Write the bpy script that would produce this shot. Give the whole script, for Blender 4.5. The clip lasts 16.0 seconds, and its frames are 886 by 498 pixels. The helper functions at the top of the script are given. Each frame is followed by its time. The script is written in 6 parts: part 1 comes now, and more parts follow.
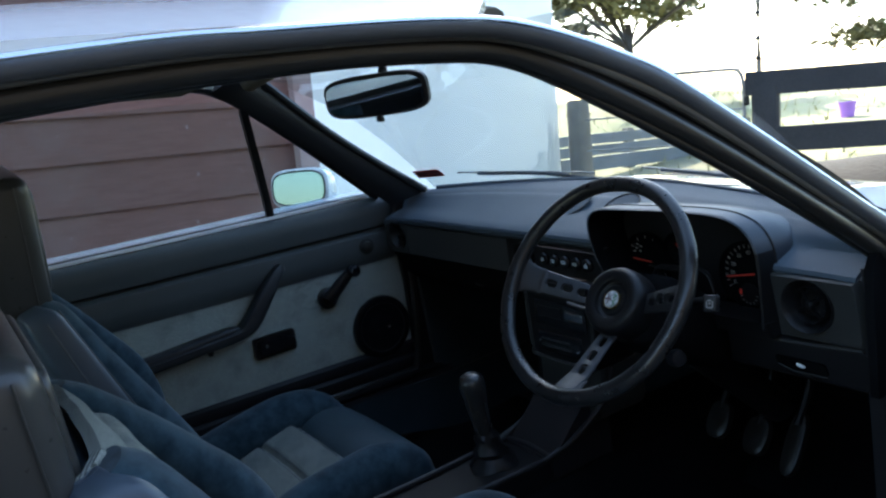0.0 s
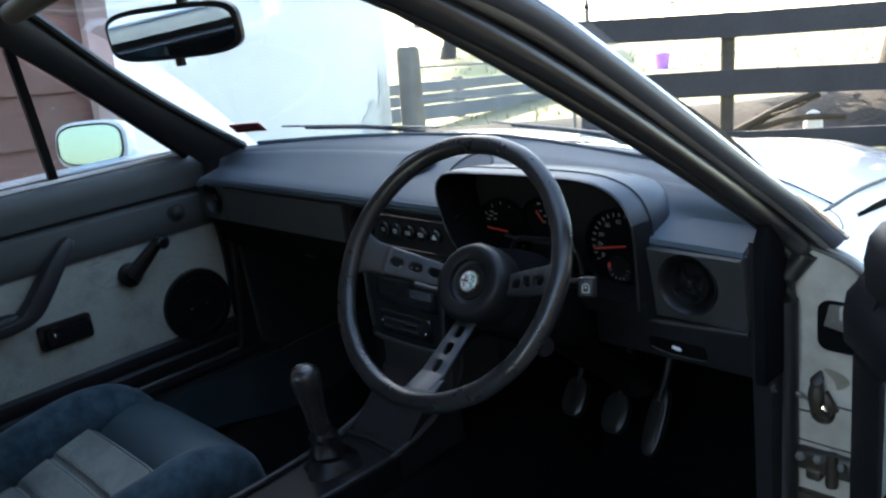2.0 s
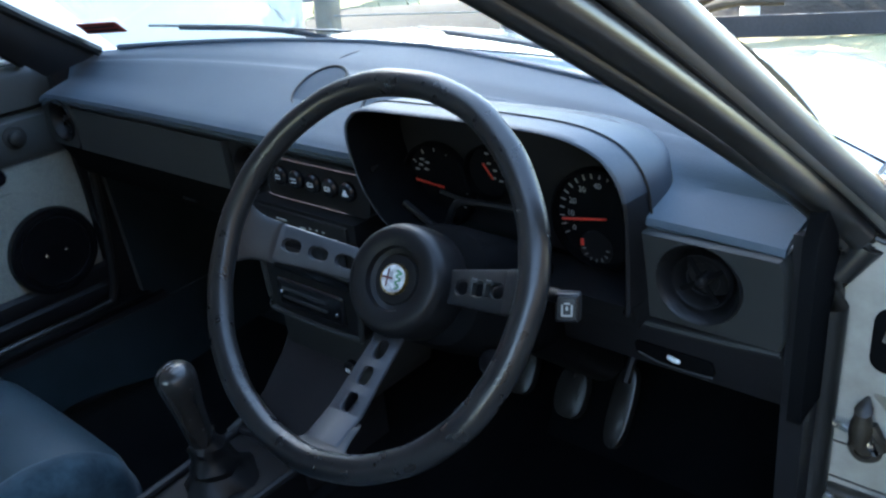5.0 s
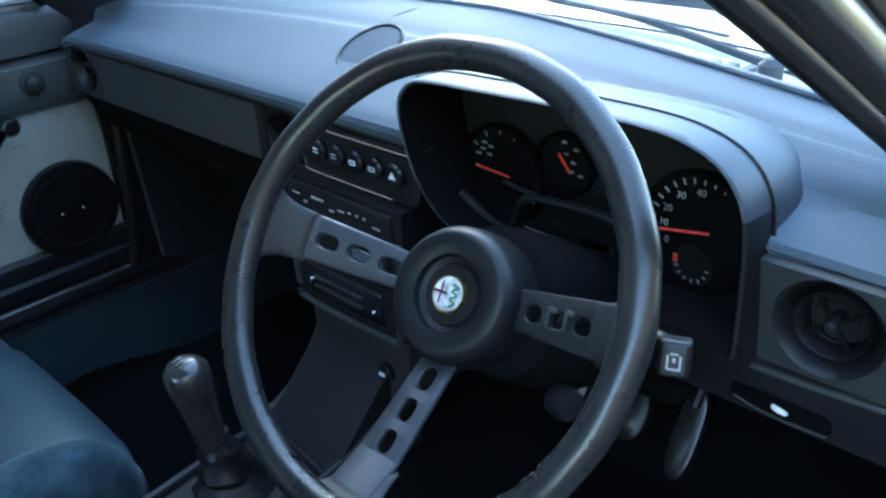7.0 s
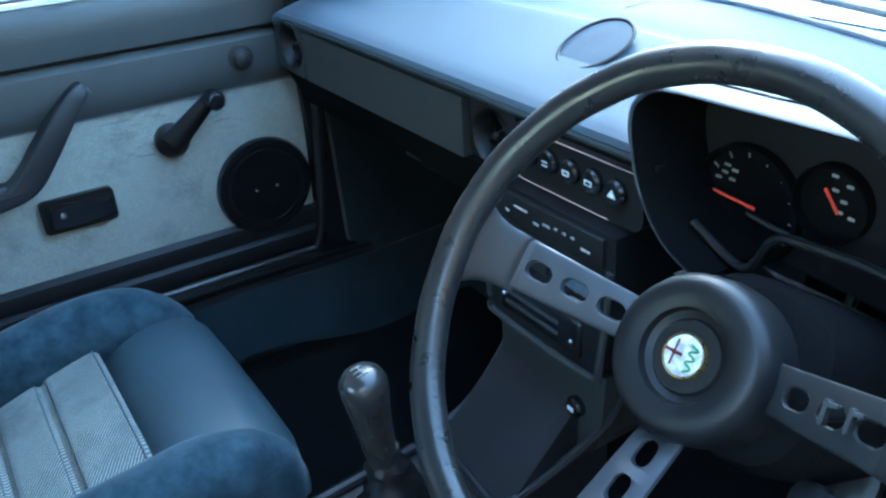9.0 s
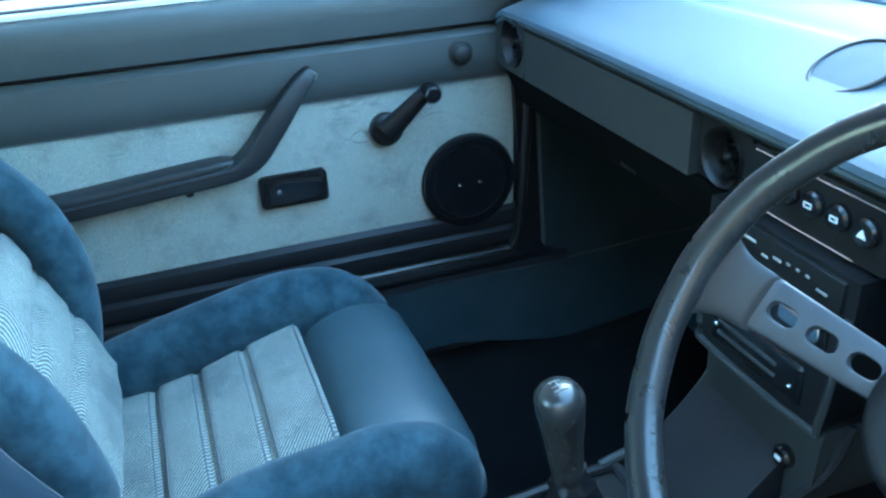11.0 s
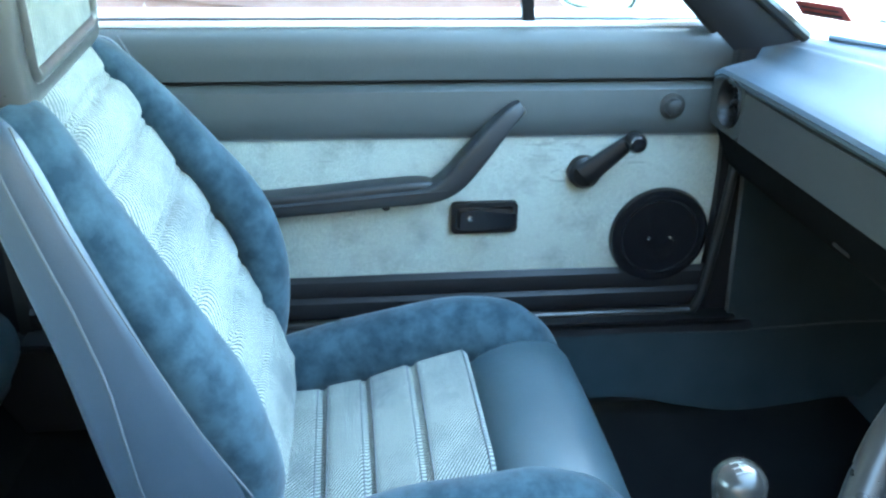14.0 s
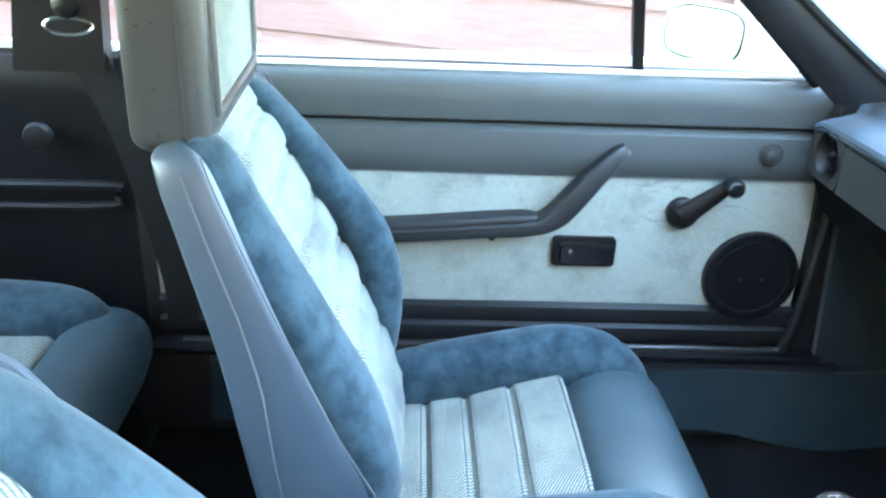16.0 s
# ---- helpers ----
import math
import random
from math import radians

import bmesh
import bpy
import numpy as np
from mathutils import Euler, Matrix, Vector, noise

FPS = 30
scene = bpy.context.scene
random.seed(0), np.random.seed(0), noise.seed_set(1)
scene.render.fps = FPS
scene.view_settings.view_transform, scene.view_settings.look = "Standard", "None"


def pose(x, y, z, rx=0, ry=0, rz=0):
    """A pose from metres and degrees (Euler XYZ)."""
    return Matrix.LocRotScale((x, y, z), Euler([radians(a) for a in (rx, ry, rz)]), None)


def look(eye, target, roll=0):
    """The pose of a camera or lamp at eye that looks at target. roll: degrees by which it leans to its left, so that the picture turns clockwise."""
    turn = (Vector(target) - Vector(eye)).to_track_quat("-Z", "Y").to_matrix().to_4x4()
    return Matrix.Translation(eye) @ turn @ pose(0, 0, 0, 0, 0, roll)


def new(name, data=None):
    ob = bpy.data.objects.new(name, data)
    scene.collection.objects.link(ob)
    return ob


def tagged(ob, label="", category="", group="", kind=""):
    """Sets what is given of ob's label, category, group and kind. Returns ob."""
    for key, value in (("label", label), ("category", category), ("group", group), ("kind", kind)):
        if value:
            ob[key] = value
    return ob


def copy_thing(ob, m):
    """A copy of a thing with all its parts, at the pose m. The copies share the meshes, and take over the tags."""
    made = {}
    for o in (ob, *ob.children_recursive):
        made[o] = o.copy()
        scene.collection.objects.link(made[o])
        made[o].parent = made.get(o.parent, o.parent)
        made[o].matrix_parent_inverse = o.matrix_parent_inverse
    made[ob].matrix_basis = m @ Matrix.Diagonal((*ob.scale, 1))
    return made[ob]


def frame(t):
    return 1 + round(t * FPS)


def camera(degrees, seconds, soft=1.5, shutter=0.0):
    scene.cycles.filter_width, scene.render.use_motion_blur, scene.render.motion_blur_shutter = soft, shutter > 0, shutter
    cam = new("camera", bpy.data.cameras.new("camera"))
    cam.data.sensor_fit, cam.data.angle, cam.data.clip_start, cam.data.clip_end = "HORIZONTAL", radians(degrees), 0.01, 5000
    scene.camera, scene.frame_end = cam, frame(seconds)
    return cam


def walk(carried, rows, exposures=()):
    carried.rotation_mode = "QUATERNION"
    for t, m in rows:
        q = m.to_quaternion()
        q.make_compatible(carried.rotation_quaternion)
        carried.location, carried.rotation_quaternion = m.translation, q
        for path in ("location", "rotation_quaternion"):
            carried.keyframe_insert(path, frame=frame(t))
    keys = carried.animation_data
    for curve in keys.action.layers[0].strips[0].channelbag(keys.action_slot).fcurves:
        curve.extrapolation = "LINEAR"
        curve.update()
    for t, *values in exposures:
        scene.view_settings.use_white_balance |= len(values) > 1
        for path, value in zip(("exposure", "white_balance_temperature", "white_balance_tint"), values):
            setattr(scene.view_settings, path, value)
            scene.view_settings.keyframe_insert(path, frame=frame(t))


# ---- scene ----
cam = camera(55.19, 16.0, soft=2.4)

# The car stands nose-up on a sloping drive: everything of it is built level and then leaned by TILT.
TILT = pose(0, 0, 0, 4.5, 0, 0)

PATH = [
    (0, (1.2586, -0.7815, 1.1023), (0.0033, -0.0170, 0.8025), -8.54),
    (0.5, (1.2128, -0.7481, 1.0942), (0.0163, 0.0975, 0.7729), -8.07),
    (1, (1.1743, -0.7235, 1.0911), (0.0275, 0.1771, 0.7392), -7.62),
    (1.5, (1.1232, -0.6862, 1.0920), (0.0243, 0.2557, 0.6981), -7.36),
    (2, (1.0728, -0.6535, 1.0884), (0.0135, 0.3190, 0.6619), -7.07),
    (2.5, (1.0233, -0.6084, 1.0919), (-0.0009, 0.3809, 0.6204), -7.31),
    (3, (0.9845, -0.5583, 1.0952), (-0.0186, 0.4313, 0.5811), -7.26),
    (3.5, (0.9431, -0.5172, 1.0958), (-0.0340, 0.4790, 0.5453), -7.15),
    (4, (0.9062, -0.4772, 1.0902), (-0.0501, 0.5229, 0.5111), -6.89),
    (4.2, (0.8907, -0.4623, 1.0889), (-0.0564, 0.5392, 0.4972), -6.76),
    (6.3, (0.7569, -0.3423, 1.0654), (-0.1640, 0.6242, 0.3815), -4.24),
    (6.5, (0.7469, -0.3349, 1.0627), (-0.1801, 0.6237, 0.3757), -3.97),
    (7, (0.7164, -0.3186, 1.0552), (-0.2297, 0.6170, 0.3628), -3.27),
    (7.5, (0.6884, -0.3035, 1.0492), (-0.2924, 0.5930, 0.3534), -2.78),
    (8, (0.6631, -0.2900, 1.0475), (-0.3631, 0.5489, 0.3454), -2.81),
    (8.5, (0.6419, -0.2818, 1.0423), (-0.4411, 0.4862, 0.3443), -3.11),
    (9, (0.6172, -0.2790, 1.0405), (-0.5121, 0.4183, 0.3416), -3.31),
    (9.5, (0.5972, -0.2803, 1.0392), (-0.5740, 0.3465, 0.3424), -3.45),
    (10, (0.5829, -0.2834, 1.0375), (-0.6255, 0.2751, 0.3463), -3.43),
    (10.2, (0.5837, -0.2867, 1.0407), (-0.6390, 0.2401, 0.3497), -3.36),
    (12.5, (0.5633, -0.3219, 1.0447), (-0.7465, -0.0304, 0.3743), -1.20),
    (13, (0.5595, -0.3273, 1.0452), (-0.7641, -0.0822, 0.3834), -0.36),
    (13.5, (0.5624, -0.3312, 1.0482), (-0.7746, -0.1311, 0.3983), 0.38),
    (14, (0.5688, -0.3406, 1.0528), (-0.7796, -0.1769, 0.4164), 1.14),
    (14.5, (0.5822, -0.3565, 1.0672), (-0.7726, -0.2198, 0.4380), 1.80),
    (15, (0.5993, -0.3749, 1.0766), (-0.7634, -0.2607, 0.4601), 2.27),
    (15.5, (0.6174, -0.3916, 1.0790), (-0.7541, -0.3062, 0.4777), 2.31),
    (16, (0.6399, -0.4171, 1.0955), (-0.7325, -0.3596, 0.4926), 2.29),
]
walk(
    cam,
    [(t, TILT @ look(eye, target, roll)) for t, eye, target, roll in PATH],
    exposures=[(0.0, 2.6, 6500, 6), (2.5, 3.42, 7250, 9), (4.0, 3.62, 6850, 8), (7.0, 4.44, 6150, 0), (10.0, 5.3, 5650, -9), (12.5, 5.76, 5450, -20), (13.5, 6.02, 6150, -12), (14.5, 6.24, 6950, -6), (16.0, 6.38, 7250, 0)],
)

# ---- sky and sun ----
world = bpy.data.worlds.new("sky")
scene.world = world
world.use_nodes = True
wt = world.node_tree
sky = wt.nodes.new("ShaderNodeTexSky")
sky.sky_type = "NISHITA"
sky.sun_disc = False
sky.sun_elevation = radians(34)
sky.sun_rotation = radians(-72)
back = wt.nodes["Background"]
back.inputs["Strength"].default_value = 0.15
wt.links.new(sky.outputs["Color"], back.inputs["Color"])

sun = new("sun", bpy.data.lights.new("sun", "SUN"))
sun.data.energy = 2.6
sun.data.angle = radians(0.5)
sun.data.color = (1.0, 0.93, 0.82)
sun.matrix_world = look((-9.0, 3.0, 6.4), (0, 0, 0))


# ---- materials ----
def graph(name):
    m = bpy.data.materials.new(name)
    m.use_nodes = True
    nt = m.node_tree
    return m, nt, nt.nodes["Principled BSDF"]


def node(nt, kind, **values):
    n = nt.nodes.new(kind)
    for key, value in values.items():
        n.inputs[key].default_value = value
    return n


def coords(nt):
    return nt.nodes.new("ShaderNodeTexCoord").outputs["Object"]


def blend(nt, fac, a, b):
    mix = nt.nodes.new("ShaderNodeMix")
    mix.data_type = "RGBA"
    if isinstance(fac, float):
        mix.inputs[0].default_value = fac
    else:
        nt.links.new(fac, mix.inputs[0])
    for slot, value in ((6, a), (7, b)):
        if isinstance(value, tuple):
            mix.inputs[slot].default_value = (*value, 1)
        else:
            nt.links.new(value, mix.inputs[slot])
    return mix.outputs[2]


def band(nt, value, low, high):
    ramp = nt.nodes.new("ShaderNodeMapRange")
    ramp.inputs[1].default_value, ramp.inputs[2].default_value = low, high
    nt.links.new(value, ramp.inputs[0])
    return ramp.outputs[0]


def relief(nt, bsdf, height, strength, distance):
    bump = node(nt, "ShaderNodeBump", Strength=strength, Distance=distance)
    nt.links.new(height, bump.inputs["Height"])
    nt.links.new(bump.outputs["Normal"], bsdf.inputs["Normal"])


def surface(name, a, b, rough=0.5, metal=0.0, wear=6.0, grain=350.0, bump=0.15, depth=0.0008, coat=0.0, sheen=0.0, sharp=0.5, rvar=0.12, spec=0.5):
    """Two tones a and b in soft worn patches, with a fine grain in relief."""
    m, nt, p = graph(name)
    c = coords(nt)
    big = node(nt, "ShaderNodeTexNoise", Scale=wear, Detail=5.0, Roughness=0.6)
    fine = node(nt, "ShaderNodeTexNoise", Scale=grain, Detail=3.0)
    for n in (big, fine):
        nt.links.new(c, n.inputs["Vector"])
    f = band(nt, big.outputs["Fac"], 0.5 - sharp / 2, 0.5 + sharp / 2)
    nt.links.new(blend(nt, f, a, b), p.inputs["Base Color"])
    r = nt.nodes.new("ShaderNodeMapRange")
    r.inputs[3].default_value, r.inputs[4].default_value = max(rough - rvar, 0.02), min(rough + rvar, 1)
    nt.links.new(fine.outputs["Fac"], r.inputs[0])
    nt.links.new(r.outputs[0], p.inputs["Roughness"])
    p.inputs["Metallic"].default_value = metal
    p.inputs["Specular IOR Level"].default_value = spec
    p.inputs["Coat Weight"].default_value = coat
    p.inputs["Sheen Weight"].default_value = sheen
    relief(nt, p, fine.outputs["Fac"], bump, depth)
    return m


def woven(name, a, b, dark, scale=62.0, dirt=5.0, worn_from=0.5):
    """Twill cloth: diagonal ribs of two yarns, greyer where it is worn."""
    m, nt, p = graph(name)
    c = coords(nt)
    rib = node(nt, "ShaderNodeTexWave", Scale=scale, Distortion=1.1)
    rib.inputs["Detail Scale"].default_value = 6.0
    rib.wave_type, rib.bands_direction = "BANDS", "DIAGONAL"
    yarn = node(nt, "ShaderNodeTexNoise", Scale=420.0, Detail=3.0)
    worn = node(nt, "ShaderNodeTexNoise", Scale=dirt, Detail=6.0, Roughness=0.65)
    for n in (rib, yarn, worn):
        nt.links.new(c, n.inputs["Vector"])
    col = blend(nt, band(nt, rib.outputs["Fac"], 0.2, 0.8), a, b)
    col = blend(nt, band(nt, worn.outputs["Fac"], worn_from, worn_from + 0.22), col, dark)
    speck = blend(nt, band(nt, yarn.outputs["Fac"], 0.35, 0.7), (0.55, 0.58, 0.6), (1.0, 1.0, 1.0))
    mul = nt.nodes.new("ShaderNodeMix")
    mul.data_type, mul.blend_type = "RGBA", "MULTIPLY"
    mul.inputs[0].default_value = 0.7
    nt.links.new(col, mul.inputs[6])
    nt.links.new(speck, mul.inputs[7])
    nt.links.new(mul.outputs[2], p.inputs["Base Color"])
    p.inputs["Roughness"].default_value = 0.9
    p.inputs["Sheen Weight"].default_value = 0.1
    p.inputs["Specular IOR Level"].default_value = 0.1
    relief(nt, p, rib.outputs["Fac"], 0.35, 0.0012)
    return m


def pane(name, tint=(0.93, 0.97, 0.96), gloss=0.06):
    m, nt, p = graph(name)
    clear = node(nt, "ShaderNodeBsdfTransparent", Color=(*tint, 1))
    shine = node(nt, "ShaderNodeBsdfGlossy", Roughness=0.02)
    smear = node(nt, "ShaderNodeTexNoise", Scale=7.0, Detail=5.0)
    nt.links.new(coords(nt), smear.inputs["Vector"])
    film = node(nt, "ShaderNodeBsdfDiffuse", Color=(0.7, 0.75, 0.8, 1))
    haze = nt.nodes.new("ShaderNodeMixShader")
    ramp = nt.nodes.new("ShaderNodeMapRange")
    ramp.inputs[1].default_value, ramp.inputs[2].default_value, ramp.inputs[3].default_value, ramp.inputs[4].default_value = 0.45, 0.8, 0.012, 0.05
    nt.links.new(smear.outputs["Fac"], ramp.inputs[0])
    nt.links.new(ramp.outputs[0], haze.inputs[0])
    nt.links.new(clear.outputs[0], haze.inputs[1])
    nt.links.new(film.outputs[0], haze.inputs[2])
    fres = node(nt, "ShaderNodeFresnel", IOR=1.3)
    mix = nt.nodes.new("ShaderNodeMixShader")
    less = nt.nodes.new("ShaderNodeMath")
    less.operation = "MULTIPLY"
    less.inputs[1].default_value = 0.35
    nt.links.new(fres.outputs[0], less.inputs[0])
    nt.links.new(less.outputs[0], mix.inputs[0])
    nt.links.new(haze.outputs[0], mix.inputs[1])
    nt.links.new(shine.outputs[0], mix.inputs[2])
    nt.links.new(mix.outputs[0], nt.nodes["Material Output"].inputs["Surface"])
    return m


# dash top is kept paler and bluer than the fascia to carry skylight
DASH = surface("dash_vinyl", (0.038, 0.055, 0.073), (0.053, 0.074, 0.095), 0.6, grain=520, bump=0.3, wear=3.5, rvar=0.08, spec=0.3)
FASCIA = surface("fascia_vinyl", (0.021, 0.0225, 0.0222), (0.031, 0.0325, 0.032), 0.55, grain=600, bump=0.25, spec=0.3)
BLACK = surface("black_plastic", (0.005, 0.005, 0.0055), (0.009, 0.009, 0.01), 0.42, grain=500, bump=0.15, spec=0.3)
GLOSS = surface("gloss_black", (0.005, 0.005, 0.006), (0.009, 0.009, 0.01), 0.18, grain=90, bump=0.02)
RUBBER = surface("seal_rubber", (0.011, 0.011, 0.011), (0.02, 0.019, 0.017), 0.3, grain=120, bump=0.04, wear=6, rvar=0.04)
VINYLTRIM = surface("brown_black_trim", (0.034, 0.03, 0.024), (0.058, 0.051, 0.042), 0.34, grain=120, bump=0.04, wear=5, rvar=0.04, spec=0.5)
LEATHER = surface("rim_leather", (0.009, 0.0092, 0.0098), (0.0195, 0.0193, 0.019), 0.29, grain=70, bump=0.008, depth=0.0004, wear=16, rvar=0.06)
SLEEVE = surface("sleeve_leather", (0.012, 0.0125, 0.0135), (0.021, 0.0215, 0.0225), 0.44, grain=300, bump=0.1, depth=0.0005, wear=20, spec=0.35)
THREAD = surface("dark_thread", (0.02, 0.021, 0.022), (0.05, 0.05, 0.05), 0.8)
SPOKE = surface("anodised_spoke", (0.026, 0.028, 0.032), (0.042, 0.045, 0.051), 0.45, metal=0.2, grain=300, bump=0.05, wear=20, spec=0.4)
VELOUR = surface("blue_velour", (0.014, 0.03, 0.042), (0.036, 0.065, 0.083), 0.95, sheen=0.15, grain=700, bump=0.2, wear=26, sharp=0.26, spec=0.1)
CLOTH = woven("seat_cloth", (0.09, 0.101, 0.091), (0.37, 0.387, 0.343), (0.13, 0.144, 0.142), scale=104, dirt=9, worn_from=0.46)
DOORCLOTH = woven("door_cloth", (0.28, 0.306, 0.277), (0.44, 0.465, 0.415), (0.25, 0.268, 0.25), scale=150, dirt=16)
SEATVINYL = surface("seat_vinyl", (0.03, 0.05, 0.061), (0.05, 0.074, 0.086), 0.45, grain=380, bump=0.3, wear=7)
SIDEVINYL = surface("side_vinyl", (0.047, 0.066, 0.088), (0.064, 0.084, 0.108), 0.42, grain=420, bump=0.12, wear=8)
HEADVINYL = surface("headrest_vinyl", (0.04, 0.04, 0.039), (0.06, 0.0595, 0.057), 0.3, grain=90, bump=0.08, depth=0.0012, wear=5, rvar=0.06)
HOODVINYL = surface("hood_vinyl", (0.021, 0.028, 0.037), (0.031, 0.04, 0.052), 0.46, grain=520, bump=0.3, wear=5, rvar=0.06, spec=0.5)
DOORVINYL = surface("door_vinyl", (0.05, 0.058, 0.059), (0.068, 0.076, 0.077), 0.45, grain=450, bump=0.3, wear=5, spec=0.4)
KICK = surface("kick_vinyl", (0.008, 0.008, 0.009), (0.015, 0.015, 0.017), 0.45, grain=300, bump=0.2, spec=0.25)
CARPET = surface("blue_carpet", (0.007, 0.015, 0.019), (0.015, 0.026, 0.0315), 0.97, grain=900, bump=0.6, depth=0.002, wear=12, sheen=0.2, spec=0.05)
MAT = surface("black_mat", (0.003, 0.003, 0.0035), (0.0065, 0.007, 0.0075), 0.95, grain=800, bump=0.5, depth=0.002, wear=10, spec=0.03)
STITCH = surface("thread", (0.07, 0.08, 0.09), (0.12, 0.13, 0.14), 0.8)
PAINT = surface("white_paint", (0.78, 0.8, 0.8), (0.83, 0.84, 0.83), 0.22, coat=0.8, grain=60, bump=0.01, wear=3, rvar=0.05)
JAMB = surface("jamb_paint", (0.26, 0.24, 0.2), (0.46, 0.44, 0.4), 0.4, grain=60, bump=0.05, wear=18)
CHROME = surface("chrome", (0.7, 0.71, 0.72), (0.8, 0.8, 0.8), 0.15, metal=1.0, grain=60, bump=0.01)
STEEL = surface("dirty_steel", (0.12, 0.11, 0.1), (0.28, 0.27, 0.25), 0.45, metal=0.8, grain=150, bump=0.2, wear=40, spec=0.5)
LINER = surface("headliner", (0.14, 0.13, 0.1), (0.19, 0.178, 0.145), 0.9, grain=500, bump=0.3, spec=0.1)
WHITE = surface("white_mark", (0.6, 0.62, 0.62), (0.75, 0.76, 0.76), 0.5)
DIAL = surface("dial_print", (0.22, 0.22, 0.21), (0.32, 0.32, 0.3), 0.6)
DARKRED = surface("dark_enamel", (0.06, 0.008, 0.008), (0.1, 0.015, 0.012), 0.3)
REDMARK = surface("red_mark", (0.7, 0.05, 0.03), (0.8, 0.08, 0.05), 0.5)
LABEL = surface("red_label", (0.2, 0.02, 0.016), (0.3, 0.04, 0.03), 0.6, wear=60)
GREEN = surface("green_mark", (0.02, 0.16, 0.05), (0.04, 0.22, 0.08), 0.4)
GOLD = surface("gold_ring", (0.16, 0.11, 0.04), (0.3, 0.21, 0.08), 0.3, metal=0.8)
BELT = surface("belt_webbing", (0.008, 0.008, 0.009), (0.016, 0.016, 0.017), 0.7, grain=700, bump=0.4, spec=0.15)
GLASS = pane("window_glass")
MIRROR, _nt, _p = graph("mirror_glass")
_p.inputs["Base Color"].default_value, _p.inputs["Metallic"].default_value, _p.inputs["Roughness"].default_value = (0.8, 0.82, 0.84, 1), 1.0, 0.02


# ---- mesh tools ----
V = Vector
BASE = {}


def mesh_of(bm, name, material, origin):
    bmesh.ops.recalc_face_normals(bm, faces=bm.faces)
    bmesh.ops.translate(bm, vec=-V(origin), verts=bm.verts)
    me = bpy.data.meshes.new(name)
    bm.to_mesh(me)
    bm.free()
    me.polygons.foreach_set("use_smooth", [True] * len(me.polygons))
    me.set_sharp_from_angle(angle=radians(38))
    me.materials.append(material)
    return me


def thing(name, base, label, category, group="", kind="", lean=True):
    ob = new(name)
    ob.empty_display_size = 0.05
    ob.matrix_world = (TILT if lean else Matrix()) @ Matrix.Translation(base)
    BASE[ob.name] = V(base)
    return tagged(ob, label, category, group, kind)


def part(name, bm, material, parent, label=""):
    ob = new(name, mesh_of(bm, name, material, BASE[parent.name]))
    ob.parent = parent
    BASE[ob.name] = BASE[parent.name]
    return tagged(ob, label)


def single(name, bm, material, base, label, category, group="", kind="", lean=True):
    ob = new(name, mesh_of(bm, name, material, base))
    ob.matrix_world = (TILT if lean else Matrix()) @ Matrix.Translation(base)
    BASE[ob.name] = V(base)
    return tagged(ob, label, category, group, kind)


def box(x0, x1, y0, y1, z0, z1, bevel=0.004, segments=2, m=None):
    bm = bmesh.new()
    bmesh.ops.create_cube(bm, size=1)
    for v in bm.verts:
        v.co = V((x0 + (v.co.x + 0.5) * (x1 - x0), y0 + (v.co.y + 0.5) * (y1 - y0), z0 + (v.co.z + 0.5) * (z1 - z0)))
    if bevel:
        bmesh.ops.bevel(bm, geom=bm.edges[:], offset=bevel, segments=segments, affect="EDGES", profile=0.6)
    if m:
        bmesh.ops.transform(bm, matrix=m, verts=bm.verts)
    return bm


def merge(*parts_):
    out = bmesh.new()
    for b in parts_:
        me = bpy.data.meshes.new("tmp")
        b.to_mesh(me)
        b.free()
        out.from_mesh(me)
        bpy.data.meshes.remove(me)
    return out


def loft(rings, closed=True, caps=True):
    """A skin over rings of points, all of the same count."""
    bm = bmesh.new()
    rows = [[bm.verts.new(p) for p in ring] for ring in rings]
    n = len(rows[0])
    for a, b in zip(rows, rows[1:]):
        for i in range(n if closed else n - 1):
            j = (i + 1) % n
            bm.faces.new((a[i], a[j], b[j], b[i]))
    if caps and closed:
        bm.faces.new(rows[0][::-1])
        bm.faces.new(rows[-1])
    return bm


def oval(centre, a, b, n=20, power=2.0):
    """A ring round centre with half axes a and b (vectors); power over 2 squares it off."""
    ring = []
    for i in range(n):
        t = 2 * math.pi * i / n
        c, s = math.cos(t), math.sin(t)
        ring.append(V(centre) + V(a) * math.copysign(abs(c) ** (2 / power), c) + V(b) * math.copysign(abs(s) ** (2 / power), s))
    return ring


def smooth_path(points, steps=6):
    """Catmull-Rom through tuples of numbers."""
    pts = [np.array(p, float) for p in points]
    pts = [2 * pts[0] - pts[1]] + pts + [2 * pts[-1] - pts[-2]]
    out = []
    for i in range(1, len(pts) - 2):
        p0, p1, p2, p3 = pts[i - 1 : i + 3]
        for k in range(steps):
            t = k / steps
            out.append(0.5 * (2 * p1 + (p2 - p0) * t + (2 * p0 - 5 * p1 + 4 * p2 - p3) * t**2 + (3 * p1 - p0 - 3 * p2 + p3) * t**3))
    out.append(pts[-2])
    return out


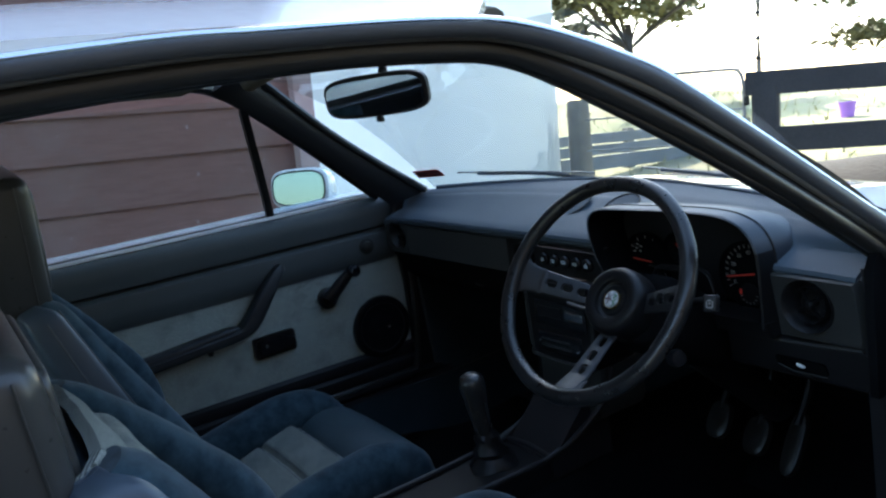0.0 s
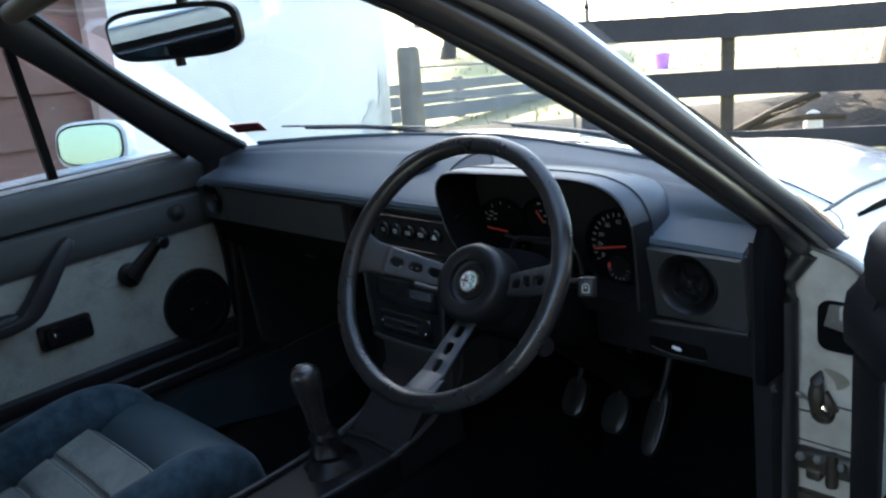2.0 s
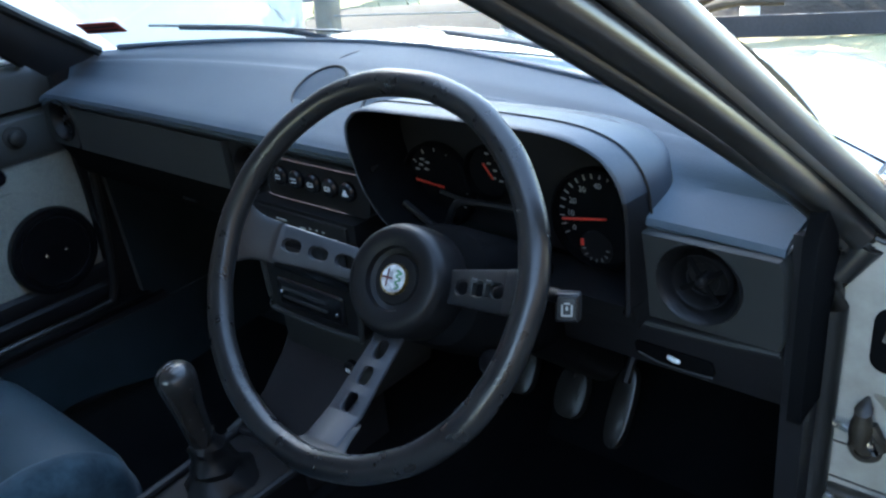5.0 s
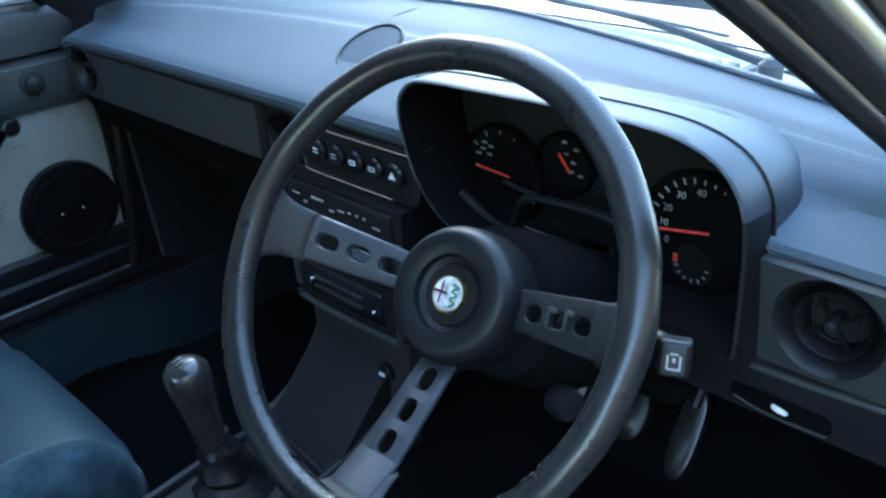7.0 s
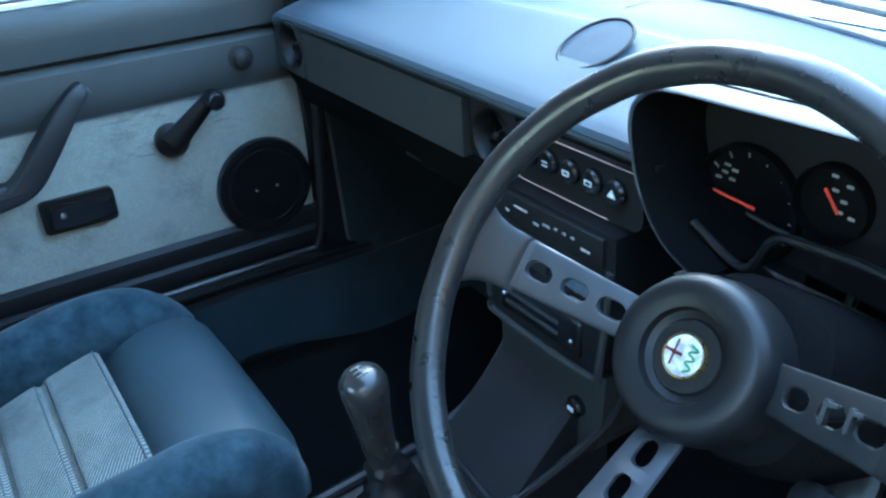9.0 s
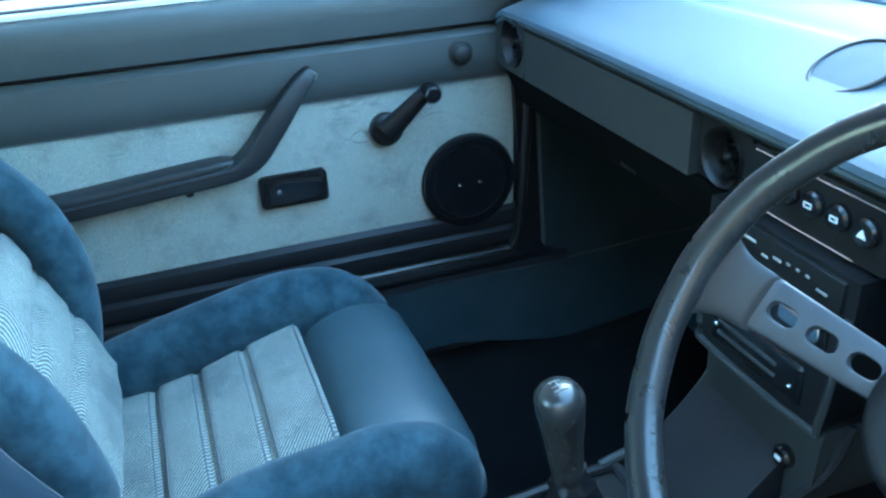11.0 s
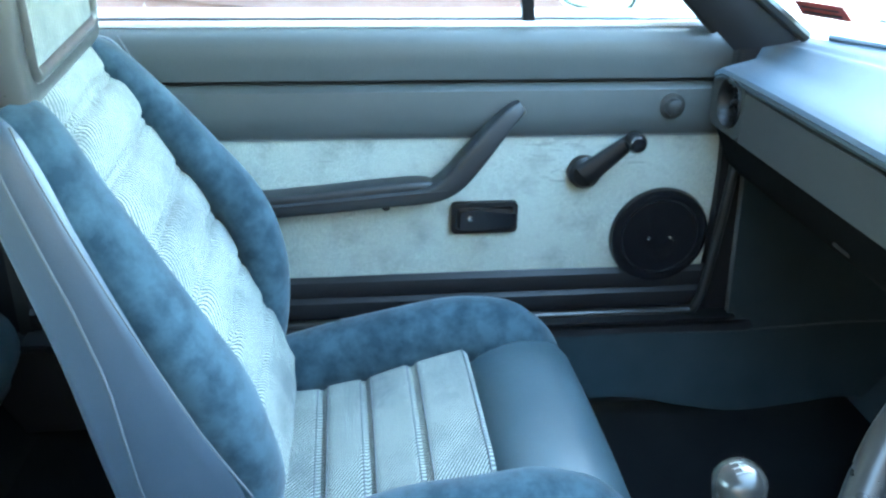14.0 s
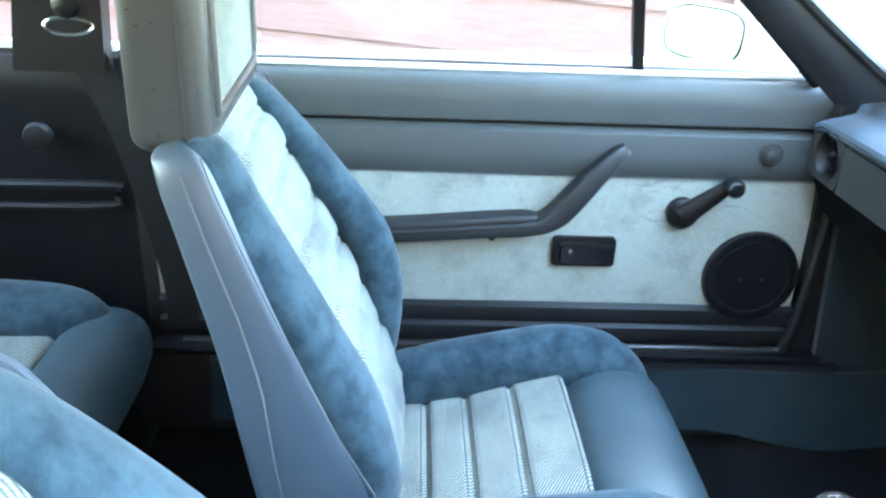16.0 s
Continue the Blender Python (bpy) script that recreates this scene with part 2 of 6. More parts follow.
def tube(points, radius, n=10, steps=5, closed=False, flat=1.0, up=(0, 0, 1)):
    """A round (or flattened) bar along a smooth path."""
    pts = [V(p) for p in (smooth_path(points, steps) if steps else points)]
    rings = []
    for i, p in enumerate(pts):
        d = (pts[(i + 1) % len(pts)] - pts[i - 1]) if closed else (pts[min(i + 1, len(pts) - 1)] - pts[max(i - 1, 0)])
        side = d.cross(V(up))
        if side.length < 1e-6:
            side = d.cross(V((1, 0, 0)))
        side.normalize()
        rise = side.cross(d).normalized()
        rings.append(oval(p, side * radius, rise * radius * flat, n))
    if closed:
        rings.append(rings[0])
    bm = loft(rings, caps=not closed)
    if closed:
        bmesh.ops.remove_doubles(bm, verts=bm.verts, dist=1e-6)
    return bm


def lathe(profile, centre, axis, n=28, caps=True):
    """Turn (radius, height) pairs round an axis from a centre."""
    q = V(axis).normalized().to_track_quat("Z", "Y").to_matrix()
    rings = [[V(centre) + q @ V((r * math.cos(2 * math.pi * i / n), r * math.sin(2 * math.pi * i / n), h)) for i in range(n)] for r, h in profile]
    return loft(rings, caps=caps)


def prism(outline, axis, lo, hi, bevel=0.003, segments=2):
    """A polygon drawn in the two other axes, drawn out along axis from lo to hi."""
    k = "xyz".index(axis)

    def place(p, h):
        q = list(p)
        q.insert(k, h)
        return V(q)

    bm = loft([[place(p, lo) for p in outline], [place(p, hi) for p in outline]])
    if bevel:
        edges = [e for e in bm.edges if len(e.link_faces) == 2 and e.calc_face_angle(0) > radians(35)]
        bmesh.ops.bevel(bm, geom=edges, offset=bevel, segments=segments, affect="EDGES", profile=0.6)
    return bm


def rounded(x0, x1, y0, y1, r, n=5):
    pts = []
    for cx, cy, a in ((x1 - r, y1 - r, 0), (x0 + r, y1 - r, 90), (x0 + r, y0 + r, 180), (x1 - r, y0 + r, 270)):
        for i in range(n + 1):
            t = radians(a + 90 * i / n)
            pts.append((cx + r * math.cos(t), cy + r * math.sin(t)))
    return pts


def sheet(fn, nu, nv, thick=0.0, along=(0, 0, -1)):
    """A grid fn(u, v) for u and v from 0 to 1, with thickness."""
    bm = bmesh.new()
    g = [[bm.verts.new(fn(i / nu, j / nv)) for j in range(nv + 1)] for i in range(nu + 1)]
    for i in range(nu):
        for j in range(nv):
            bm.faces.new((g[i][j], g[i + 1][j], g[i + 1][j + 1], g[i][j + 1]))
    if thick:
        h = [[bm.verts.new(g[i][j].co + V(along) * thick) for j in range(nv + 1)] for i in range(nu + 1)]
        for i in range(nu):
            for j in range(nv):
                bm.faces.new((h[i][j], h[i][j + 1], h[i + 1][j + 1], h[i + 1][j]))
        rim = [(i, 0) for i in range(nu)] + [(nu, j) for j in range(nv)] + [(i, nv) for i in range(nu, 0, -1)] + [(0, j) for j in range(nv, 0, -1)]
        for (a, b), (c, d) in zip(rim, rim[1:] + rim[:1]):
            bm.faces.new((g[a][b], h[a][b], h[c][d], g[c][d]))
    return bm


def lerp(a, b, t):
    return a + (b - a) * t


def along_list(points, t):
    """The point at t from 0 to 1 along a list of points, by index."""
    x = t * (len(points) - 1)
    i = min(int(x), len(points) - 2)
    return V(points[i]).lerp(V(points[i + 1]), x - i)


# ---- car body ----
body = thing("car_body", (0, 0, 0.17), "white two-door coupe body with black door seals, parked beside a shed", "car")

# the edge of the door opening: the inside lip and the outer skin, from behind the door to the foot of the screen pillar
LIP = [(0.535, -1.15, 1.095), (0.535, -0.69, 1.118), (0.535, -0.48, 1.123), (0.537, -0.34, 1.117), (0.54, -0.235, 1.1), (0.576, -0.14, 1.039), (0.602, -0.006, 0.953), (0.62, 0.118, 0.873), (0.627, 0.262, 0.778), (0.649, 0.288, 0.74)]
SKIN = [(0.57, -1.15, 1.135), (0.57, -0.66, 1.156), (0.57, -0.5, 1.155), (0.573, -0.33, 1.148), (0.578, -0.235, 1.133), (0.592, -0.13, 1.092), (0.606, -0.034, 1.038), (0.645, 0.215, 0.86), (0.668, 0.285, 0.805), (0.699, 0.312, 0.764)]
lip, skin = smooth_path(LIP, 5), smooth_path(SKIN, 5)


def rail(k, out=0.0):
    return [V(a).lerp(V(b), k) + V((out, 0, out * 0.4)) for a, b in zip(lip, skin)]


def strip(a, b, thick, along):
    return loft([[p, q, q + V(along) * thick, p + V(along) * thick] for p, q in zip(a, b)])


part("door_frame", strip(rail(0.04, -0.002), rail(1.0, -0.004), 0.008, (-0.25, 0.6, 0.3)), VINYLTRIM, body, "dark vinyl-covered flange of the open door frame")
SILVERTRIM = surface("dull_metal_trim", (0.1, 0.095, 0.085), (0.17, 0.165, 0.15), 0.33, metal=0.3, grain=120, bump=0.03, wear=6, rvar=0.04)
SLATE = surface("grey_gutter_paint", (0.05, 0.054, 0.062), (0.07, 0.075, 0.085), 0.4, grain=90, bump=0.03, wear=5, rvar=0.05)
for k, r, m in ((0.1, 0.0065, RUBBER), (0.33, 0.0125, RUBBER), (0.61, 0.0032, BLACK), (0.71, 0.0062, SILVERTRIM)):
    down = [V((0.641 + 0.02 * k, 0.288, z)) for z in (0.72, 0.69, 0.55, 0.38)] if k < 0.4 else []
    part("door_seal", tube(rail(k, 0.002) + down, r, 14, 0), m, body, "rounded black rubber door seal")
part("door_seal", tube(rail(0.89, 0.004), 0.0108, 12, 0), SLATE, body, "slate grey gutter strip")
part("gutter_trim", tube(rail(1.06, 0.004), 0.0045, 8, 0), CHROME, body, "bright metal gutter trim")
part("pillar_skin", strip(rail(1.0, 0.0), [p + V((-0.03, 0.03, -0.004)) for p in rail(1.04, 0.0)], 0.006, (-0.6, 0, -0.4)), PAINT, body, "white painted screen pillar")

# passenger side frame over the closed door
SIDE = smooth_path([(-0.575, -1.15, 1.15), (-0.575, -0.7, 1.166), (-0.575, -0.415, 1.167), (-0.575, -0.316, 1.159), (-0.576, -0.221, 1.15), (-0.58, -0.167, 1.129), (-0.588, -0.112, 1.093), (-0.61, 0.016, 0.99), (-0.63, 0.12, 0.9), (-0.648, 0.206, 0.825)], 5)
part("roof_rail_trim", tube(SIDE, 0.0105, 10, 0), KICK, body, "black trim over the side window")
part("pillar_skin", tube([V(p) + V((-0.022, 0.006, 0.004)) for p in SIDE], 0.009, 10, 0), PAINT, body, "white painted screen pillar")
# brighter copy of the LINER tone paints daylight on this corner
LITLINER = surface("headliner_lit", (0.4, 0.37, 0.29), (0.5, 0.47, 0.38), 0.9, grain=400, bump=0.2, spec=0.1)
part("headliner_corner", prism([(-0.4, 1.172), (-0.338, 1.164), (-0.25, 1.152), (-0.2, 1.143), (-0.153, 1.124), (-0.112, 1.127), (-0.107, 1.149), (-0.2, 1.168), (-0.3, 1.176)], "x", -0.536, -0.526, 0.003), LITLINER, body, "end of the headliner, its cream brightened to paint in daylight")

# inner pillar trims between the side windows and the windscreen
PIL_IN = [(0.498, -0.21, 1.135), (0.505, -0.15, 1.09), (0.535, -0.03, 1.005), (0.56, 0.09, 0.905), (0.585, 0.21, 0.805)]
PIL_OUT = [(0.488, -0.15, 1.165), (0.50, -0.105, 1.14), (0.527, 0.03, 1.02), (0.548, 0.16, 0.92), (0.565, 0.295, 0.825)]


PIL_RIGHT = [(0.565, -0.16, 1.068), (0.572, -0.125, 1.05), (0.598, 0.02, 0.965), (0.618, 0.14, 0.885), (0.622, 0.25, 0.805)]
PIL_BEHIND = [(0.553, -0.14, 1.08), (0.56, -0.1, 1.062), (0.585, 0.04, 0.985), (0.602, 0.165, 0.91), (0.61, 0.275, 0.83)]


def pillar(side):
    a, b = smooth_path(PIL_IN if side < 0 else PIL_RIGHT, 5), smooth_path(PIL_OUT if side < 0 else PIL_BEHIND, 5)
    rings = []
    for p, q in zip(a, b):
        p, q = V(p), V(q)
        mid = p.lerp(q, 0.5)
        out = V((0.014, 0.012, 0.012))
        ring = [p, p.lerp(q, 0.3) - V((0.008, 0, 0)), p.lerp(q, 0.7) - V((0.01, 0, 0)), q - V((0.004, 0, 0)), q + out, mid + out * 1.6, p + out]
        rings.append([V((side * v.x, v.y, v.z)) for v in ring])
    return loft(rings)


for side in (-1, 1):
    part("pillar_trim", pillar(side), KICK, body, "black vinyl screen pillar trim")
    edge = [V((side * (p[0] - 0.006 if side < 0 else p[0] + 0.026), p[1] + 0.004, p[2] + 0.004)) for p in smooth_path(PIL_OUT if side < 0 else [(x - 0.03, y, z) for x, y, z in PIL_BEHIND], 5)]
    part("screen_gasket", tube(edge, 0.009, 8, 0), RUBBER, body, "black rubber windscreen gasket")


# roof
def roof_at(u, v):
    x = lerp(-0.572, 0.572, u)
    y = lerp(-0.09 - 0.2 * (abs(x) / 0.575) ** 3, -1.45, v)
    return V((x, y, 1.152 + 0.075 * (1 - (abs(x) / 0.575) ** 2.6) + 0.02 * math.sin(math.pi * v)))


part("roof_panel", sheet(roof_at, 16, 12, 0.012), PAINT, body, "white painted roof")
part("headliner", sheet(lambda u, v: roof_at(0.03 + u * 0.94, 0.0 + v) + V((0, -0.01, -0.02)), 12, 8, 0.008), LINER, body, "pale cloth headliner")
part("header_rail", tube([(-0.47, -0.14, 1.143), (-0.25, -0.10, 1.182), (0.0, -0.09, 1.19), (0.25, -0.11, 1.18), (0.4, -0.14, 1.155)], 0.018, 10, 5), LINER, body)

# bonnet, wings and scuttle
def foot(x):
    """How far forward the foot of the windscreen lies at x."""
    return 0.5 - (0.13 * (x / 0.477) ** 1.3 if x > 0 else 0.2 * (-x / 0.6) ** 2.2)


def bonnet_at(u, v):
    x = lerp(-0.66, 0.66, u)
    y = lerp(0.62, 1.5, v) - 0.19 * (abs(x) / 0.66) ** 2 * (1 - v)
    return V((x, y, 0.795 - 0.08 * v - 0.13 * v * v - 0.014 * (abs(x) / 0.66) ** 8 * min(1.3, math.exp(-v / 0.07)) - 0.02 * (abs(x) / 0.66) ** 3 + 0.012 * math.exp(-(((abs(x) - 0.36) / 0.05) ** 2))))


part("bonnet", sheet(bonnet_at, 28, 24, 0.012), PAINT, body, "white bonnet reflecting the sky")
for side in (-1, 1):
    def wing_at(u, v, side=side):
        y = lerp(0.304 if side > 0 else 0.33, 1.62, v)
        a = radians(lerp(0, 88, u))
        return V((side * (0.672 + 0.09 * math.sin(a)), y, 0.672 + 0.09 * math.cos(a) - 0.085 * v - 0.12 * v * v))

    part("wing", sheet(wing_at, 8, 14, 0.006, (-side, 0, 0)), PAINT, body, "white front wing")
    part("wing_side", prism([(0.33, 0.2), (1.62, 0.2), (1.62, 0.47), (1.2, 0.58), (0.8, 0.64), (0.33, 0.68)], "x", side * 0.7585 - 0.0065, side * 0.7585 + 0.0065, 0.0), PAINT, body)
part("nose", box(-0.74, 0.74, 1.5, 1.62, 0.2, 0.55, 0.03, 3), PAINT, body)


def scuttle_at(u, v):
    x = lerp(-0.674, 0.676, u)
    k = min(1, max(0, (abs(x) - 0.5) / 0.16))
    back_z = lerp(0.812, 0.766, k * k * (3 - 2 * k))
    return V((x, lerp(foot(x) + 0.006, 0.624 - 0.19 * (abs(x) / 0.66) ** 2, v), lerp(back_z, 0.788 - 0.024 * (abs(x) / 0.66) ** 3, v)))


part("bonnet_gap", tube([bonnet_at(0.984, v) + V((0, 0, 0.0012)) for v in (-0.03, 0.0, 0.08, 0.15, 0.25, 0.4, 0.6, 0.8, 1.0)], 0.003, 6, 3), BLACK, body, "dark gap between bonnet and wing")
part("bonnet_gap", tube([bonnet_at(0.016, v) + V((0, 0, 0.0008)) for v in (0.03, 0.08, 0.15, 0.25, 0.4, 0.6, 0.8, 1.0)], 0.003, 6, 3), BLACK, body)
part("bonnet_gap", tube([bonnet_at(u, 0.004) + V((0, 0, 0.001)) for u in (0.016, 0.1, 0.25, 0.5, 0.75, 0.9, 0.984)], 0.0018, 6, 4), BLACK, body)
part("wing_seam", tube([(0.645, 0.412, 0.7705), (0.66, 0.4, 0.7675), (0.675, 0.378, 0.765), (0.686, 0.35, 0.763), (0.69, 0.332, 0.762)], 0.0011, 6, 5), KICK, body, "fine seam between wing and scuttle")
part("scuttle_panel", sheet(scuttle_at, 36, 4, 0.01), PAINT, body, "white scuttle below the windscreen")
for side in (-1, 1):
    for k in range(6):
        x = side * 0.3 + (k - 2.5) * 0.02
        part("scuttle_louvre", box(x - 0.006, x + 0.006, 0.475, 0.5, 0.803, 0.8095, 0.0015, 1), BLACK, body)

GREASE = surface("greasy_iron", (0.012, 0.01, 0.008), (0.05, 0.04, 0.028), 0.4, grain=90, bump=0.5, depth=0.003, wear=60)
SMEAR = surface("brown_smear", (0.15, 0.13, 0.1), (0.24, 0.22, 0.18), 0.5, wear=60)
# jamb of the open door, with the check link and the hinge
part("jamb", prism([(0.648, 0.2), (0.748, 0.2), (0.752, 0.68), (0.744, 0.712), (0.732, 0.733), (0.715, 0.747), (0.695, 0.755), (0.648, 0.762)], "y", 0.30, 0.345, 0.002), JAMB, body, "chalky white painted door jamb")
part("wing_edge_seal", tube([(0.672, 0.2975, 0.757), (0.698, 0.2975, 0.75), (0.718, 0.2975, 0.741), (0.734, 0.2975, 0.725), (0.745, 0.2975, 0.7), (0.75, 0.2975, 0.67)], 0.0045, 8, 5, flat=0.6), GREASE, body, "dirty sealer along the wing edge")
# flat black plate on the jamb paints the darkness inside the hole
part("jamb_recess", prism(rounded(0.679, 0.735, 0.629, 0.693, 0.014), "y", 0.2975, 0.301, 0.0), MAT, body, "rounded access hole in the jamb, its shade painted as a black plate")
part("jamb_bracket", prism([(0.688, 0.662), (0.728, 0.654), (0.73, 0.69), (0.694, 0.689)], "y", 0.2945, 0.2985, 0.002), STEEL, body, "dull metal bracket in the jamb hole")
part("jamb_bracket", box(0.706, 0.73, 0.2925, 0.296, 0.672, 0.69, 0.003), JAMB, body)
part("check_link", merge(loft([oval((0.683, y, z), (r, 0, 0), (0, 0.008, 0.004), 12) for y, z, r in ((0.292, 0.596, 0.004), (0.288, 0.592, 0.008), (0.288, 0.585, 0.0075), (0.286, 0.578, 0.0095), (0.286, 0.568, 0.0105), (0.288, 0.556, 0.008))]), tube([(0.69, 0.292, 0.575), (0.698, 0.292, 0.562), (0.702, 0.294, 0.552)], 0.006, 8, 4)), GREASE, body, "greasy black door check link")
part("check_bolt", lathe([(0.015, 0.0), (0.0155, 0.004), (0.012, 0.009), (0.008, 0.009), (0.0075, 0.006), (0.001, 0.006)], (0.687, 0.298, 0.546), (0, -1, 0), 20), GREASE, body, "dark round stop with a hollow centre")
part("check_rod", tube([(0.655, 0.292, 0.566), (0.672, 0.289, 0.565), (0.69, 0.287, 0.558), (0.698, 0.289, 0.548)], 0.0036, 8, 5), CHROME, body, "bright worn check rod")
for x0, x1, z in ((0.652, 0.674, 0.5405), (0.697, 0.74, 0.556), (0.652, 0.74, 0.4985)):
    part("jamb_crease", tube([(x0, 0.2998, z), ((x0 + x1) / 2, 0.2996, z - 0.0005), (x1, 0.2998, z)], 0.0012, 6, 2), GREASE, body, "dirty crease in the jamb")
part("grease_smear", loft([[V((0.702 + 0.012 * math.cos(q) + 0.006 * math.sin(2 * q), y, 0.592 + 0.011 * math.sin(q) - 0.007 * math.cos(q))) for q in [2 * math.pi * i / 16 for i in range(16)]] for y in (0.2985, 0.3005)]), SMEAR, body, "brown grease smear")
hinge = part("hinge", merge(box(0.655, 0.735, 0.287, 0.303, 0.462, 0.492, 0.007, 3), box(0.67, 0.69, 0.284, 0.303, 0.452, 0.47, 0.006, 3), lathe([(0.007, 0), (0.008, 0.004), (0.007, 0.045)], (0.703, 0.286, 0.452), (0, 0, 1), 12)), GREASE, body, "greasy iron door hinge")
for x, z in ((0.664, 0.482), (0.686, 0.484), (0.715, 0.483)):
    part("bolt", lathe([(0.0065, 0), (0.0065, 0.004), (0.004, 0.006), (0.001, 0.0062)], (x, 0.287, z), (0, -1, 0.2), 6), STEEL, hinge, "worn steel bolt head")
part("hinge", box(0.655, 0.735, 0.287, 0.303, 0.4, 0.43, 0.006), GREASE, body)
part("door_seal", tube([(0.606, 0.29, 0.766), (0.622, 0.3, 0.742), (0.637, 0.298, 0.7), (0.643, 0.29, 0.55), (0.643, 0.28, 0.38), (0.64, 0.22, 0.345), (0.64, 0.0, 0.338), (0.64, -0.7, 0.338)], 0.0155, 12, 6), RUBBER, body)
part("shut_face", prism([(0.236, 0.79), (0.32, 0.79), (0.32, 0.2), (0.262, 0.2), (0.255, 0.42)], "x", -0.70, -0.641, 0.003), KICK, body, "black shut face between the door and the footwell")
part("kick_panel", prism([(0.235, 0.775), (0.33, 0.755), (0.33, 0.2), (0.255, 0.2)], "x", 0.625, 0.646, 0.004), KICK, body, "black kick panel beside the pedals")

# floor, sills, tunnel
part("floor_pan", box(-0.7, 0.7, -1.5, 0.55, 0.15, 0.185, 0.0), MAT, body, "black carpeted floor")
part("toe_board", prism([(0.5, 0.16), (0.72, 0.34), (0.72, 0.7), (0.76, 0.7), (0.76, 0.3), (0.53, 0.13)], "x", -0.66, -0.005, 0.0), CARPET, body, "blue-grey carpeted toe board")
# driver's half takes black MAT instead of CARPET to paint the footwell shade
part("toe_board", prism([(0.5, 0.16), (0.72, 0.34), (0.72, 0.7), (0.76, 0.7), (0.76, 0.3), (0.53, 0.13)], "x", -0.005, 0.66, 0.0), MAT, body, "carpeted toe board, blackened on the driver's side to paint in shade")
for side in (-1, 1):
    part("sill", prism([(side * 0.73, 0.2), (side * 0.73, 0.345), (side * 0.66, 0.352), (side * 0.61, 0.34), (side * 0.6, 0.2)], "y", -0.95, 0.33, 0.004), KICK if side < 0 else JAMB, body, "black door sill" if side < 0 else "")
    part("sill_carpet", sheet(lambda u, v, side=side: V((side * (lerp(0.608, 0.578, v ** 1.6) + 0.004 * noise.noise((u * 6, v * 2, 3))), lerp(-0.75, 0.6, u), lerp(0.33, lerp(0.225, 0.18, max(0.0, (u - 0.6) / 0.4)), v) + (0.004 + 0.02 * v) * noise.noise((u * 7, 1.3, 2)))), 40, 8, 0.006, (side, 0, 0)), CARPET, body, "worn blue-grey carpet on the sill side")
    part("sill_strip", box(side * 0.637 - 0.03, side * 0.637 + 0.03, -0.85, 0.3, 0.349, 0.355, 0.002), BLACK, body, "black sill tread strip")
part("footwell_side", prism([(0.27, 0.74), (0.78, 0.74), (0.78, 0.2), (0.3, 0.2)], "x", -0.635, -0.62, 0.004), CARPET, body, "blue-grey carpeted footwell side")
part("footwell_side", prism([(0.331, 0.74), (0.78, 0.74), (0.78, 0.2), (0.331, 0.2)], "x", 0.625, 0.646, 0.002), KICK, body, "black footwell side beside the pedals")
part("bulkhead", box(-0.58, 0.58, 0.722, 0.76, 0.7, 0.735, 0.0), MAT, body, "black bulkhead behind the dashboard")
part("aperture_seal", tube([(-0.632, 0.262, 0.66), (-0.63, 0.262, 0.6), (-0.63, 0.25, 0.45), (-0.628, 0.235, 0.372), (-0.632, 0.2, 0.357), (-0.635, 0.0, 0.356), (-0.635, -0.8, 0.356)], 0.008, 10, 6), RUBBER, body, "black rubber door aperture seal")
tunnel = [(-0.15, 0.18), (-0.12, 0.27), (-0.085, 0.325), (-0.04, 0.34), (0.05, 0.34), (0.095, 0.325), (0.13, 0.27), (0.16, 0.18)]
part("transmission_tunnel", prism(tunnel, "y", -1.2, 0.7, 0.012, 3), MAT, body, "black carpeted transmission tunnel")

# rear: side panels, pillar, shelf and windows
part("rear_floor", prism([(-0.85, 0.18), (-0.9, 0.27), (-1.5, 0.27), (-1.5, 0.18)], "x", -0.66, 0.66, 0.0), MAT, body)
part("rear_bulkhead", box(-0.7, 0.7, -1.55, -1.5, 0.17, 0.82, 0.0), KICK, body)
part("parcel_shelf", box(-0.68, 0.68, -1.9, -1.45, 0.78, 0.8, 0.004), KICK, body)
for side in (-1, 1):
    part("rear_side_trim", prism([(side * 0.66, 0.2), (side * 0.655, 0.735), (side * 0.648, 0.76), (side * 0.645, 0.80), (side * 0.655, 0.828), (side * 0.70, 0.832), (side * 0.70, 0.2)], "y", -1.5, -0.86, 0.005), BLACK, body, "black moulded rear side panel")
    part("rear_side_rest", tube([(side * 0.65, -0.885, 0.622), (side * 0.646, -0.93, 0.628), (side * 0.646, -1.4, 0.622)], 0.008, 8, 4), KICK, body)
    part("rear_side_rest", tube([(side * 0.65, -0.885, 0.606), (side * 0.646, -0.93, 0.592), (side * 0.646, -1.4, 0.588)], 0.008, 8, 4), KICK, body)
    part("quarter_skin", box(side * 0.705, side * 0.755, -2.0, -0.87, 0.2, 0.825, 0.01), PAINT, body, "white rear quarter")
    part("b_pillar", prism([(-0.99, 0.82), (-0.86, 0.82), (-0.85, 1.0), (-0.87, 1.15), (-0.95, 1.15), (-0.965, 1.0)], "x", side * 0.62, side * 0.585, 0.006), BLACK, body, "black trimmed centre pillar")
    part("quarter_sill", box(side * 0.70, side * 0.672, -1.5, -0.87, 0.834, 0.846, 0.003), PAINT, body)
    part("c_pillar", prism([(-1.45, 0.82), (-1.38, 1.17), (-1.5, 1.17), (-1.95, 0.82)], "x", side * 0.64, side * 0.6, 0.004), PAINT, body)
part("boot_lid", box(-0.7, 0.7, -2.15, -1.85, 0.75, 0.81, 0.02), PAINT, body)
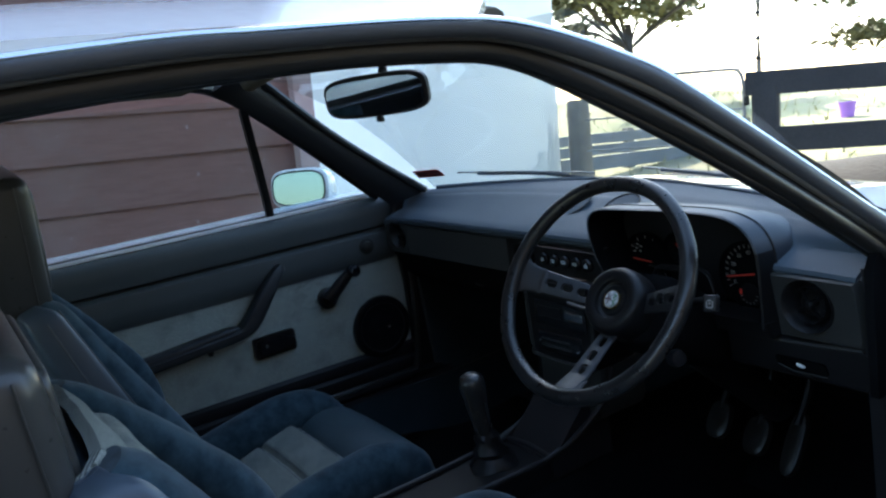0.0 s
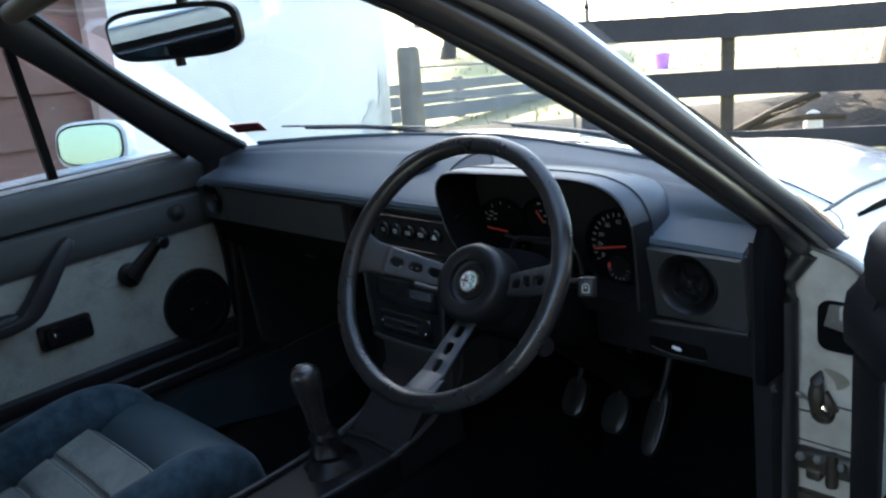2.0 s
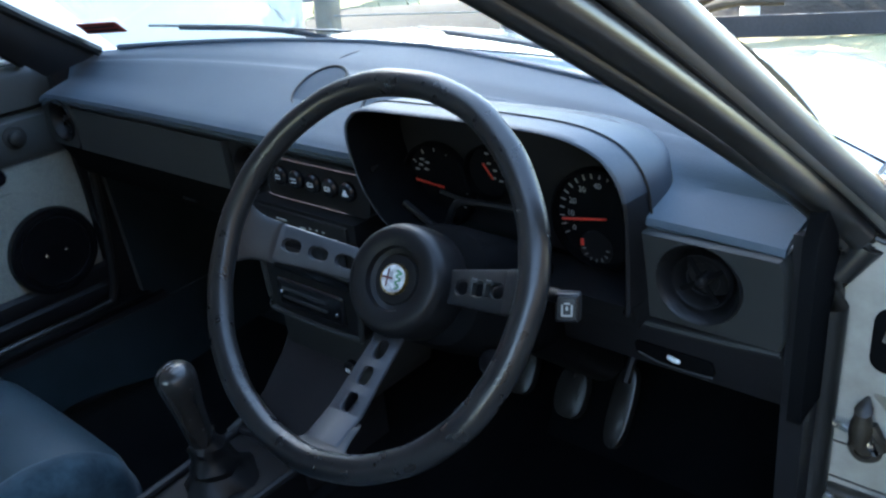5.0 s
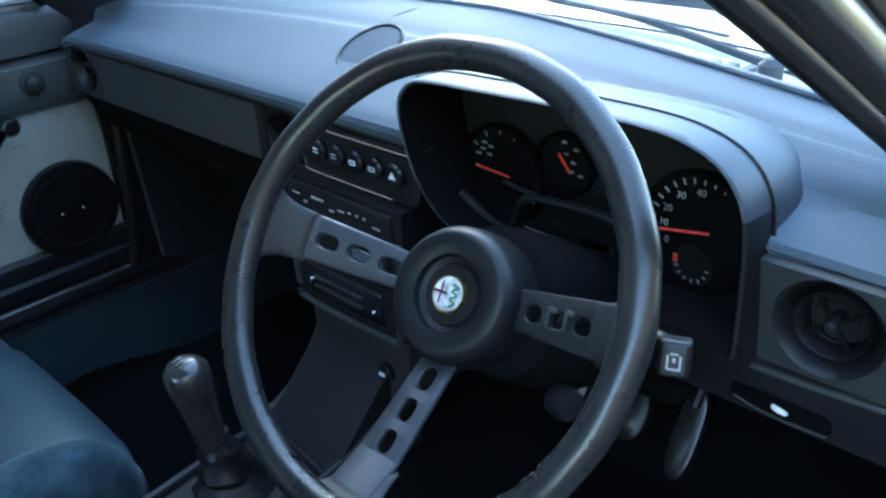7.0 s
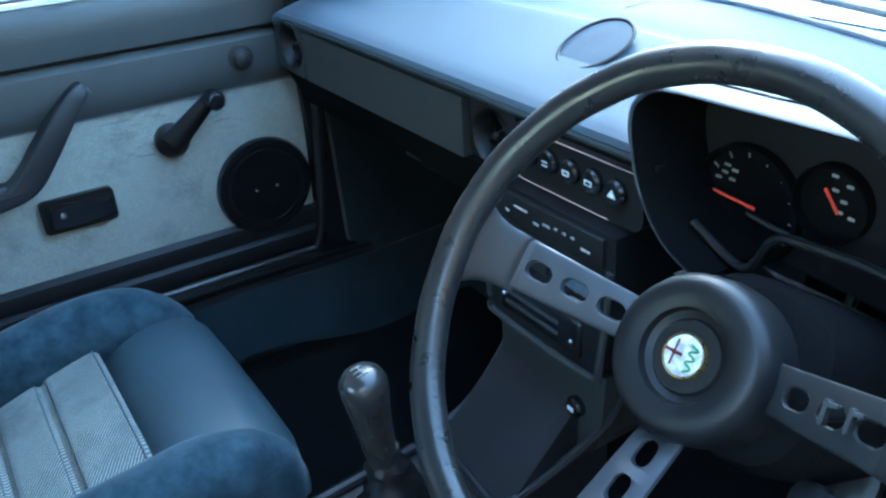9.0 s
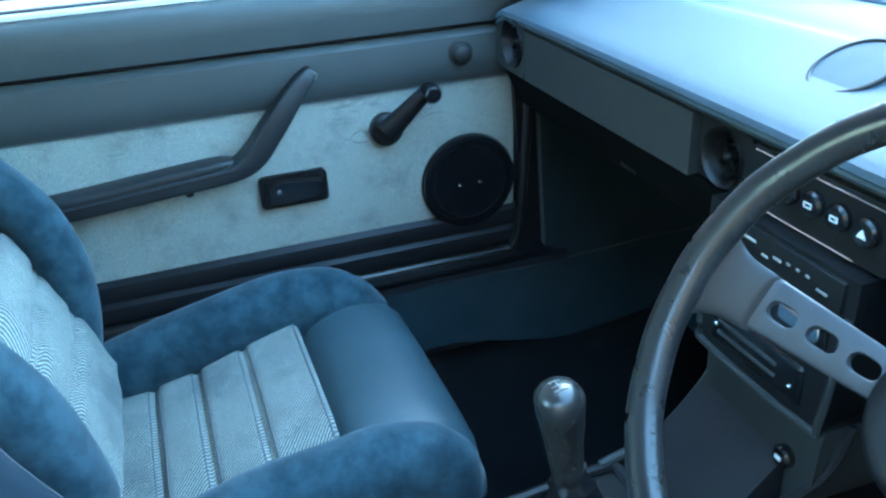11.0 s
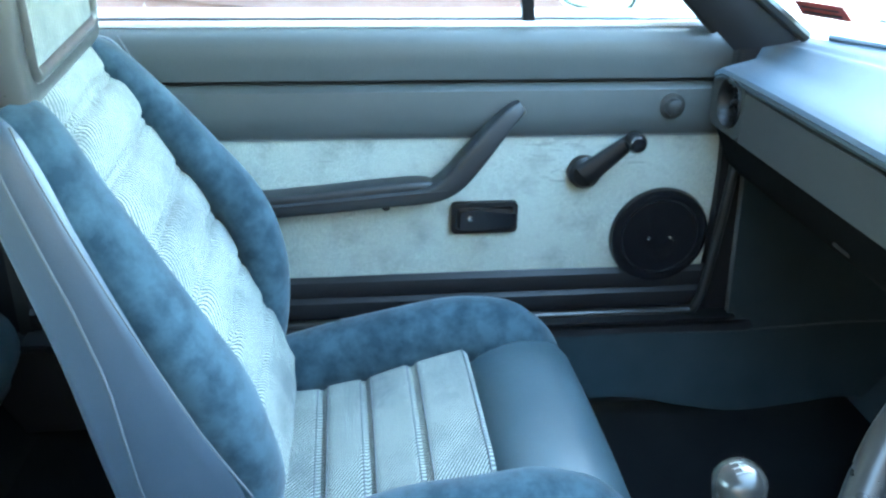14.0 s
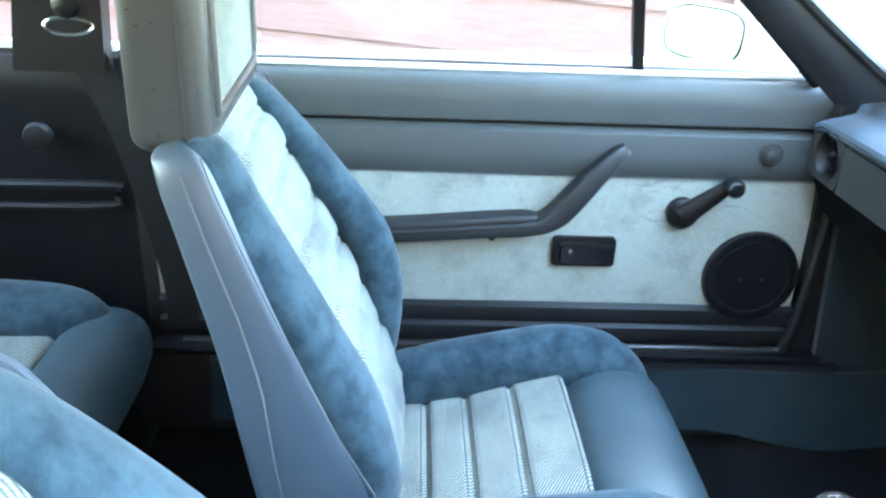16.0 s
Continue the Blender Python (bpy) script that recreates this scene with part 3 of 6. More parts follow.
part("tail", box(-0.74, 0.74, -2.2, -2.12, 0.2, 0.78, 0.02), PAINT, body)
part("corner_filler", box(-0.668, -0.618, 0.236, 0.32, 0.76, 0.836, 0.008, 3), KICK, body, "black vinyl corner between door, pillar and dashboard")
part("corner_filler", prism([(0.226, 0.6), (0.224, 0.776), (0.237, 0.797), (0.31, 0.812), (0.32, 0.6)], "x", 0.636, 0.648, 0.005, 3), MAT, body)
part("shut_strip", box(-0.70, -0.652, -0.862, -0.838, 0.2, 0.834, 0.002), RUBBER, body, "black rubber strip behind the door")
part("rear_knob", lathe([(0.012, 0), (0.02, 0.004), (0.024, 0.014), (0.02, 0.022), (0.008, 0.024)], (-0.646, -0.99, 0.708), (1, 0, 0), 20), BLACK, body, "black round winder knob on the rear panel")
for x, y in ((-0.66, 1.05), (0.66, 1.05), (-0.66, -1.4), (0.66, -1.4)):
    w = part("wheel", lathe([(0.1, -0.08), (0.22, -0.085), (0.285, -0.06), (0.29, 0), (0.285, 0.06), (0.22, 0.085), (0.1, 0.08)], (x, y, 0.29), (1, 0, 0), 36), RUBBER, body, "black tyre")
    part("rim", lathe([(0.05, -0.086), (0.19, -0.088), (0.2, 0), (0.19, 0.088), (0.05, 0.086)], (x, y, 0.29), (1, 0, 0), 24), STEEL, w)


# glass
def screen_at(u, v):
    x = lerp(-0.555, 0.555, u) * lerp(1.0, 0.9, v)
    base_y = foot(lerp(-0.555, 0.555, u)) - 0.004
    top_y = -0.075 - 0.03 * (2 * u - 1) ** 2
    bulge = 0.03 * math.sin(math.pi * v)
    return V((x, lerp(base_y, top_y, v) + bulge * 0.5, lerp(0.828, 1.155, v) + bulge))


screen = single("windscreen", sheet(screen_at, 20, 12), GLASS, (0, 0.45, 0.828), "raked laminated windscreen, slightly dusty", "windscreen")
screen.visible_shadow = False
# pale grey colour paints the reflection running along the dark gasket
part("lower_gasket", tube([screen_at(i / 24, 0.0) + V((0, 0.004, 0.001)) for i in range(25)], 0.0042, 8, 0), SIDEVINYL, screen, "rubber gasket along the foot of the screen, coloured grey for its reflection")


def on_screen(x, v):
    u = 0.5 + x / 1.11
    return screen_at(u, v) + V((0, -0.004, -0.004))


def patch(x0, x1, v0, v1, lift):
    return sheet(lambda u, v: on_screen(lerp(x0, x1, u), lerp(v0, v1, v)) + V((0, -lift, -lift)), 4, 4, 0.001, (0, 1, 1))


sticker = single("windscreen_label", patch(-0.562, -0.5, 0.085, 0.132, 0.0), LABEL, tuple(on_screen(-0.51, 0.07)), "dark red paper label stuck inside the windscreen", "label")
part("label_strip", patch(-0.555, -0.508, 0.097, 0.102, 0.0015), KICK, sticker, "dark line of unreadable print")
part("label_strip", patch(-0.555, -0.508, 0.115, 0.119, 0.0015), KICK, sticker)

for pts in ([(-0.12, 0.5, 0.815), (-0.3, 0.47, 0.84), (-0.48, 0.4, 0.85)], [(0.38, 0.47, 0.815), (0.2, 0.5, 0.838), (0.02, 0.515, 0.845)]):
    wiper = thing("wiper", pts[0], "black windscreen wiper lying along the foot of the screen", "wiper", "wipers")
    part("arm", tube([V(p) + V((0, 0.012, 0.0)) for p in pts], 0.005, 8, 4), BLACK, wiper)
    a, b = V(pts[1]), V(pts[2])
    part("blade", tube([a.lerp(b, -0.7) + V((0, 0.0, 0.004)), a.lerp(b, 0.3) + V((0, 0.0, 0.006)), b.lerp(a, -0.25) + V((0, 0, 0.004))], 0.0042, 8, 4, flat=0.5), RUBBER, wiper)
    part("pivot", lathe([(0.012, -0.012), (0.012, 0.006), (0.006, 0.012)], pts[0], (0, 0, 1), 14), BLACK, wiper)

for side, name in ((-1, "quarter_window"), (1, "quarter_window")):
    q = single(name, loft([[V((side * 0.665, -0.97, 0.84)), V((side * 0.665, -1.45, 0.84)), V((side * 0.6, -1.42, 1.14)), V((side * 0.6, -0.93, 1.14))], [V((side * 0.66, -0.97, 0.84)), V((side * 0.66, -1.45, 0.84)), V((side * 0.595, -1.42, 1.14)), V((side * 0.595, -0.93, 1.14))]]), GLASS, (side * 0.66, -1.2, 0.84), "rear side window glass", "window")
    q.visible_shadow = False
rear_glass = single("rear_window", sheet(lambda u, v: V((lerp(-0.58, 0.58, u), lerp(-1.9, -1.42, v), lerp(0.81, 1.165, v))), 4, 4), GLASS, (0, -1.9, 0.81), "sloping rear window glass", "window")
rear_glass.visible_shadow = False


# ---- dashboard ----
dash = thing("dashboard", (0, 0.3, 0.6), "padded blue-grey vinyl dashboard, its top coloured paler for skylight", "dashboard")
PROFILE = [(0.23, 0.763), (0.214, 0.7655), (0.2075, 0.772), (0.21, 0.778), (0.22, 0.783), (0.26, 0.794), (0.32, 0.807), (0.372, 0.8185), (0.378, 0.819), (0.384, 0.818), (0.42, 0.824), (0.52, 0.828)]


def top_at(u, v):
    x = lerp(-0.634, 0.645, u)
    y, z = along_list([(0, *p) for p in PROFILE], v)[1:]
    end = max(0.0, abs(x) - 0.6) / 0.04
    deep = y if y < 0.26 else 0.26 + (y - 0.26) * (foot(x) - 0.26) / 0.26
    z -= (0.012 * end * end if x < 0 else 0.0) + 0.004 * (abs(x) / 0.6) ** 4
    if x > 0.48:  # the driver's end lies lower and further forward, and is cut off at a slant
        near = min(1.0, max(0.0, (0.31 - y) / 0.09)) * min(1.0, (x - 0.48) / 0.02)
        return V((x - 0.014 * near * max(0.0, x - 0.5) / 0.137, deep + 0.017 * near, z - 0.009 * near))
    return V((x, deep, z))


def top_patch(x0, x1, v0, n):
    return sheet(lambda u, v: top_at((lerp(x0, x1, u) + 0.634) / 1.279, lerp(v0, 1.0, v)), n, 33, 0.006, (0, 0.3, -1))


top = part("top_pad", merge(top_patch(-0.634, 0.152, 0.0, 30), top_patch(0.152, 0.485, 0.52, 12), top_patch(0.485, 0.637, 0.0, 10)), DASH, dash, "grained vinyl dashboard top, paler and bluer to paint in skylight")


def slope_point(x, y, lift=0.0):
    for (y0, z0), (y1, z1) in zip(PROFILE[2:], PROFILE[3:]):
        if y0 <= y <= y1:
            return V((x, y, z0 + (z1 - z0) * (y - y0) / (y1 - y0) + lift))
    return V((x, y, 0.8 + lift))


def cover_ring(cx, r, lift=0.0):
    """One ring of a speaker cover that lifts off the pad towards its far side."""
    pts = []
    for i in range(40):
        a = 2 * math.pi * i / 40
        pts.append(slope_point(cx + r * math.cos(a), 0.3175 + r * math.sin(a), 0.0065 + 0.0095 * math.sin(a) * r / 0.0384 + lift))
    return pts


def cover_foot(cx, r):
    return [slope_point(cx + r * math.cos(a), 0.3175 + r * math.sin(a), -0.001) for a in [2 * math.pi * i / 40 for i in range(40)]]


for cx in (-0.0285, 0.104):
    cover = part("speaker_cover", loft([cover_foot(cx, 0.0378), cover_ring(cx, 0.038, -0.001), cover_ring(cx, 0.0374), cover_ring(cx, 0.035, 0.0005), cover_ring(cx, 0.012, 0.0005)]), DASH, dash, "round speaker cover, raised at its far side")
    part("speaker_ring", tube(cover_ring(cx, 0.0386, 0.0002), 0.0024, 8, 0, closed=True), BLACK, cover, "thin black ring round the speaker cover")
for x in (-0.09, 0.47):
    part("pad_seam", tube([slope_point(x, 0.385, 0.0005), slope_point(x, 0.42, 0.0005), slope_point(x, 0.455, 0.0005)], 0.0012, 6, 3), BLACK, dash)

# solid black strips paint the shade under the overhanging pad lip
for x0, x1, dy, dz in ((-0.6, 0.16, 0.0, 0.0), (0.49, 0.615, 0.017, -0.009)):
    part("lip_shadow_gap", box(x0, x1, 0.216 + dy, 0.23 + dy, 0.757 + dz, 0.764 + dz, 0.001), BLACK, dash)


def holed_plate(outline, cx, cz, r, y0, y1):
    """A plate with a round hole through it; outline runs round the hole."""
    n = 48
    pts = []
    for i in range(n):
        a = 2 * math.pi * i / n
        d = (math.cos(a), math.sin(a))
        best = 1e9
        for (ax, az), (bx, bz) in zip(outline, outline[1:] + outline[:1]):
            ex, ez = bx - ax, bz - az
            det = d[0] * -ez + d[1] * ex
            if abs(det) < 1e-12:
                continue
            t = ((ax - cx) * -ez + (az - cz) * ex) / det
            k = (d[0] * (az - cz) - d[1] * (ax - cx)) / det
            if t > 0 and -1e-6 <= k <= 1 + 1e-6:
                best = min(best, t)
        pts.append((cx + d[0] * best, cz + d[1] * best))
    circle = [(cx + r * math.cos(2 * math.pi * i / n), cz + r * math.sin(2 * math.pi * i / n)) for i in range(n)]
    rings = [[V((x, y1, z)) for x, z in pts], [V((x, y0 + 0.003, z)) for x, z in pts], [V((cx + (x - cx) * 0.975, y0, cz + (z - cz) * 0.96)) for x, z in pts], [V((x, y0, z)) for x, z in circle], [V((x, y1, z)) for x, z in circle]]
    return loft(rings, caps=False)


# left end with its round vent
part("end_cap", prism([(0.3, 0.775), (0.31, 0.775), (0.31, 0.62), (0.25, 0.655), (0.25, 0.69), (0.3, 0.7)], "x", -0.638, -0.535, 0.003), FASCIA, dash)
part("end_face", holed_plate(rounded(-0.64, -0.5335, 0.684, 0.768, 0.012), -0.575, 0.732, 0.036, 0.212, 0.3), FASCIA, dash, "grey vinyl end of the dashboard round a vent")


def air_vent(x, z, r, y, parent):
    """A flared dish with a swivelling barrel, hub and vanes in it."""
    dish = part("vent", lathe([(r * 1.02, 0.01), (r * 1.03, 0.0), (r * 1.0, -0.003), (r * 0.955, -0.0015), (r * 0.9, 0.004), (r * 0.7, 0.02)], (x, y, z), (0, 1, 0), 40, False), BLACK, parent, "round black plastic air vent with a flared dish")
    part("barrel", lathe([(r * 0.7, 0.024), (r * 0.7, 0.0065), (r * 0.675, 0.004), (r * 0.64, 0.006), (r * 0.62, 0.03), (0.001, 0.034)], (x, y, z), (0, 1, 0), 36, False), BLACK, dish)
    part("vent_hub", lathe([(0.001, 0.002), (r * 0.1, 0.003), (r * 0.15, 0.006), (r * 0.15, 0.02)], (x, y, z), (0, 1, 0), 16), BLACK, dish)
    part("vane_ring", tube([(x + r * 0.4 * math.cos(q), y + 0.012, z + r * 0.4 * math.sin(q)) for q in [2 * math.pi * i / 24 for i in range(24)]], 0.0011, 6, 0, closed=True, up=(0, 1, 0)), BLACK, dish)
    for k in range(4):
        a = radians(35 + 90 * k)
        c, s = math.cos(a), math.sin(a)
        part("vane", tube([(x + c * r * 0.1, y + 0.009, z + s * r * 0.1), (x + c * r * 0.64, y + 0.01, z + s * r * 0.64)], 0.0012, 6, 0, flat=2.0), MAT, dish)


air_vent(-0.575, 0.732, 0.0355, 0.211, dash)
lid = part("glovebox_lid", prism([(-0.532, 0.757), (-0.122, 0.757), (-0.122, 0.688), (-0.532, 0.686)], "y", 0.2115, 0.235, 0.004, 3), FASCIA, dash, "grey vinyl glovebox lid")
part("lower_panel", prism([(0.216, 0.688), (0.3, 0.69), (0.36, 0.6), (0.345, 0.575), (0.275, 0.6), (0.246, 0.625)], "x", -0.625, -0.05, 0.005), MAT, dash, "black underside of the dashboard")
part("maker_plate", box(-0.306, -0.27, 0.2415, 0.2465, 0.628, 0.634, 0.001, 1), KICK, dash, "small plain dark plate")
# vent beside the glovebox
part("vent_housing", holed_plate(rounded(-0.119, -0.035, 0.69, 0.757, 0.006), -0.078, 0.722, 0.0305, 0.22, 0.27), BLACK, dash)
air_vent(-0.078, 0.722, 0.031, 0.219, dash)

# switch row
row = part("switch_panel", prism(rounded(-0.033, 0.152, 0.697, 0.757, 0.014), "y", 0.212, 0.25, 0.002), BLACK, dash, "black switch panel with five push buttons")
part("bright_line", tube([(-0.02, 0.2105, 0.7525), (0.148, 0.2105, 0.7525)], 0.0013, 6, 0), CHROME, row, "thin bright trim line")
part("bright_line", tube([(-0.032, 0.2105, 0.72), (-0.03, 0.2105, 0.704), (-0.02, 0.2105, 0.699), (0.112, 0.2105, 0.6985)], 0.0013, 6, 5), CHROME, row)
for k in range(5):
    x = -0.002 + 0.0307 * k
    b = part("push_button", lathe([(0.0125, 0.004), (0.0125, -0.004), (0.0105, -0.0065), (0.001, -0.007)], (x, 0.211, 0.729), (0, 1, 0), 18), GLOSS, row, "round black push button with a pale symbol")
    sym = [box(x - 0.004, x + 0.004, 0.2033, 0.2043, 0.7265, 0.7275, 0, 1), box(x - 0.004, x + 0.004, 0.2033, 0.2043, 0.7305, 0.7315, 0, 1)]
    if k in (2, 3):
        sym += [box(x - 0.0045, x - 0.0035, 0.2033, 0.2043, 0.7265, 0.7315, 0, 1), box(x + 0.0035, x + 0.0045, 0.2033, 0.2043, 0.7265, 0.7315, 0, 1)]
    if k == 4:
        for q in sym:
            q.free()
        sym = [prism([(x - 0.005, 0.7255), (x + 0.005, 0.7255), (x, 0.733)], "y", 0.2033, 0.2043, 0)]
    part("symbol", merge(*sym), WHITE, b, "pale symbol")

# heater and radio stack
stack = part("radio_panel", prism([(-0.055, 0.695), (0.14, 0.695), (0.14, 0.66), (0.13, 0.545), (0.115, 0.528), (-0.03, 0.528), (-0.052, 0.548), (-0.057, 0.66)], "y", 0.194, 0.3, 0.004), BLACK, dash, "black radio and heater stack")
part("bezel", tube([(-0.054, 0.1925, 0.66), (-0.05, 0.1925, 0.552), (-0.036, 0.1925, 0.533), (0.108, 0.1925, 0.533), (0.126, 0.1925, 0.548), (0.136, 0.1925, 0.66)], 0.004, 8, 5), FASCIA, stack, "grey moulded bezel")
part("heater_plate", box(-0.045, 0.128, 0.1895, 0.196, 0.66, 0.69, 0.002), BLACK, stack)
for k, (x0, w, z) in enumerate(((-0.035, 0.012, 0.676), (-0.015, 0.006, 0.669), (0.0, 0.02, 0.678), (0.03, 0.008, 0.67), (0.045, 0.01, 0.674), (0.062, 0.004, 0.676), (0.074, 0.004, 0.676), (0.086, 0.004, 0.676), (0.1, 0.012, 0.67))):
    part("scale_mark", box(x0, x0 + w, 0.1885, 0.1895, z, z + 0.0022, 0, 1), DIAL, stack, "pale heater scale mark")
radio = part("radio", box(-0.03, 0.118, 0.191, 0.196, 0.6, 0.652, 0.003), GLOSS, stack, "dark radio front")
part("chrome_strip", box(0.06, 0.11, 0.1895, 0.1912, 0.622, 0.636, 0.001, 1), CHROME, radio, "bright strip on the radio")
part("dial", box(-0.02, 0.05, 0.1898, 0.1912, 0.618, 0.64, 0.001, 1), BLACK, radio)
slot = part("tray", box(-0.03, 0.1, 0.1905, 0.198, 0.546, 0.588, 0.005, 3), GLOSS, stack, "small drawer with two bright slots")
part("slot", box(-0.018, 0.068, 0.1885, 0.1915, 0.571, 0.575, 0.001, 1), FASCIA, slot)
part("slot", box(-0.018, 0.068, 0.1885, 0.1915, 0.558, 0.562, 0.001, 1), FASCIA, slot)
for x, z in ((-0.022, 0.566), (0.087, 0.561)):
    part("screw", lathe([(0.0025, 0), (0.002, -0.002), (0.0005, -0.0025)], (x, 0.1905, z), (0, 1, 0), 8), CHROME, slot)
part("stack_leg", prism([(-0.048, 0.53), (0.124, 0.53), (0.12, 0.452), (0.114, 0.434), (0.102, 0.423), (0.085, 0.42), (-0.044, 0.42)], "y", 0.205, 0.32, 0.004), FASCIA, dash, "black panel below the radio")
knob = part("lighter", lathe([(0.012, 0.004), (0.012, -0.006), (0.009, -0.009), (0.001, -0.0095)], (0.085, 0.204, 0.474), (0, 1, 0), 18), GLOSS, dash, "round black cigarette lighter")
part("symbol", box(0.081, 0.089, 0.1935, 0.1945, 0.472, 0.4765, 0, 1), WHITE, knob, "pale lighter symbol")

# ---- instrument binnacle ----
OUTLINE = [(0.225, 0.69), (0.185, 0.709), (0.158, 0.742), (0.1445, 0.78), (0.1415, 0.808), (0.15, 0.826), (0.175, 0.838), (0.25, 0.8415), (0.34, 0.844), (0.41, 0.843), (0.447, 0.837), (0.473, 0.824), (0.489, 0.802), (0.4955, 0.77), (0.497, 0.69), (0.495, 0.676)]

OUTLINE = [tuple(p) for p in smooth_path(OUTLINE, 4)]


def hood_ring(y, grow, drop, bulge=0.0):
    cx, cz = 0.33, 0.76
    return [V((cx + (x - cx) * grow + bulge * min(1.0, max(0.0, (x - 0.43) / 0.06)), y, cz + (z - cz) * grow - drop)) for x, z in OUTLINE]


HOOD = [hood_ring(0.345, 0.9, 0.022, 0.0), hood_ring(0.32, 0.935, 0.013, 0.012), hood_ring(0.29, 0.965, 0.0065, 0.0145), hood_ring(0.26, 0.986, 0.002, 0.0115), hood_ring(0.235, 1.0, 0.0, 0.004), hood_ring(0.205, 1.008, 0.0), hood_ring(0.199, 1.0, 0.0), hood_ring(0.1975, 0.985, 0.0), hood_ring(0.199, 0.973, 0.0)]
hood = part("binnacle_hood", merge(loft([r_[8:56] for r_ in HOOD[:5]], closed=False), loft([r_[8:51] for r_ in HOOD[4:]], closed=False)), HOODVINYL, dash, "rounded vinyl instrument hood")
part("housing_side", merge(loft([r_[55:] for r_ in HOOD[:5]], closed=False), loft([r_[50:] for r_ in HOOD[4:]], closed=False)), BLACK, hood, "black lower flank of the instrument housing")
part("housing_side", loft([r_[:9] for r_ in HOOD], closed=False), BLACK, hood)
part("hood_lining", loft([hood_ring(0.198, 0.973, 0.0), hood_ring(0.201, 0.963, 0.0), hood_ring(0.24, 0.93, 0.0), hood_ring(0.285, 0.9, 0.0)], closed=False), MAT, hood, "dull black lining of the instrument hood")
part("hood_seam", tube(hood_ring(0.232, 1.003, -0.0002, 0.0042)[14:54], 0.0012, 6, 0), BLACK, hood)
cluster = part("instrument_panel", prism([(p.x, p.z) for p in hood_ring(0, 0.925, 0)], "y", 0.272, 0.285, 0.0), BLACK, dash, "black instrument cluster behind the wheel")
part("cluster_shelf", prism([(0.2, 0.686), (0.272, 0.682), (0.272, 0.668), (0.21, 0.66)], "x", 0.2, 0.5, 0.003), BLACK, dash)
part("cowl_edge", tube([(0.19, 0.232, 0.72), (0.245, 0.23, 0.7), (0.27, 0.229, 0.735), (0.3, 0.229, 0.742), (0.37, 0.23, 0.74), (0.385, 0.232, 0.7)], 0.004, 8, 5), BLACK, dash, "moulded edge between the dials")
part("cowl_edge", tube([(0.216, 0.266, 0.727), (0.25, 0.262, 0.7255), (0.31, 0.262, 0.7245)], 0.0022, 6, 4), FASCIA, dash)


def gauge(cx, cz, r, needle, marks, parent, label, numbers=(), reach=0.85):
    g = part("gauge", lathe([(r * 1.05, 0.004), (r * 1.04, -0.01), (r * 0.98, -0.012), (r * 0.95, -0.002), (0.001, -0.001)], (cx, 0.272, cz), (0, 1, 0), 36), MAT, parent, label)
    y = 0.2695
    for a in marks:
        t = radians(a)
        c, s = math.cos(t), math.sin(t)
        m = Matrix.Translation((cx + c * r * 0.86, y, cz + s * r * 0.86)) @ Matrix.Rotation(-t, 4, "Y")
        part("tick", box(-0.0028, 0.0028, -0.0004, 0.0004, -0.0006, 0.0006, 0, 1, m), DIAL, g)
    for a, text in numbers:
        t = radians(a)
        cu = bpy.data.curves.new("number", "FONT")
        cu.body, cu.size, cu.align_x, cu.align_y, cu.extrude = text, 0.0088, "CENTER", "CENTER", 0.0002
        tmp = new("tmp_text", cu)
        me = bpy.data.meshes.new_from_object(tmp)
        bpy.data.objects.remove(tmp)
        me.transform(Matrix.Translation(V((cx + math.cos(t) * r * 0.66, y, cz + math.sin(t) * r * 0.66)) - BASE[g.name]) @ Matrix.Rotation(radians(90), 4, "X"))
        me.materials.append(DIAL)
        ob = new("numeral", me)
        ob.parent = g
        BASE[ob.name] = BASE[g.name]
    t = radians(needle)
    m = Matrix.Translation((cx, y - 0.002, cz)) @ Matrix.Rotation(-t, 4, "Y")
    part("needle", box(-0.009, r * reach, -0.0006, 0.0006, -0.0011, 0.0011, 0, 1, m), REDMARK, g, "red gauge needle")
    return g


speedo = gauge(0.2125, 0.733, 0.05, 176, range(-30, 220, 25), cluster, "round speedometer with a red needle", (), 0.96)
for x, z in ((0.186, 0.76), (0.194, 0.757), (0.184, 0.753), (0.192, 0.7485), (0.178, 0.747), (0.18, 0.699), (0.188, 0.704), (0.162, 0.716), (0.19, 0.695)):
    part("dial_print", box(x, x + 0.006, 0.2688, 0.2696, z, z + 0.0022, 0, 1), DIAL, speedo)
middle = gauge(0.288, 0.761, 0.03, 128, (), cluster, "small centre gauge with an orange needle", (), 0.42)
for x, z in ((0.283, 0.781), (0.296, 0.776), (0.293, 0.763), (0.291, 0.754), (0.285, 0.77), (0.301, 0.752)):
    part("dial_print", box(x, x + 0.005, 0.2688, 0.2696, z, z + 0.0022, 0, 1), DIAL, middle)
tacho = gauge(0.4245, 0.734, 0.052, 190, range(66, 214, 12), cluster, "large rev counter at rest with a red needle", ((94, "40"), (126, "30"), (157, "20"), (181, "10"), (208, "0")))
small = part("inset_dial", lathe([(0.019, 0.0), (0.019, -0.0012), (0.001, -0.0013)], (0.4195, 0.2705, 0.7), (0, 1, 0), 24), BLACK, tacho, "small inset dial with a red mark")
part("inset_mark", box(0.402, 0.406, 0.2682, 0.269, 0.7, 0.708, 0, 1), REDMARK, tacho, "red zone mark")
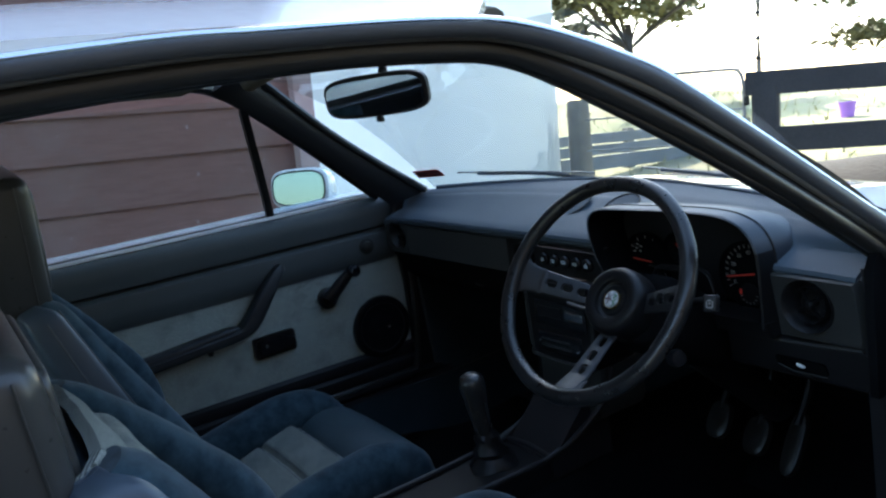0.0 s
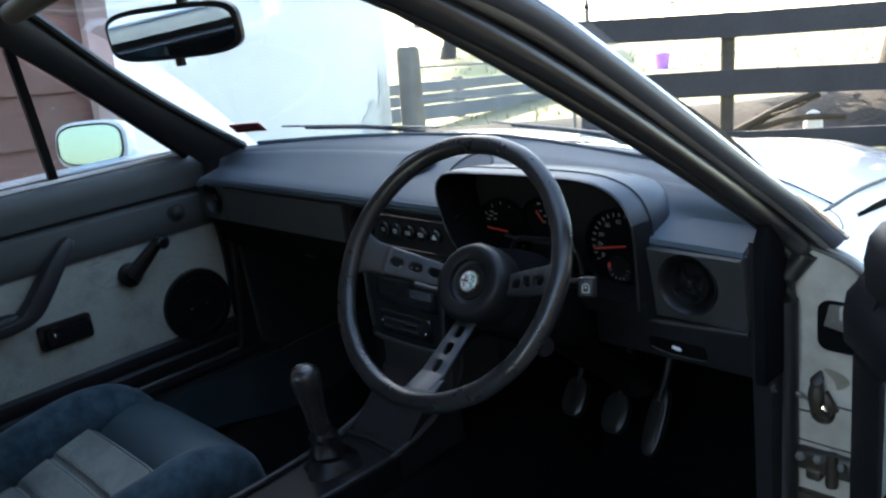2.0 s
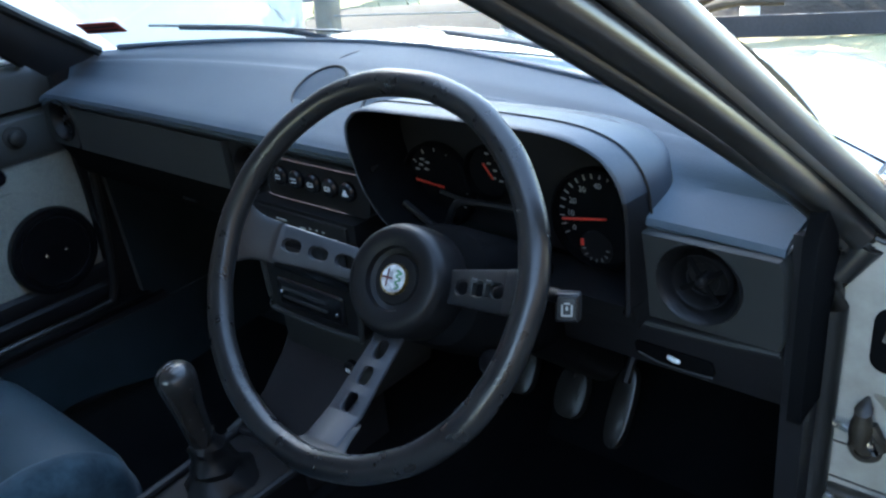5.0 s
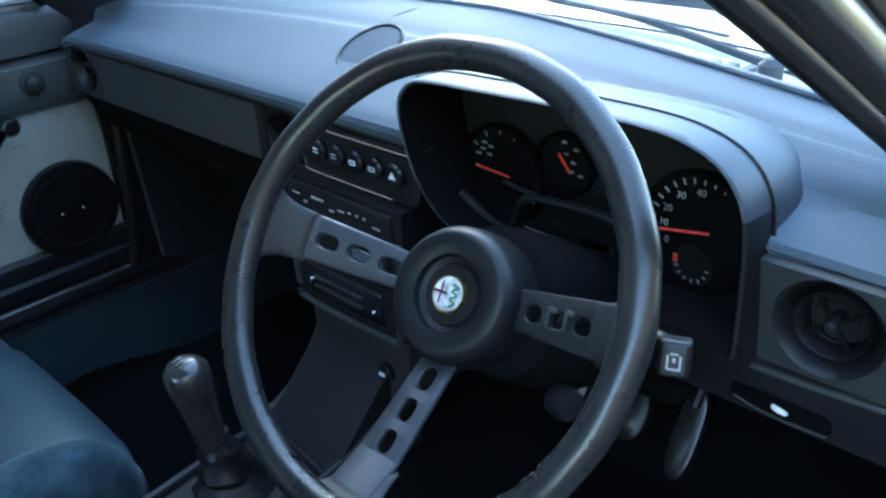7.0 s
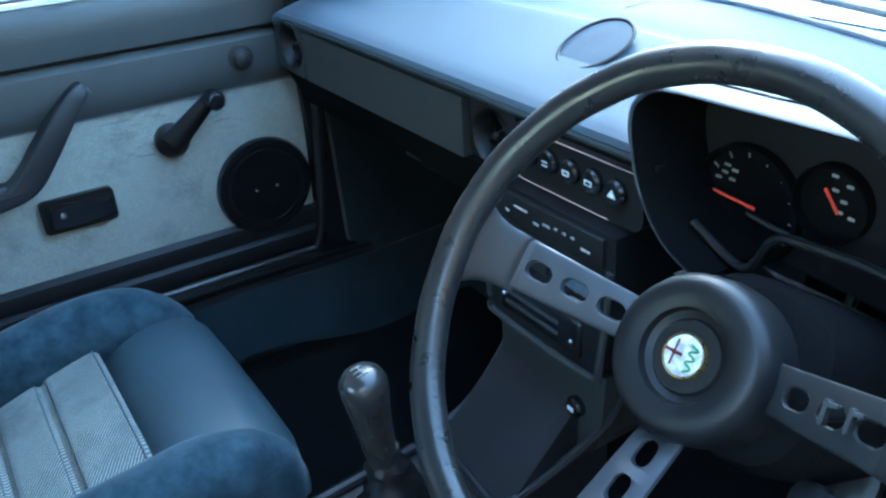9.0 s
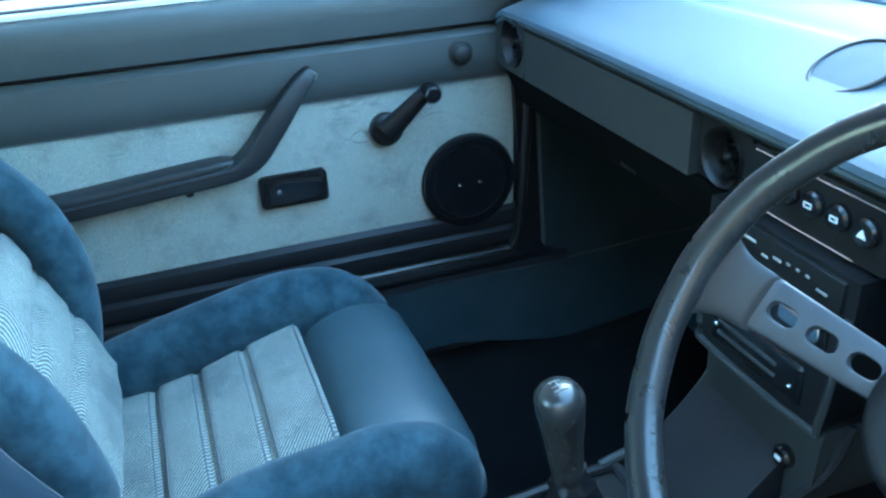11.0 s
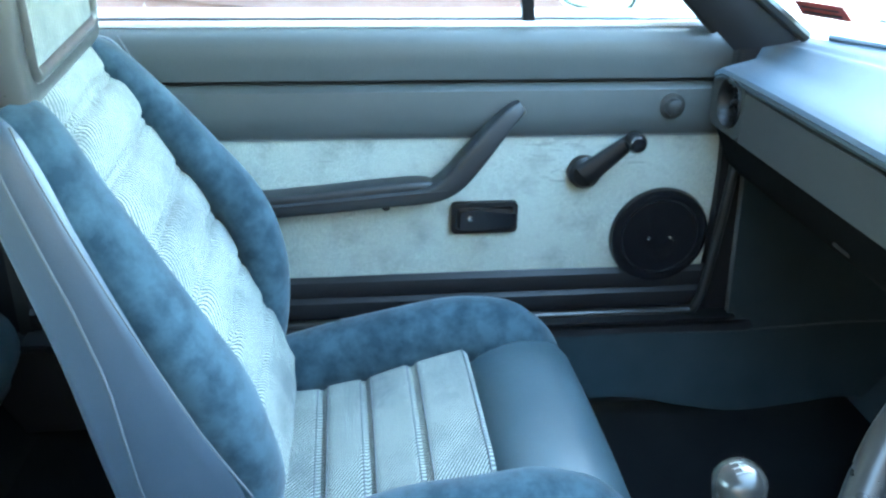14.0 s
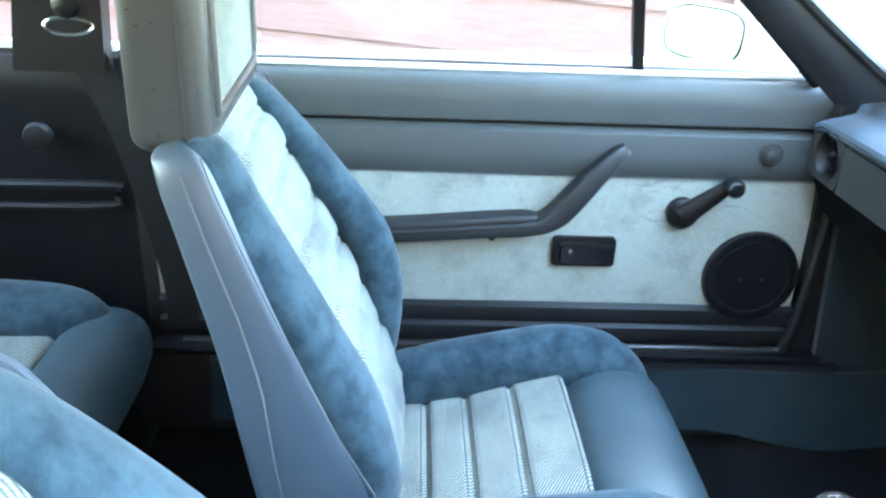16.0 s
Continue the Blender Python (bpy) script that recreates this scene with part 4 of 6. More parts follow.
for a in range(190, 360, 28):
    t = radians(a)
    part("inset_tick", box(-0.002, 0.002, -0.0004, 0.0004, -0.0006, 0.0006, 0, 1, Matrix.Translation((0.4195 + 0.014 * math.cos(t), 0.2687, 0.7 + 0.014 * math.sin(t))) @ Matrix.Rotation(-t, 4, "Y")), DIAL, tacho)

# right-hand end: vent, lower shelf, switch
def leaned(bm, y, z, k):
    """Lean a panel: its foot comes towards the windscreen by k for each metre of height."""
    for v in bm.verts:
        v.co.y += (z - v.co.z) * k
    return bm


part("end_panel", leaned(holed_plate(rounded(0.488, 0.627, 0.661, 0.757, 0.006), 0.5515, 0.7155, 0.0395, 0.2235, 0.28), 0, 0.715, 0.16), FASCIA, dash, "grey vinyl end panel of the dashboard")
air_vent(0.5515, 0.7155, 0.0392, 0.2215, dash)
part("end_cap", prism([(0.236, 0.756), (0.3, 0.78), (0.32, 0.58), (0.262, 0.58), (0.238, 0.66)], "x", 0.6255, 0.6445, 0.006, 3), KICK, dash)
part("lower_shelf", prism([(0.237, 0.654), (0.246, 0.66), (0.31, 0.66), (0.31, 0.572), (0.288, 0.574), (0.262, 0.588), (0.242, 0.636)], "x", 0.385, 0.626, 0.004, 3), KICK, dash, "black lower dashboard panel")
part("shelf_lip", tube([(0.4, 0.241, 0.652), (0.466, 0.239, 0.65), (0.541, 0.238, 0.652), (0.623, 0.2375, 0.658)], 0.004, 8, 4), FASCIA, dash, "moulded lip of the lower panel")
# no recess is cut here; a black plate paints the pocket's shade
pocket = part("pocket", leaned(prism(rounded(0.476, 0.558, 0.601, 0.622, 0.005), "y", 0.2485, 0.262, 0.0), 0, 0.612, 0.36), MAT, dash, "finger pocket in the lower panel, its shade painted as a black plate")
part("pocket_edge", tube([(0.478, 0.2505, 0.606), (0.5, 0.2515, 0.6), (0.53, 0.252, 0.599), (0.556, 0.252, 0.6)], 0.0013, 6, 4), FASCIA, pocket, "thin worn edge of the pocket")
part("pull", loft([oval((x, 0.2455 - d, 0.613 - 0.2 * (x - 0.519)), (0, 0.003 * k, 0), (0, 0, 0.0028 * k), 12) for x, k, d in ((0.512, 0.3, 0), (0.5135, 0.8, 0.0005), (0.519, 1.0, 0.001), (0.5245, 0.8, 0.0005), (0.526, 0.3, 0))]), WHITE, pocket, "small pale pull knob")


# ---- steering wheel ----
WC, WR, WT = V((0.343, 0.0153, 0.7692)), 0.1641, 0.0122
wyaw, wtilt = 0.0854, radians(33.7)
WX = V((math.cos(wyaw), math.sin(wyaw), 0))
WZ = V((-math.sin(wyaw) * math.sin(wtilt), math.cos(wyaw) * math.sin(wtilt), math.cos(wtilt)))
WN = WX.cross(WZ)  # away from the driver is +WN's opposite
if WN.y > 0:
    WN = -WN
WM = Matrix((WX, WZ, WN)).transposed().to_4x4()
WM.translation = WC  # local x to the right, y up the wheel, z towards the driver

wheel = thing("steering_wheel", WC, "three-spoke steering wheel with a worn black leather rim", "steering wheel")


def at_wheel(bm):
    bmesh.ops.transform(bm, matrix=WM, verts=bm.verts)
    return bm


rings = []
for i in range(96):
    a = 2 * math.pi * i / 96
    r = WR + 0.0004 * math.sin(7 * a) + 0.0003 * math.sin(19 * a)
    d = V((math.cos(a), math.sin(a), 0))
    ring = []
    for k in range(16):
        b = 2 * math.pi * k / 16
        ring.append(d * (r + WT * math.cos(b)) + V((0, 0, WT * 0.95 * math.sin(b))))
    rings.append(ring)
rim_bm = loft(rings + [rings[0]], caps=False)
bmesh.ops.remove_doubles(rim_bm, verts=rim_bm.verts, dist=1e-6)
rim = part("rim", at_wheel(rim_bm), LEATHER, wheel, "stitched black leather rim, shiny with wear")
lace = []
sew = random.Random(5)
for i in range(150):
    if sew.random() < 0.12:
        continue
    a = 2 * math.pi * (i + sew.uniform(-0.18, 0.18)) / 150
    long_ = sew.uniform(0.008, 0.017)
    p0 = V((math.cos(a), math.sin(a), 0)) * (WR - WT * 0.88) + V((0, 0, WT * sew.uniform(0.42, 0.52)))
    p1 = V((math.cos(a + long_), math.sin(a + long_), 0)) * (WR - WT * 0.99) + V((0, 0, WT * 0.16))
    lace.append(tube([p0, p1], sew.uniform(0.0003, 0.0005), 5, 0))
part("stitching", at_wheel(merge(*lace)), THREAD, rim, "uneven dark thread along the inside of the rim")


def spoke(angle, holes, length0=0.045, length1=0.15):
    """A smooth dished plate from hub to rim with oblong round-ended holes through it."""
    th, hw = 0.0024, 0.006

    def z_of(x):
        return -0.066 + 0.5 * (x - 0.067) + (0.35 * (x - 0.125) if x > 0.125 else 0.0)

    def half(x):
        return lerp(0.0155, 0.0188, min(1.0, max(0.0, (x - 0.05) / 0.08)))

    def slit(x):
        """Half height of the opening at x."""
        best = 0.0
        for a, b in holes:
            if a < x < b:
                e = min(x - a, b - x)
                best = hw if e >= hw else math.sqrt(hw * hw - (hw - e) ** 2)
        return best

    xs = sorted(set([round(lerp(length0, length1, i / 60), 5) for i in range(61)] + [round(e + k * hw, 5) for h in holes for e, sg in ((h[0], 1), (h[1], -1)) for k in (0.0, sg * 0.04, sg * 0.15, sg * 0.4, sg * 1.0)]))
    sides = []
    for sg in (1, -1):
        rails = []
        for x in xs:
            z, o, i_ = z_of(x), half(x), slit(x)
            r = min(0.0028, (o - i_) * 0.4)
            c = 0.0009 if i_ > 0.001 else 0.0
            rails.append([V((x, sg * y, z + dz)) for y, dz in ((i_, -th), (i_, th - c), (i_ + c, th), (o - r, th), (o - 0.3 * r, th - 0.0009), (o, th - 0.0026), (o, -th * 0.7), (o - 0.001, -th))])
        sides.append(loft(rails))
    bm = merge(*sides)
    bmesh.ops.transform(bm, matrix=Matrix.Translation((-0.003, 0.001, 0)) @ Matrix.Rotation(radians(angle), 4, "Z"), verts=bm.verts)
    return at_wheel(bm)


HOLES = [(0.058, 0.076), (0.0825, 0.1005), (0.107, 0.125)]
for angle in (177.5, 4.5, 269):
    # right spoke takes the darker sleeve colour to paint the shade on it
    part("spoke", spoke(angle, HOLES), SPOKE if angle != 4.5 else SLEEVE, wheel, "grey anodised spoke with three oblong holes" if angle != 4.5 else "right spoke with three oblong holes, darkened to paint in shade")
    d = Matrix.Rotation(radians(angle), 4, "Z")
    shape = smooth_path([(0.1305, -0.0335, 0.0188, 0.0038), (0.132, -0.032, 0.0204, 0.0056), (0.142, -0.0245, 0.0212, 0.0066), (0.15, -0.0165, 0.0235, 0.0075), (0.156, -0.008, 0.029, 0.0088), (0.16, -0.003, 0.036, 0.009), (0.163, 0.0, 0.045, 0.0085)], 3)
    boss = loft([oval((x, 0, z), (0, w, 0), (0.5 * h, 0, h), 24, 2.6) for x, z, w, h in shape])
    bmesh.ops.transform(boss, matrix=d, verts=boss.verts)
    part("spoke_cover", at_wheel(boss), SLEEVE, wheel, "leather sleeve where the spoke meets the rim")

HUB = Matrix.Translation((-0.005, -0.0005, -0.034))


def at_hub(bm):
    bmesh.ops.transform(bm, matrix=HUB, verts=bm.verts)
    return at_wheel(bm)


hub = part("hub_pad", at_hub(lathe([(0.03, -0.085), (0.052, -0.08), (0.054, -0.05), (0.0525, -0.03), (0.049, -0.022), (0.045, -0.0195), (0.036, -0.0195), (0.03, -0.0215), (0.0285, -0.027), (0.024, -0.029), (0.0225, -0.027), (0.001, -0.027)], (0, 0, 0), (0, 0, 1), 48)), BLACK, wheel, "round black horn pad with a dished centre")
ENAMEL = surface("worn_enamel", (0.3, 0.3, 0.3), (0.72, 0.72, 0.7), 0.22, wear=160, sharp=0.3)
badge = part("badge", at_hub(lathe([(0.0145, -0.03), (0.0145, -0.0237), (0.014, -0.0229), (0.0133, -0.0236), (0.001, -0.0236)], (0, 0, 0), (0, 0, 1), 32)), GOLD, wheel, "small round metal badge with plain coloured fields")
part("field", at_hub(lathe([(0.0128, -0.0245), (0.0128, -0.023), (0.001, -0.0229)], (0, 0, 0), (0, 0, 1), 28)), ENAMEL, badge, "white field of the badge")
part("field", at_hub(box(-0.0125, -0.0005, -0.001, 0.001, -0.0231, -0.0225, 0, 1)), DARKRED, badge, "red bar of the badge")
part("field", at_hub(box(-0.007, -0.0055, -0.0085, 0.0085, -0.0231, -0.0226, 0, 1)), DARKRED, badge)
part("field", at_hub(tube([(0.003, 0.008, -0.0228), (0.0085, 0.006, -0.0228), (0.003, 0.003, -0.0228), (0.0085, 0.0, -0.0228), (0.003, -0.003, -0.0228), (0.008, -0.006, -0.0228), (0.004, -0.009, -0.0228)], 0.0009, 5, 4)), GREEN, badge, "green shape of the badge")
for x, dx in ((0.094, 1), (0.107, 1)):
    d = Matrix.Rotation(radians(6), 4, "Z")
    b = merge(box(x - 0.0013, x + 0.0013, -0.007, 0.007, -0.012, -0.0035, 0.0005, 1), box(x, x + 0.006, 0.003, 0.006, -0.012, -0.0035, 0.0005, 1))
    bmesh.ops.transform(b, matrix=d, verts=b.verts)
    part("horn_contact", at_hub(b), FASCIA, wheel, "small pale clip in the spoke")

# column shroud and stalks
def col_at(k, a, b):
    c = WC - WN * k + WX * 0.05 * min(k, 0.25) + WZ * 0.03 * min(k, 0.25)
    return oval(c, WX * a, WZ * b, 24, 3.0)


column = thing("steering_column", WC - WN * 0.2, "black plastic steering column shroud with stalks", "steering column")
part("shroud", loft([col_at(0.1, 0.046, 0.046), col_at(0.106, 0.056, 0.055), col_at(0.13, 0.064, 0.061), col_at(0.18, 0.068, 0.062), col_at(0.25, 0.062, 0.055), col_at(0.30, 0.05, 0.045)]), MAT, column)
p = WC - WN * 0.115
part("stalk", tube([p - WX * 0.055 - WZ * 0.005, p - WX * 0.1 - WZ * 0.012, p - WX * 0.135 - WZ * 0.01 + WN * 0.01], 0.0055, 8, 4), BLACK, column, "black control stalk")
stalk = part("stalk", tube([p + WX * 0.05 - WZ * 0.004, V((0.43, 0.115, 0.728)), V((0.488, 0.09, 0.75)), V((0.511, 0.081, 0.754))], 0.006, 10, 5), BLACK, column, "black wiper stalk with a square switch at its tip")
TIP = Matrix.Translation((0.514, 0.072, 0.755)) @ Matrix.Rotation(radians(24), 4, "Z") @ Matrix.Rotation(radians(-18), 4, "X")
switch = part("switch", box(-0.0095, 0.0095, -0.006, 0.01, -0.0115, 0.0115, 0.003, 3, TIP), BLACK, stalk, "square black switch")
part("switch_face", box(-0.0072, 0.0072, -0.0066, -0.0055, -0.009, 0.009, 0.002, 2, TIP), FASCIA, stalk, "grey face of the switch")
part("symbol", merge(box(-0.0042, 0.0042, -0.0071, -0.0064, -0.0065, -0.005, 0.0003, 1, TIP), box(-0.0045, -0.003, -0.0071, -0.0064, -0.006, 0.003, 0.0003, 1, TIP), box(0.003, 0.0045, -0.0071, -0.0064, -0.006, 0.003, 0.0003, 1, TIP), box(-0.0025, 0.0025, -0.0071, -0.0064, 0.003, 0.0045, 0.0003, 1, TIP), box(-0.001, 0.001, -0.0071, -0.0064, -0.0015, 0.0015, 0.0003, 1, TIP)), DIAL, stalk, "worn pale symbol")
part("ignition_lock", lathe([(0.012, 0.0), (0.014, 0.012), (0.012, 0.02), (0.004, 0.021)], WC - WN * 0.15 + WX * 0.06 - WZ * 0.055, WX + WN * 0.4, 18), KICK, column, "ignition lock")
part("column_tube", lathe([(0.03, 0), (0.03, 0.3)], WC - WN * 0.28 - WZ * 0.012, -WN - WZ * 0.1, 16), BLACK, column)

# pedals
for x, z, w, hgt in ((0.166, 0.349, 0.026, 0.037), (0.254, 0.34, 0.027, 0.037), (0.336, 0.347, 0.018, 0.06)):
    pedal = thing("pedal", (x, 0.468, z), "worn black rubber pedal on a steel arm", "pedal", "pedals")
    lean = Matrix.Translation((x, 0.468, z)) @ Matrix.Rotation(radians(-32), 4, "X")
    pad = loft([oval((0, y, 0), (w * k, 0, 0), (0, 0, hgt * (0.86 + 0.14 * k)), 24, 2.6) for y, k in ((0.009, 0.9), (0.004, 1.0), (-0.004, 1.0), (-0.008, 0.92), (-0.0095, 0.7))])
    bmesh.ops.transform(pad, matrix=lean, verts=pad.verts)
    part("pad", pad, RUBBER, pedal, "rounded rubber pad, worn smooth")
    part("arm", tube([(x, 0.478, z + hgt * 0.6), (x, 0.52, z + 0.1), (x + 0.005, 0.56, z + 0.25)], 0.007, 8, 4), KICK, pedal, "dark steel pedal arm")

# ---- console, gear lever ----
console = thing("centre_console", (0, 0.05, 0.34), "black moulded centre console with a raised rim", "console")
def console_outline(grow):
    return [(-0.066 - grow, 0.2), (-0.064 - grow, 0.08), (-0.05 - grow, -0.1), (-0.045 - grow, -0.32), (0.07 + grow, -0.32), (0.075 + grow, -0.1), (0.076 + grow, 0.08), (0.07 + grow, 0.2)]


part("tray", prism(console_outline(0.004), "z", 0.33, 0.371, 0.006, 3), BLACK, console)
part("rim", tube([(x, y, 0.375) for x, y in console_outline(-0.002)[:4]], 0.0065, 8, 4), KICK, console, "raised edge with a faint shine")
part("rim", tube([(x, y, 0.375) for x, y in console_outline(-0.002)[4:]], 0.0065, 8, 4), KICK, console)
part("cross_bar", tube([(-0.062, 0.105, 0.376), (0.005, 0.11, 0.379), (0.073, 0.105, 0.376)], 0.006, 8, 4), KICK, console)
part("side_brace", tube([(-0.05, 0.235, 0.53), (-0.055, 0.215, 0.47), (-0.06, 0.16, 0.405), (-0.065, 0.09, 0.378)], 0.006, 8, 5), FASCIA, console, "curved grey edge of the console leg")
part("side_brace", tube([(0.125, 0.235, 0.53), (0.12, 0.215, 0.47), (0.09, 0.16, 0.405), (0.078, 0.09, 0.378)], 0.006, 8, 5), KICK, console)
part("slope", prism([(0.1, 0.372), (0.232, 0.5), (0.25, 0.5), (0.25, 0.34), (0.1, 0.34)], "x", -0.05, 0.085, 0.004), KICK, console)

lever = thing("gear_lever", (0.002, 0.02, 0.372), "gear lever with a long worn grey knob and a black gaiter", "gear lever")
rings = []
for k in range(9):
    t = k / 8
    r = lerp(0.052, 0.0155, t**0.6) + 0.003 * math.sin(k * 2.4)
    rings.append([V((0.0 + r * (1 + 0.12 * math.sin(5 * a + k)) * math.cos(a) * 0.85, 0.028 - 0.012 * t + r * (1 + 0.12 * math.sin(4 * a + k * 1.7)) * math.sin(a), lerp(0.372, 0.452, t))) for a in [2 * math.pi * i / 24 for i in range(24)]])
part("gaiter", loft(rings), BLACK, lever, "creased black vinyl gaiter")
axis = V((0.007, -0.02, 0.15))
part("stem", tube([V((0.0, 0.016, 0.42)), V((0.0, 0.012, 0.46))], 0.006, 10, 0), STEEL, lever)
kn = part("knob", lathe([(0.015, 0), (0.0166, 0.004), (0.0178, 0.03), (0.02, 0.06), (0.023, 0.085), (0.0246, 0.1), (0.0243, 0.112), (0.0192, 0.1205), (0.012, 0.1245), (0.001, 0.126)], V((-0.001, 0.0145, 0.4385)), axis, 28), surface("knob_plastic", (0.016, 0.0155, 0.015), (0.032, 0.031, 0.029), 0.22, grain=60, bump=0.03, wear=30), lever, "long grey-brown gear knob, shiny on top")
top_of = V((-0.001, 0.0145, 0.4385)) + axis.normalized() * 0.1258
for dx in (-0.007, 0.0, 0.007):
    part("shift_mark", tube([top_of + V((dx, -0.007, -0.001)), top_of + V((dx, 0.0, 0.0006)), top_of + V((dx, 0.007, -0.0005))], 0.0005, 5, 2), DIAL, kn, "pale shift-pattern line")
part("shift_mark", tube([top_of + V((-0.007, 0, 0.0004)), top_of + V((0.007, 0, 0.0004))], 0.0005, 5, 0), DIAL, kn)


# ---- passenger door, closed ----
door = thing("passenger_door", (-0.7, -0.28, 0.3), "closed car door with grey vinyl and pale cloth trim", "door")
Y0, Y1 = -0.84, 0.232


def rolled(outline, name, material, label, y1=Y1, bev=0.004):
    return part(name, prism(outline, "y", Y0, y1, bev, 3), material, door, label)


part("outer_skin", prism([(-0.775, 0.8), (-0.79, 0.6), (-0.775, 0.22), (-0.70, 0.22), (-0.70, 0.835), (-0.745, 0.838)], "y", Y0, 0.32, 0.006), PAINT, door, "white painted outer skin")
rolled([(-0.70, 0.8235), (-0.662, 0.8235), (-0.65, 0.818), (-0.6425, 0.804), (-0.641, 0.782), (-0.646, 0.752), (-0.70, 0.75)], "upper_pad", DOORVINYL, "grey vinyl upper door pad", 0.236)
# black line and filler paint the shade in the groove between the pads
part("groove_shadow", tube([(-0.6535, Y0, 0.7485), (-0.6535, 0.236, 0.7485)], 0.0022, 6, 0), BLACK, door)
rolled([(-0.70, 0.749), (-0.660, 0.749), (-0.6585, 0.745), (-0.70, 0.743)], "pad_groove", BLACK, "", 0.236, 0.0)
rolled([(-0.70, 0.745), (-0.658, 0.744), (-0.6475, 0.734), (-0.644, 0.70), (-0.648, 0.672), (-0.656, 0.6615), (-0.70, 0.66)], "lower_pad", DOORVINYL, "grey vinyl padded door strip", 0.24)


def cloth_at(u, v):
    y = lerp(Y0, 0.246, u)
    z = lerp(0.428, 0.664, v)
    return V((-0.6575 + 0.0012 * math.sin(11 * y + 3) * math.sin(9 * z) + 0.0035 * math.sin(math.pi * v) ** 0.5, y, z))


part("cloth_panel", sheet(cloth_at, 48, 14, 0.03, (-1, 0, 0)), DOORCLOTH, door, "pale grey twill door panel, scuffed near the top")
rolled([(-0.70, 0.43), (-0.657, 0.432), (-0.648, 0.424), (-0.646, 0.41), (-0.65, 0.397), (-0.70, 0.395)], "kick_rib", KICK, "black ribbed kick strip", 0.252)
rolled([(-0.70, 0.396), (-0.654, 0.396), (-0.645, 0.388), (-0.644, 0.372), (-0.65, 0.358), (-0.70, 0.356)], "kick_rib", KICK, "", 0.252)
part("seal_strip", box(-0.705, -0.664, Y0, 0.24, 0.824, 0.8325, 0.003), PAINT, door, "bright sill below the window")
part("glass_channel", box(-0.687, -0.672, Y0, 0.2, 0.8325, 0.835, 0.001, 1), RUBBER, door)
part("stitch_line", tube([(-0.6535, Y0, 0.6625), (-0.6535, 0.24, 0.6605)], 0.0012, 5, 0), STITCH, door)
glass = part("window_glass", loft([[V((-0.68, 0.2, 0.84)), V((-0.68, Y0, 0.84)), V((-0.578, Y0, 1.15)), V((-0.578, -0.17, 1.115))], [V((-0.677, 0.2, 0.84)), V((-0.677, Y0, 0.84)), V((-0.575, Y0, 1.15)), V((-0.575, -0.17, 1.115))]]), GLASS, door, "side window glass")
glass.visible_shadow = False
part("window_divider", loft([[V((x - 0.008, y - 0.0085, z)), V((x + 0.006, y - 0.0085, z)), V((x + 0.006, y + 0.0085, z)), V((x - 0.008, y + 0.0085, z))] for x, y, z in ((-0.674, -0.07, 0.826), (-0.63, -0.094, 0.957), (-0.586, -0.12, 1.09))]), BLACK, door, "black quarter-light divider")

SCUFF = surface("cloth_scuff", (0.15, 0.165, 0.158), (0.24, 0.256, 0.24), 0.9, wear=90)
scuffs = random.Random(21)
for cy, cz, n in ((-0.03, 0.648, 9), (0.0, 0.6, 6), (-0.06, 0.625, 5), (0.09, 0.63, 4), (-0.36, 0.645, 4)):
    for _ in range(n):
        y, z, h = cy + scuffs.gauss(0, 0.022), min(cz + scuffs.gauss(0, 0.009), 0.657), scuffs.uniform(0.004, 0.014)
        x = cloth_at((y - Y0) / (0.246 - Y0), (z - 0.428) / 0.236).x
        part("scuff_mark", tube([(x + 0.0004, y - h, z + scuffs.gauss(0, 0.0015)), (x + 0.0006, y, z), (x + 0.0004, y + h, z + scuffs.gauss(0, 0.0015))], scuffs.uniform(0.0006, 0.0014), 6, 3, flat=0.5, up=(1, 0, 0)), SCUFF, door)

# speaker, winder, release, pull
sp = part("speaker_grille", lathe([(0.083, 0.012), (0.083, -0.003), (0.08, -0.0085), (0.072, -0.0105), (0.06, -0.008), (0.03, -0.009), (0.001, -0.0095)], (-0.654, 0.163, 0.49), (-1, 0, 0), 48), GLOSS, door, "round black loudspeaker cover")
part("grille_ring", tube([(-0.6458, 0.163 + 0.064 * math.cos(a), 0.49 + 0.064 * math.sin(a)) for a in [2 * math.pi * i / 32 for i in range(32)]], 0.0015, 6, 0, closed=True, up=(1, 0, 0)), BLACK, sp)
for dy in (-0.018, 0.018):
    part("screw", lathe([(0.003, 0.0), (0.003, -0.002), (0.001, -0.003)], (-0.644, 0.163 + dy, 0.487), (-1, 0, 0), 10), CHROME, sp, "bright screw")
win = part("window_winder", loft([oval(V((-0.635, 0.029, 0.607)).lerp(V((-0.622, 0.088, 0.662)), t), (0, 0.019 * (1 - 0.35 * t) * 0.65, -0.019 * (1 - 0.35 * t) * 0.76), (0.01, 0, 0), 14) for t in (-0.12, 0, 0.25, 0.5, 0.75, 1.0, 1.1)]), BLACK, door, "black window winder")
part("boss", lathe([(0.026, 0.004), (0.026, -0.012), (0.02, -0.018), (0.001, -0.019)], (-0.654, 0.027, 0.604), (-1, 0, 0), 24), BLACK, win)
part("grip", lathe([(0.013, 0.0), (0.015, -0.004), (0.015, -0.024), (0.011, -0.03), (0.001, -0.031)], (-0.622, 0.09, 0.664), (-1, 0, 0), 20), GLOSS, win)
rel = part("door_release", prism(rounded(-0.181, -0.075, 0.505, 0.557, 0.008), "x", -0.656, -0.646, 0.002), BLACK, door, "black inside door release")
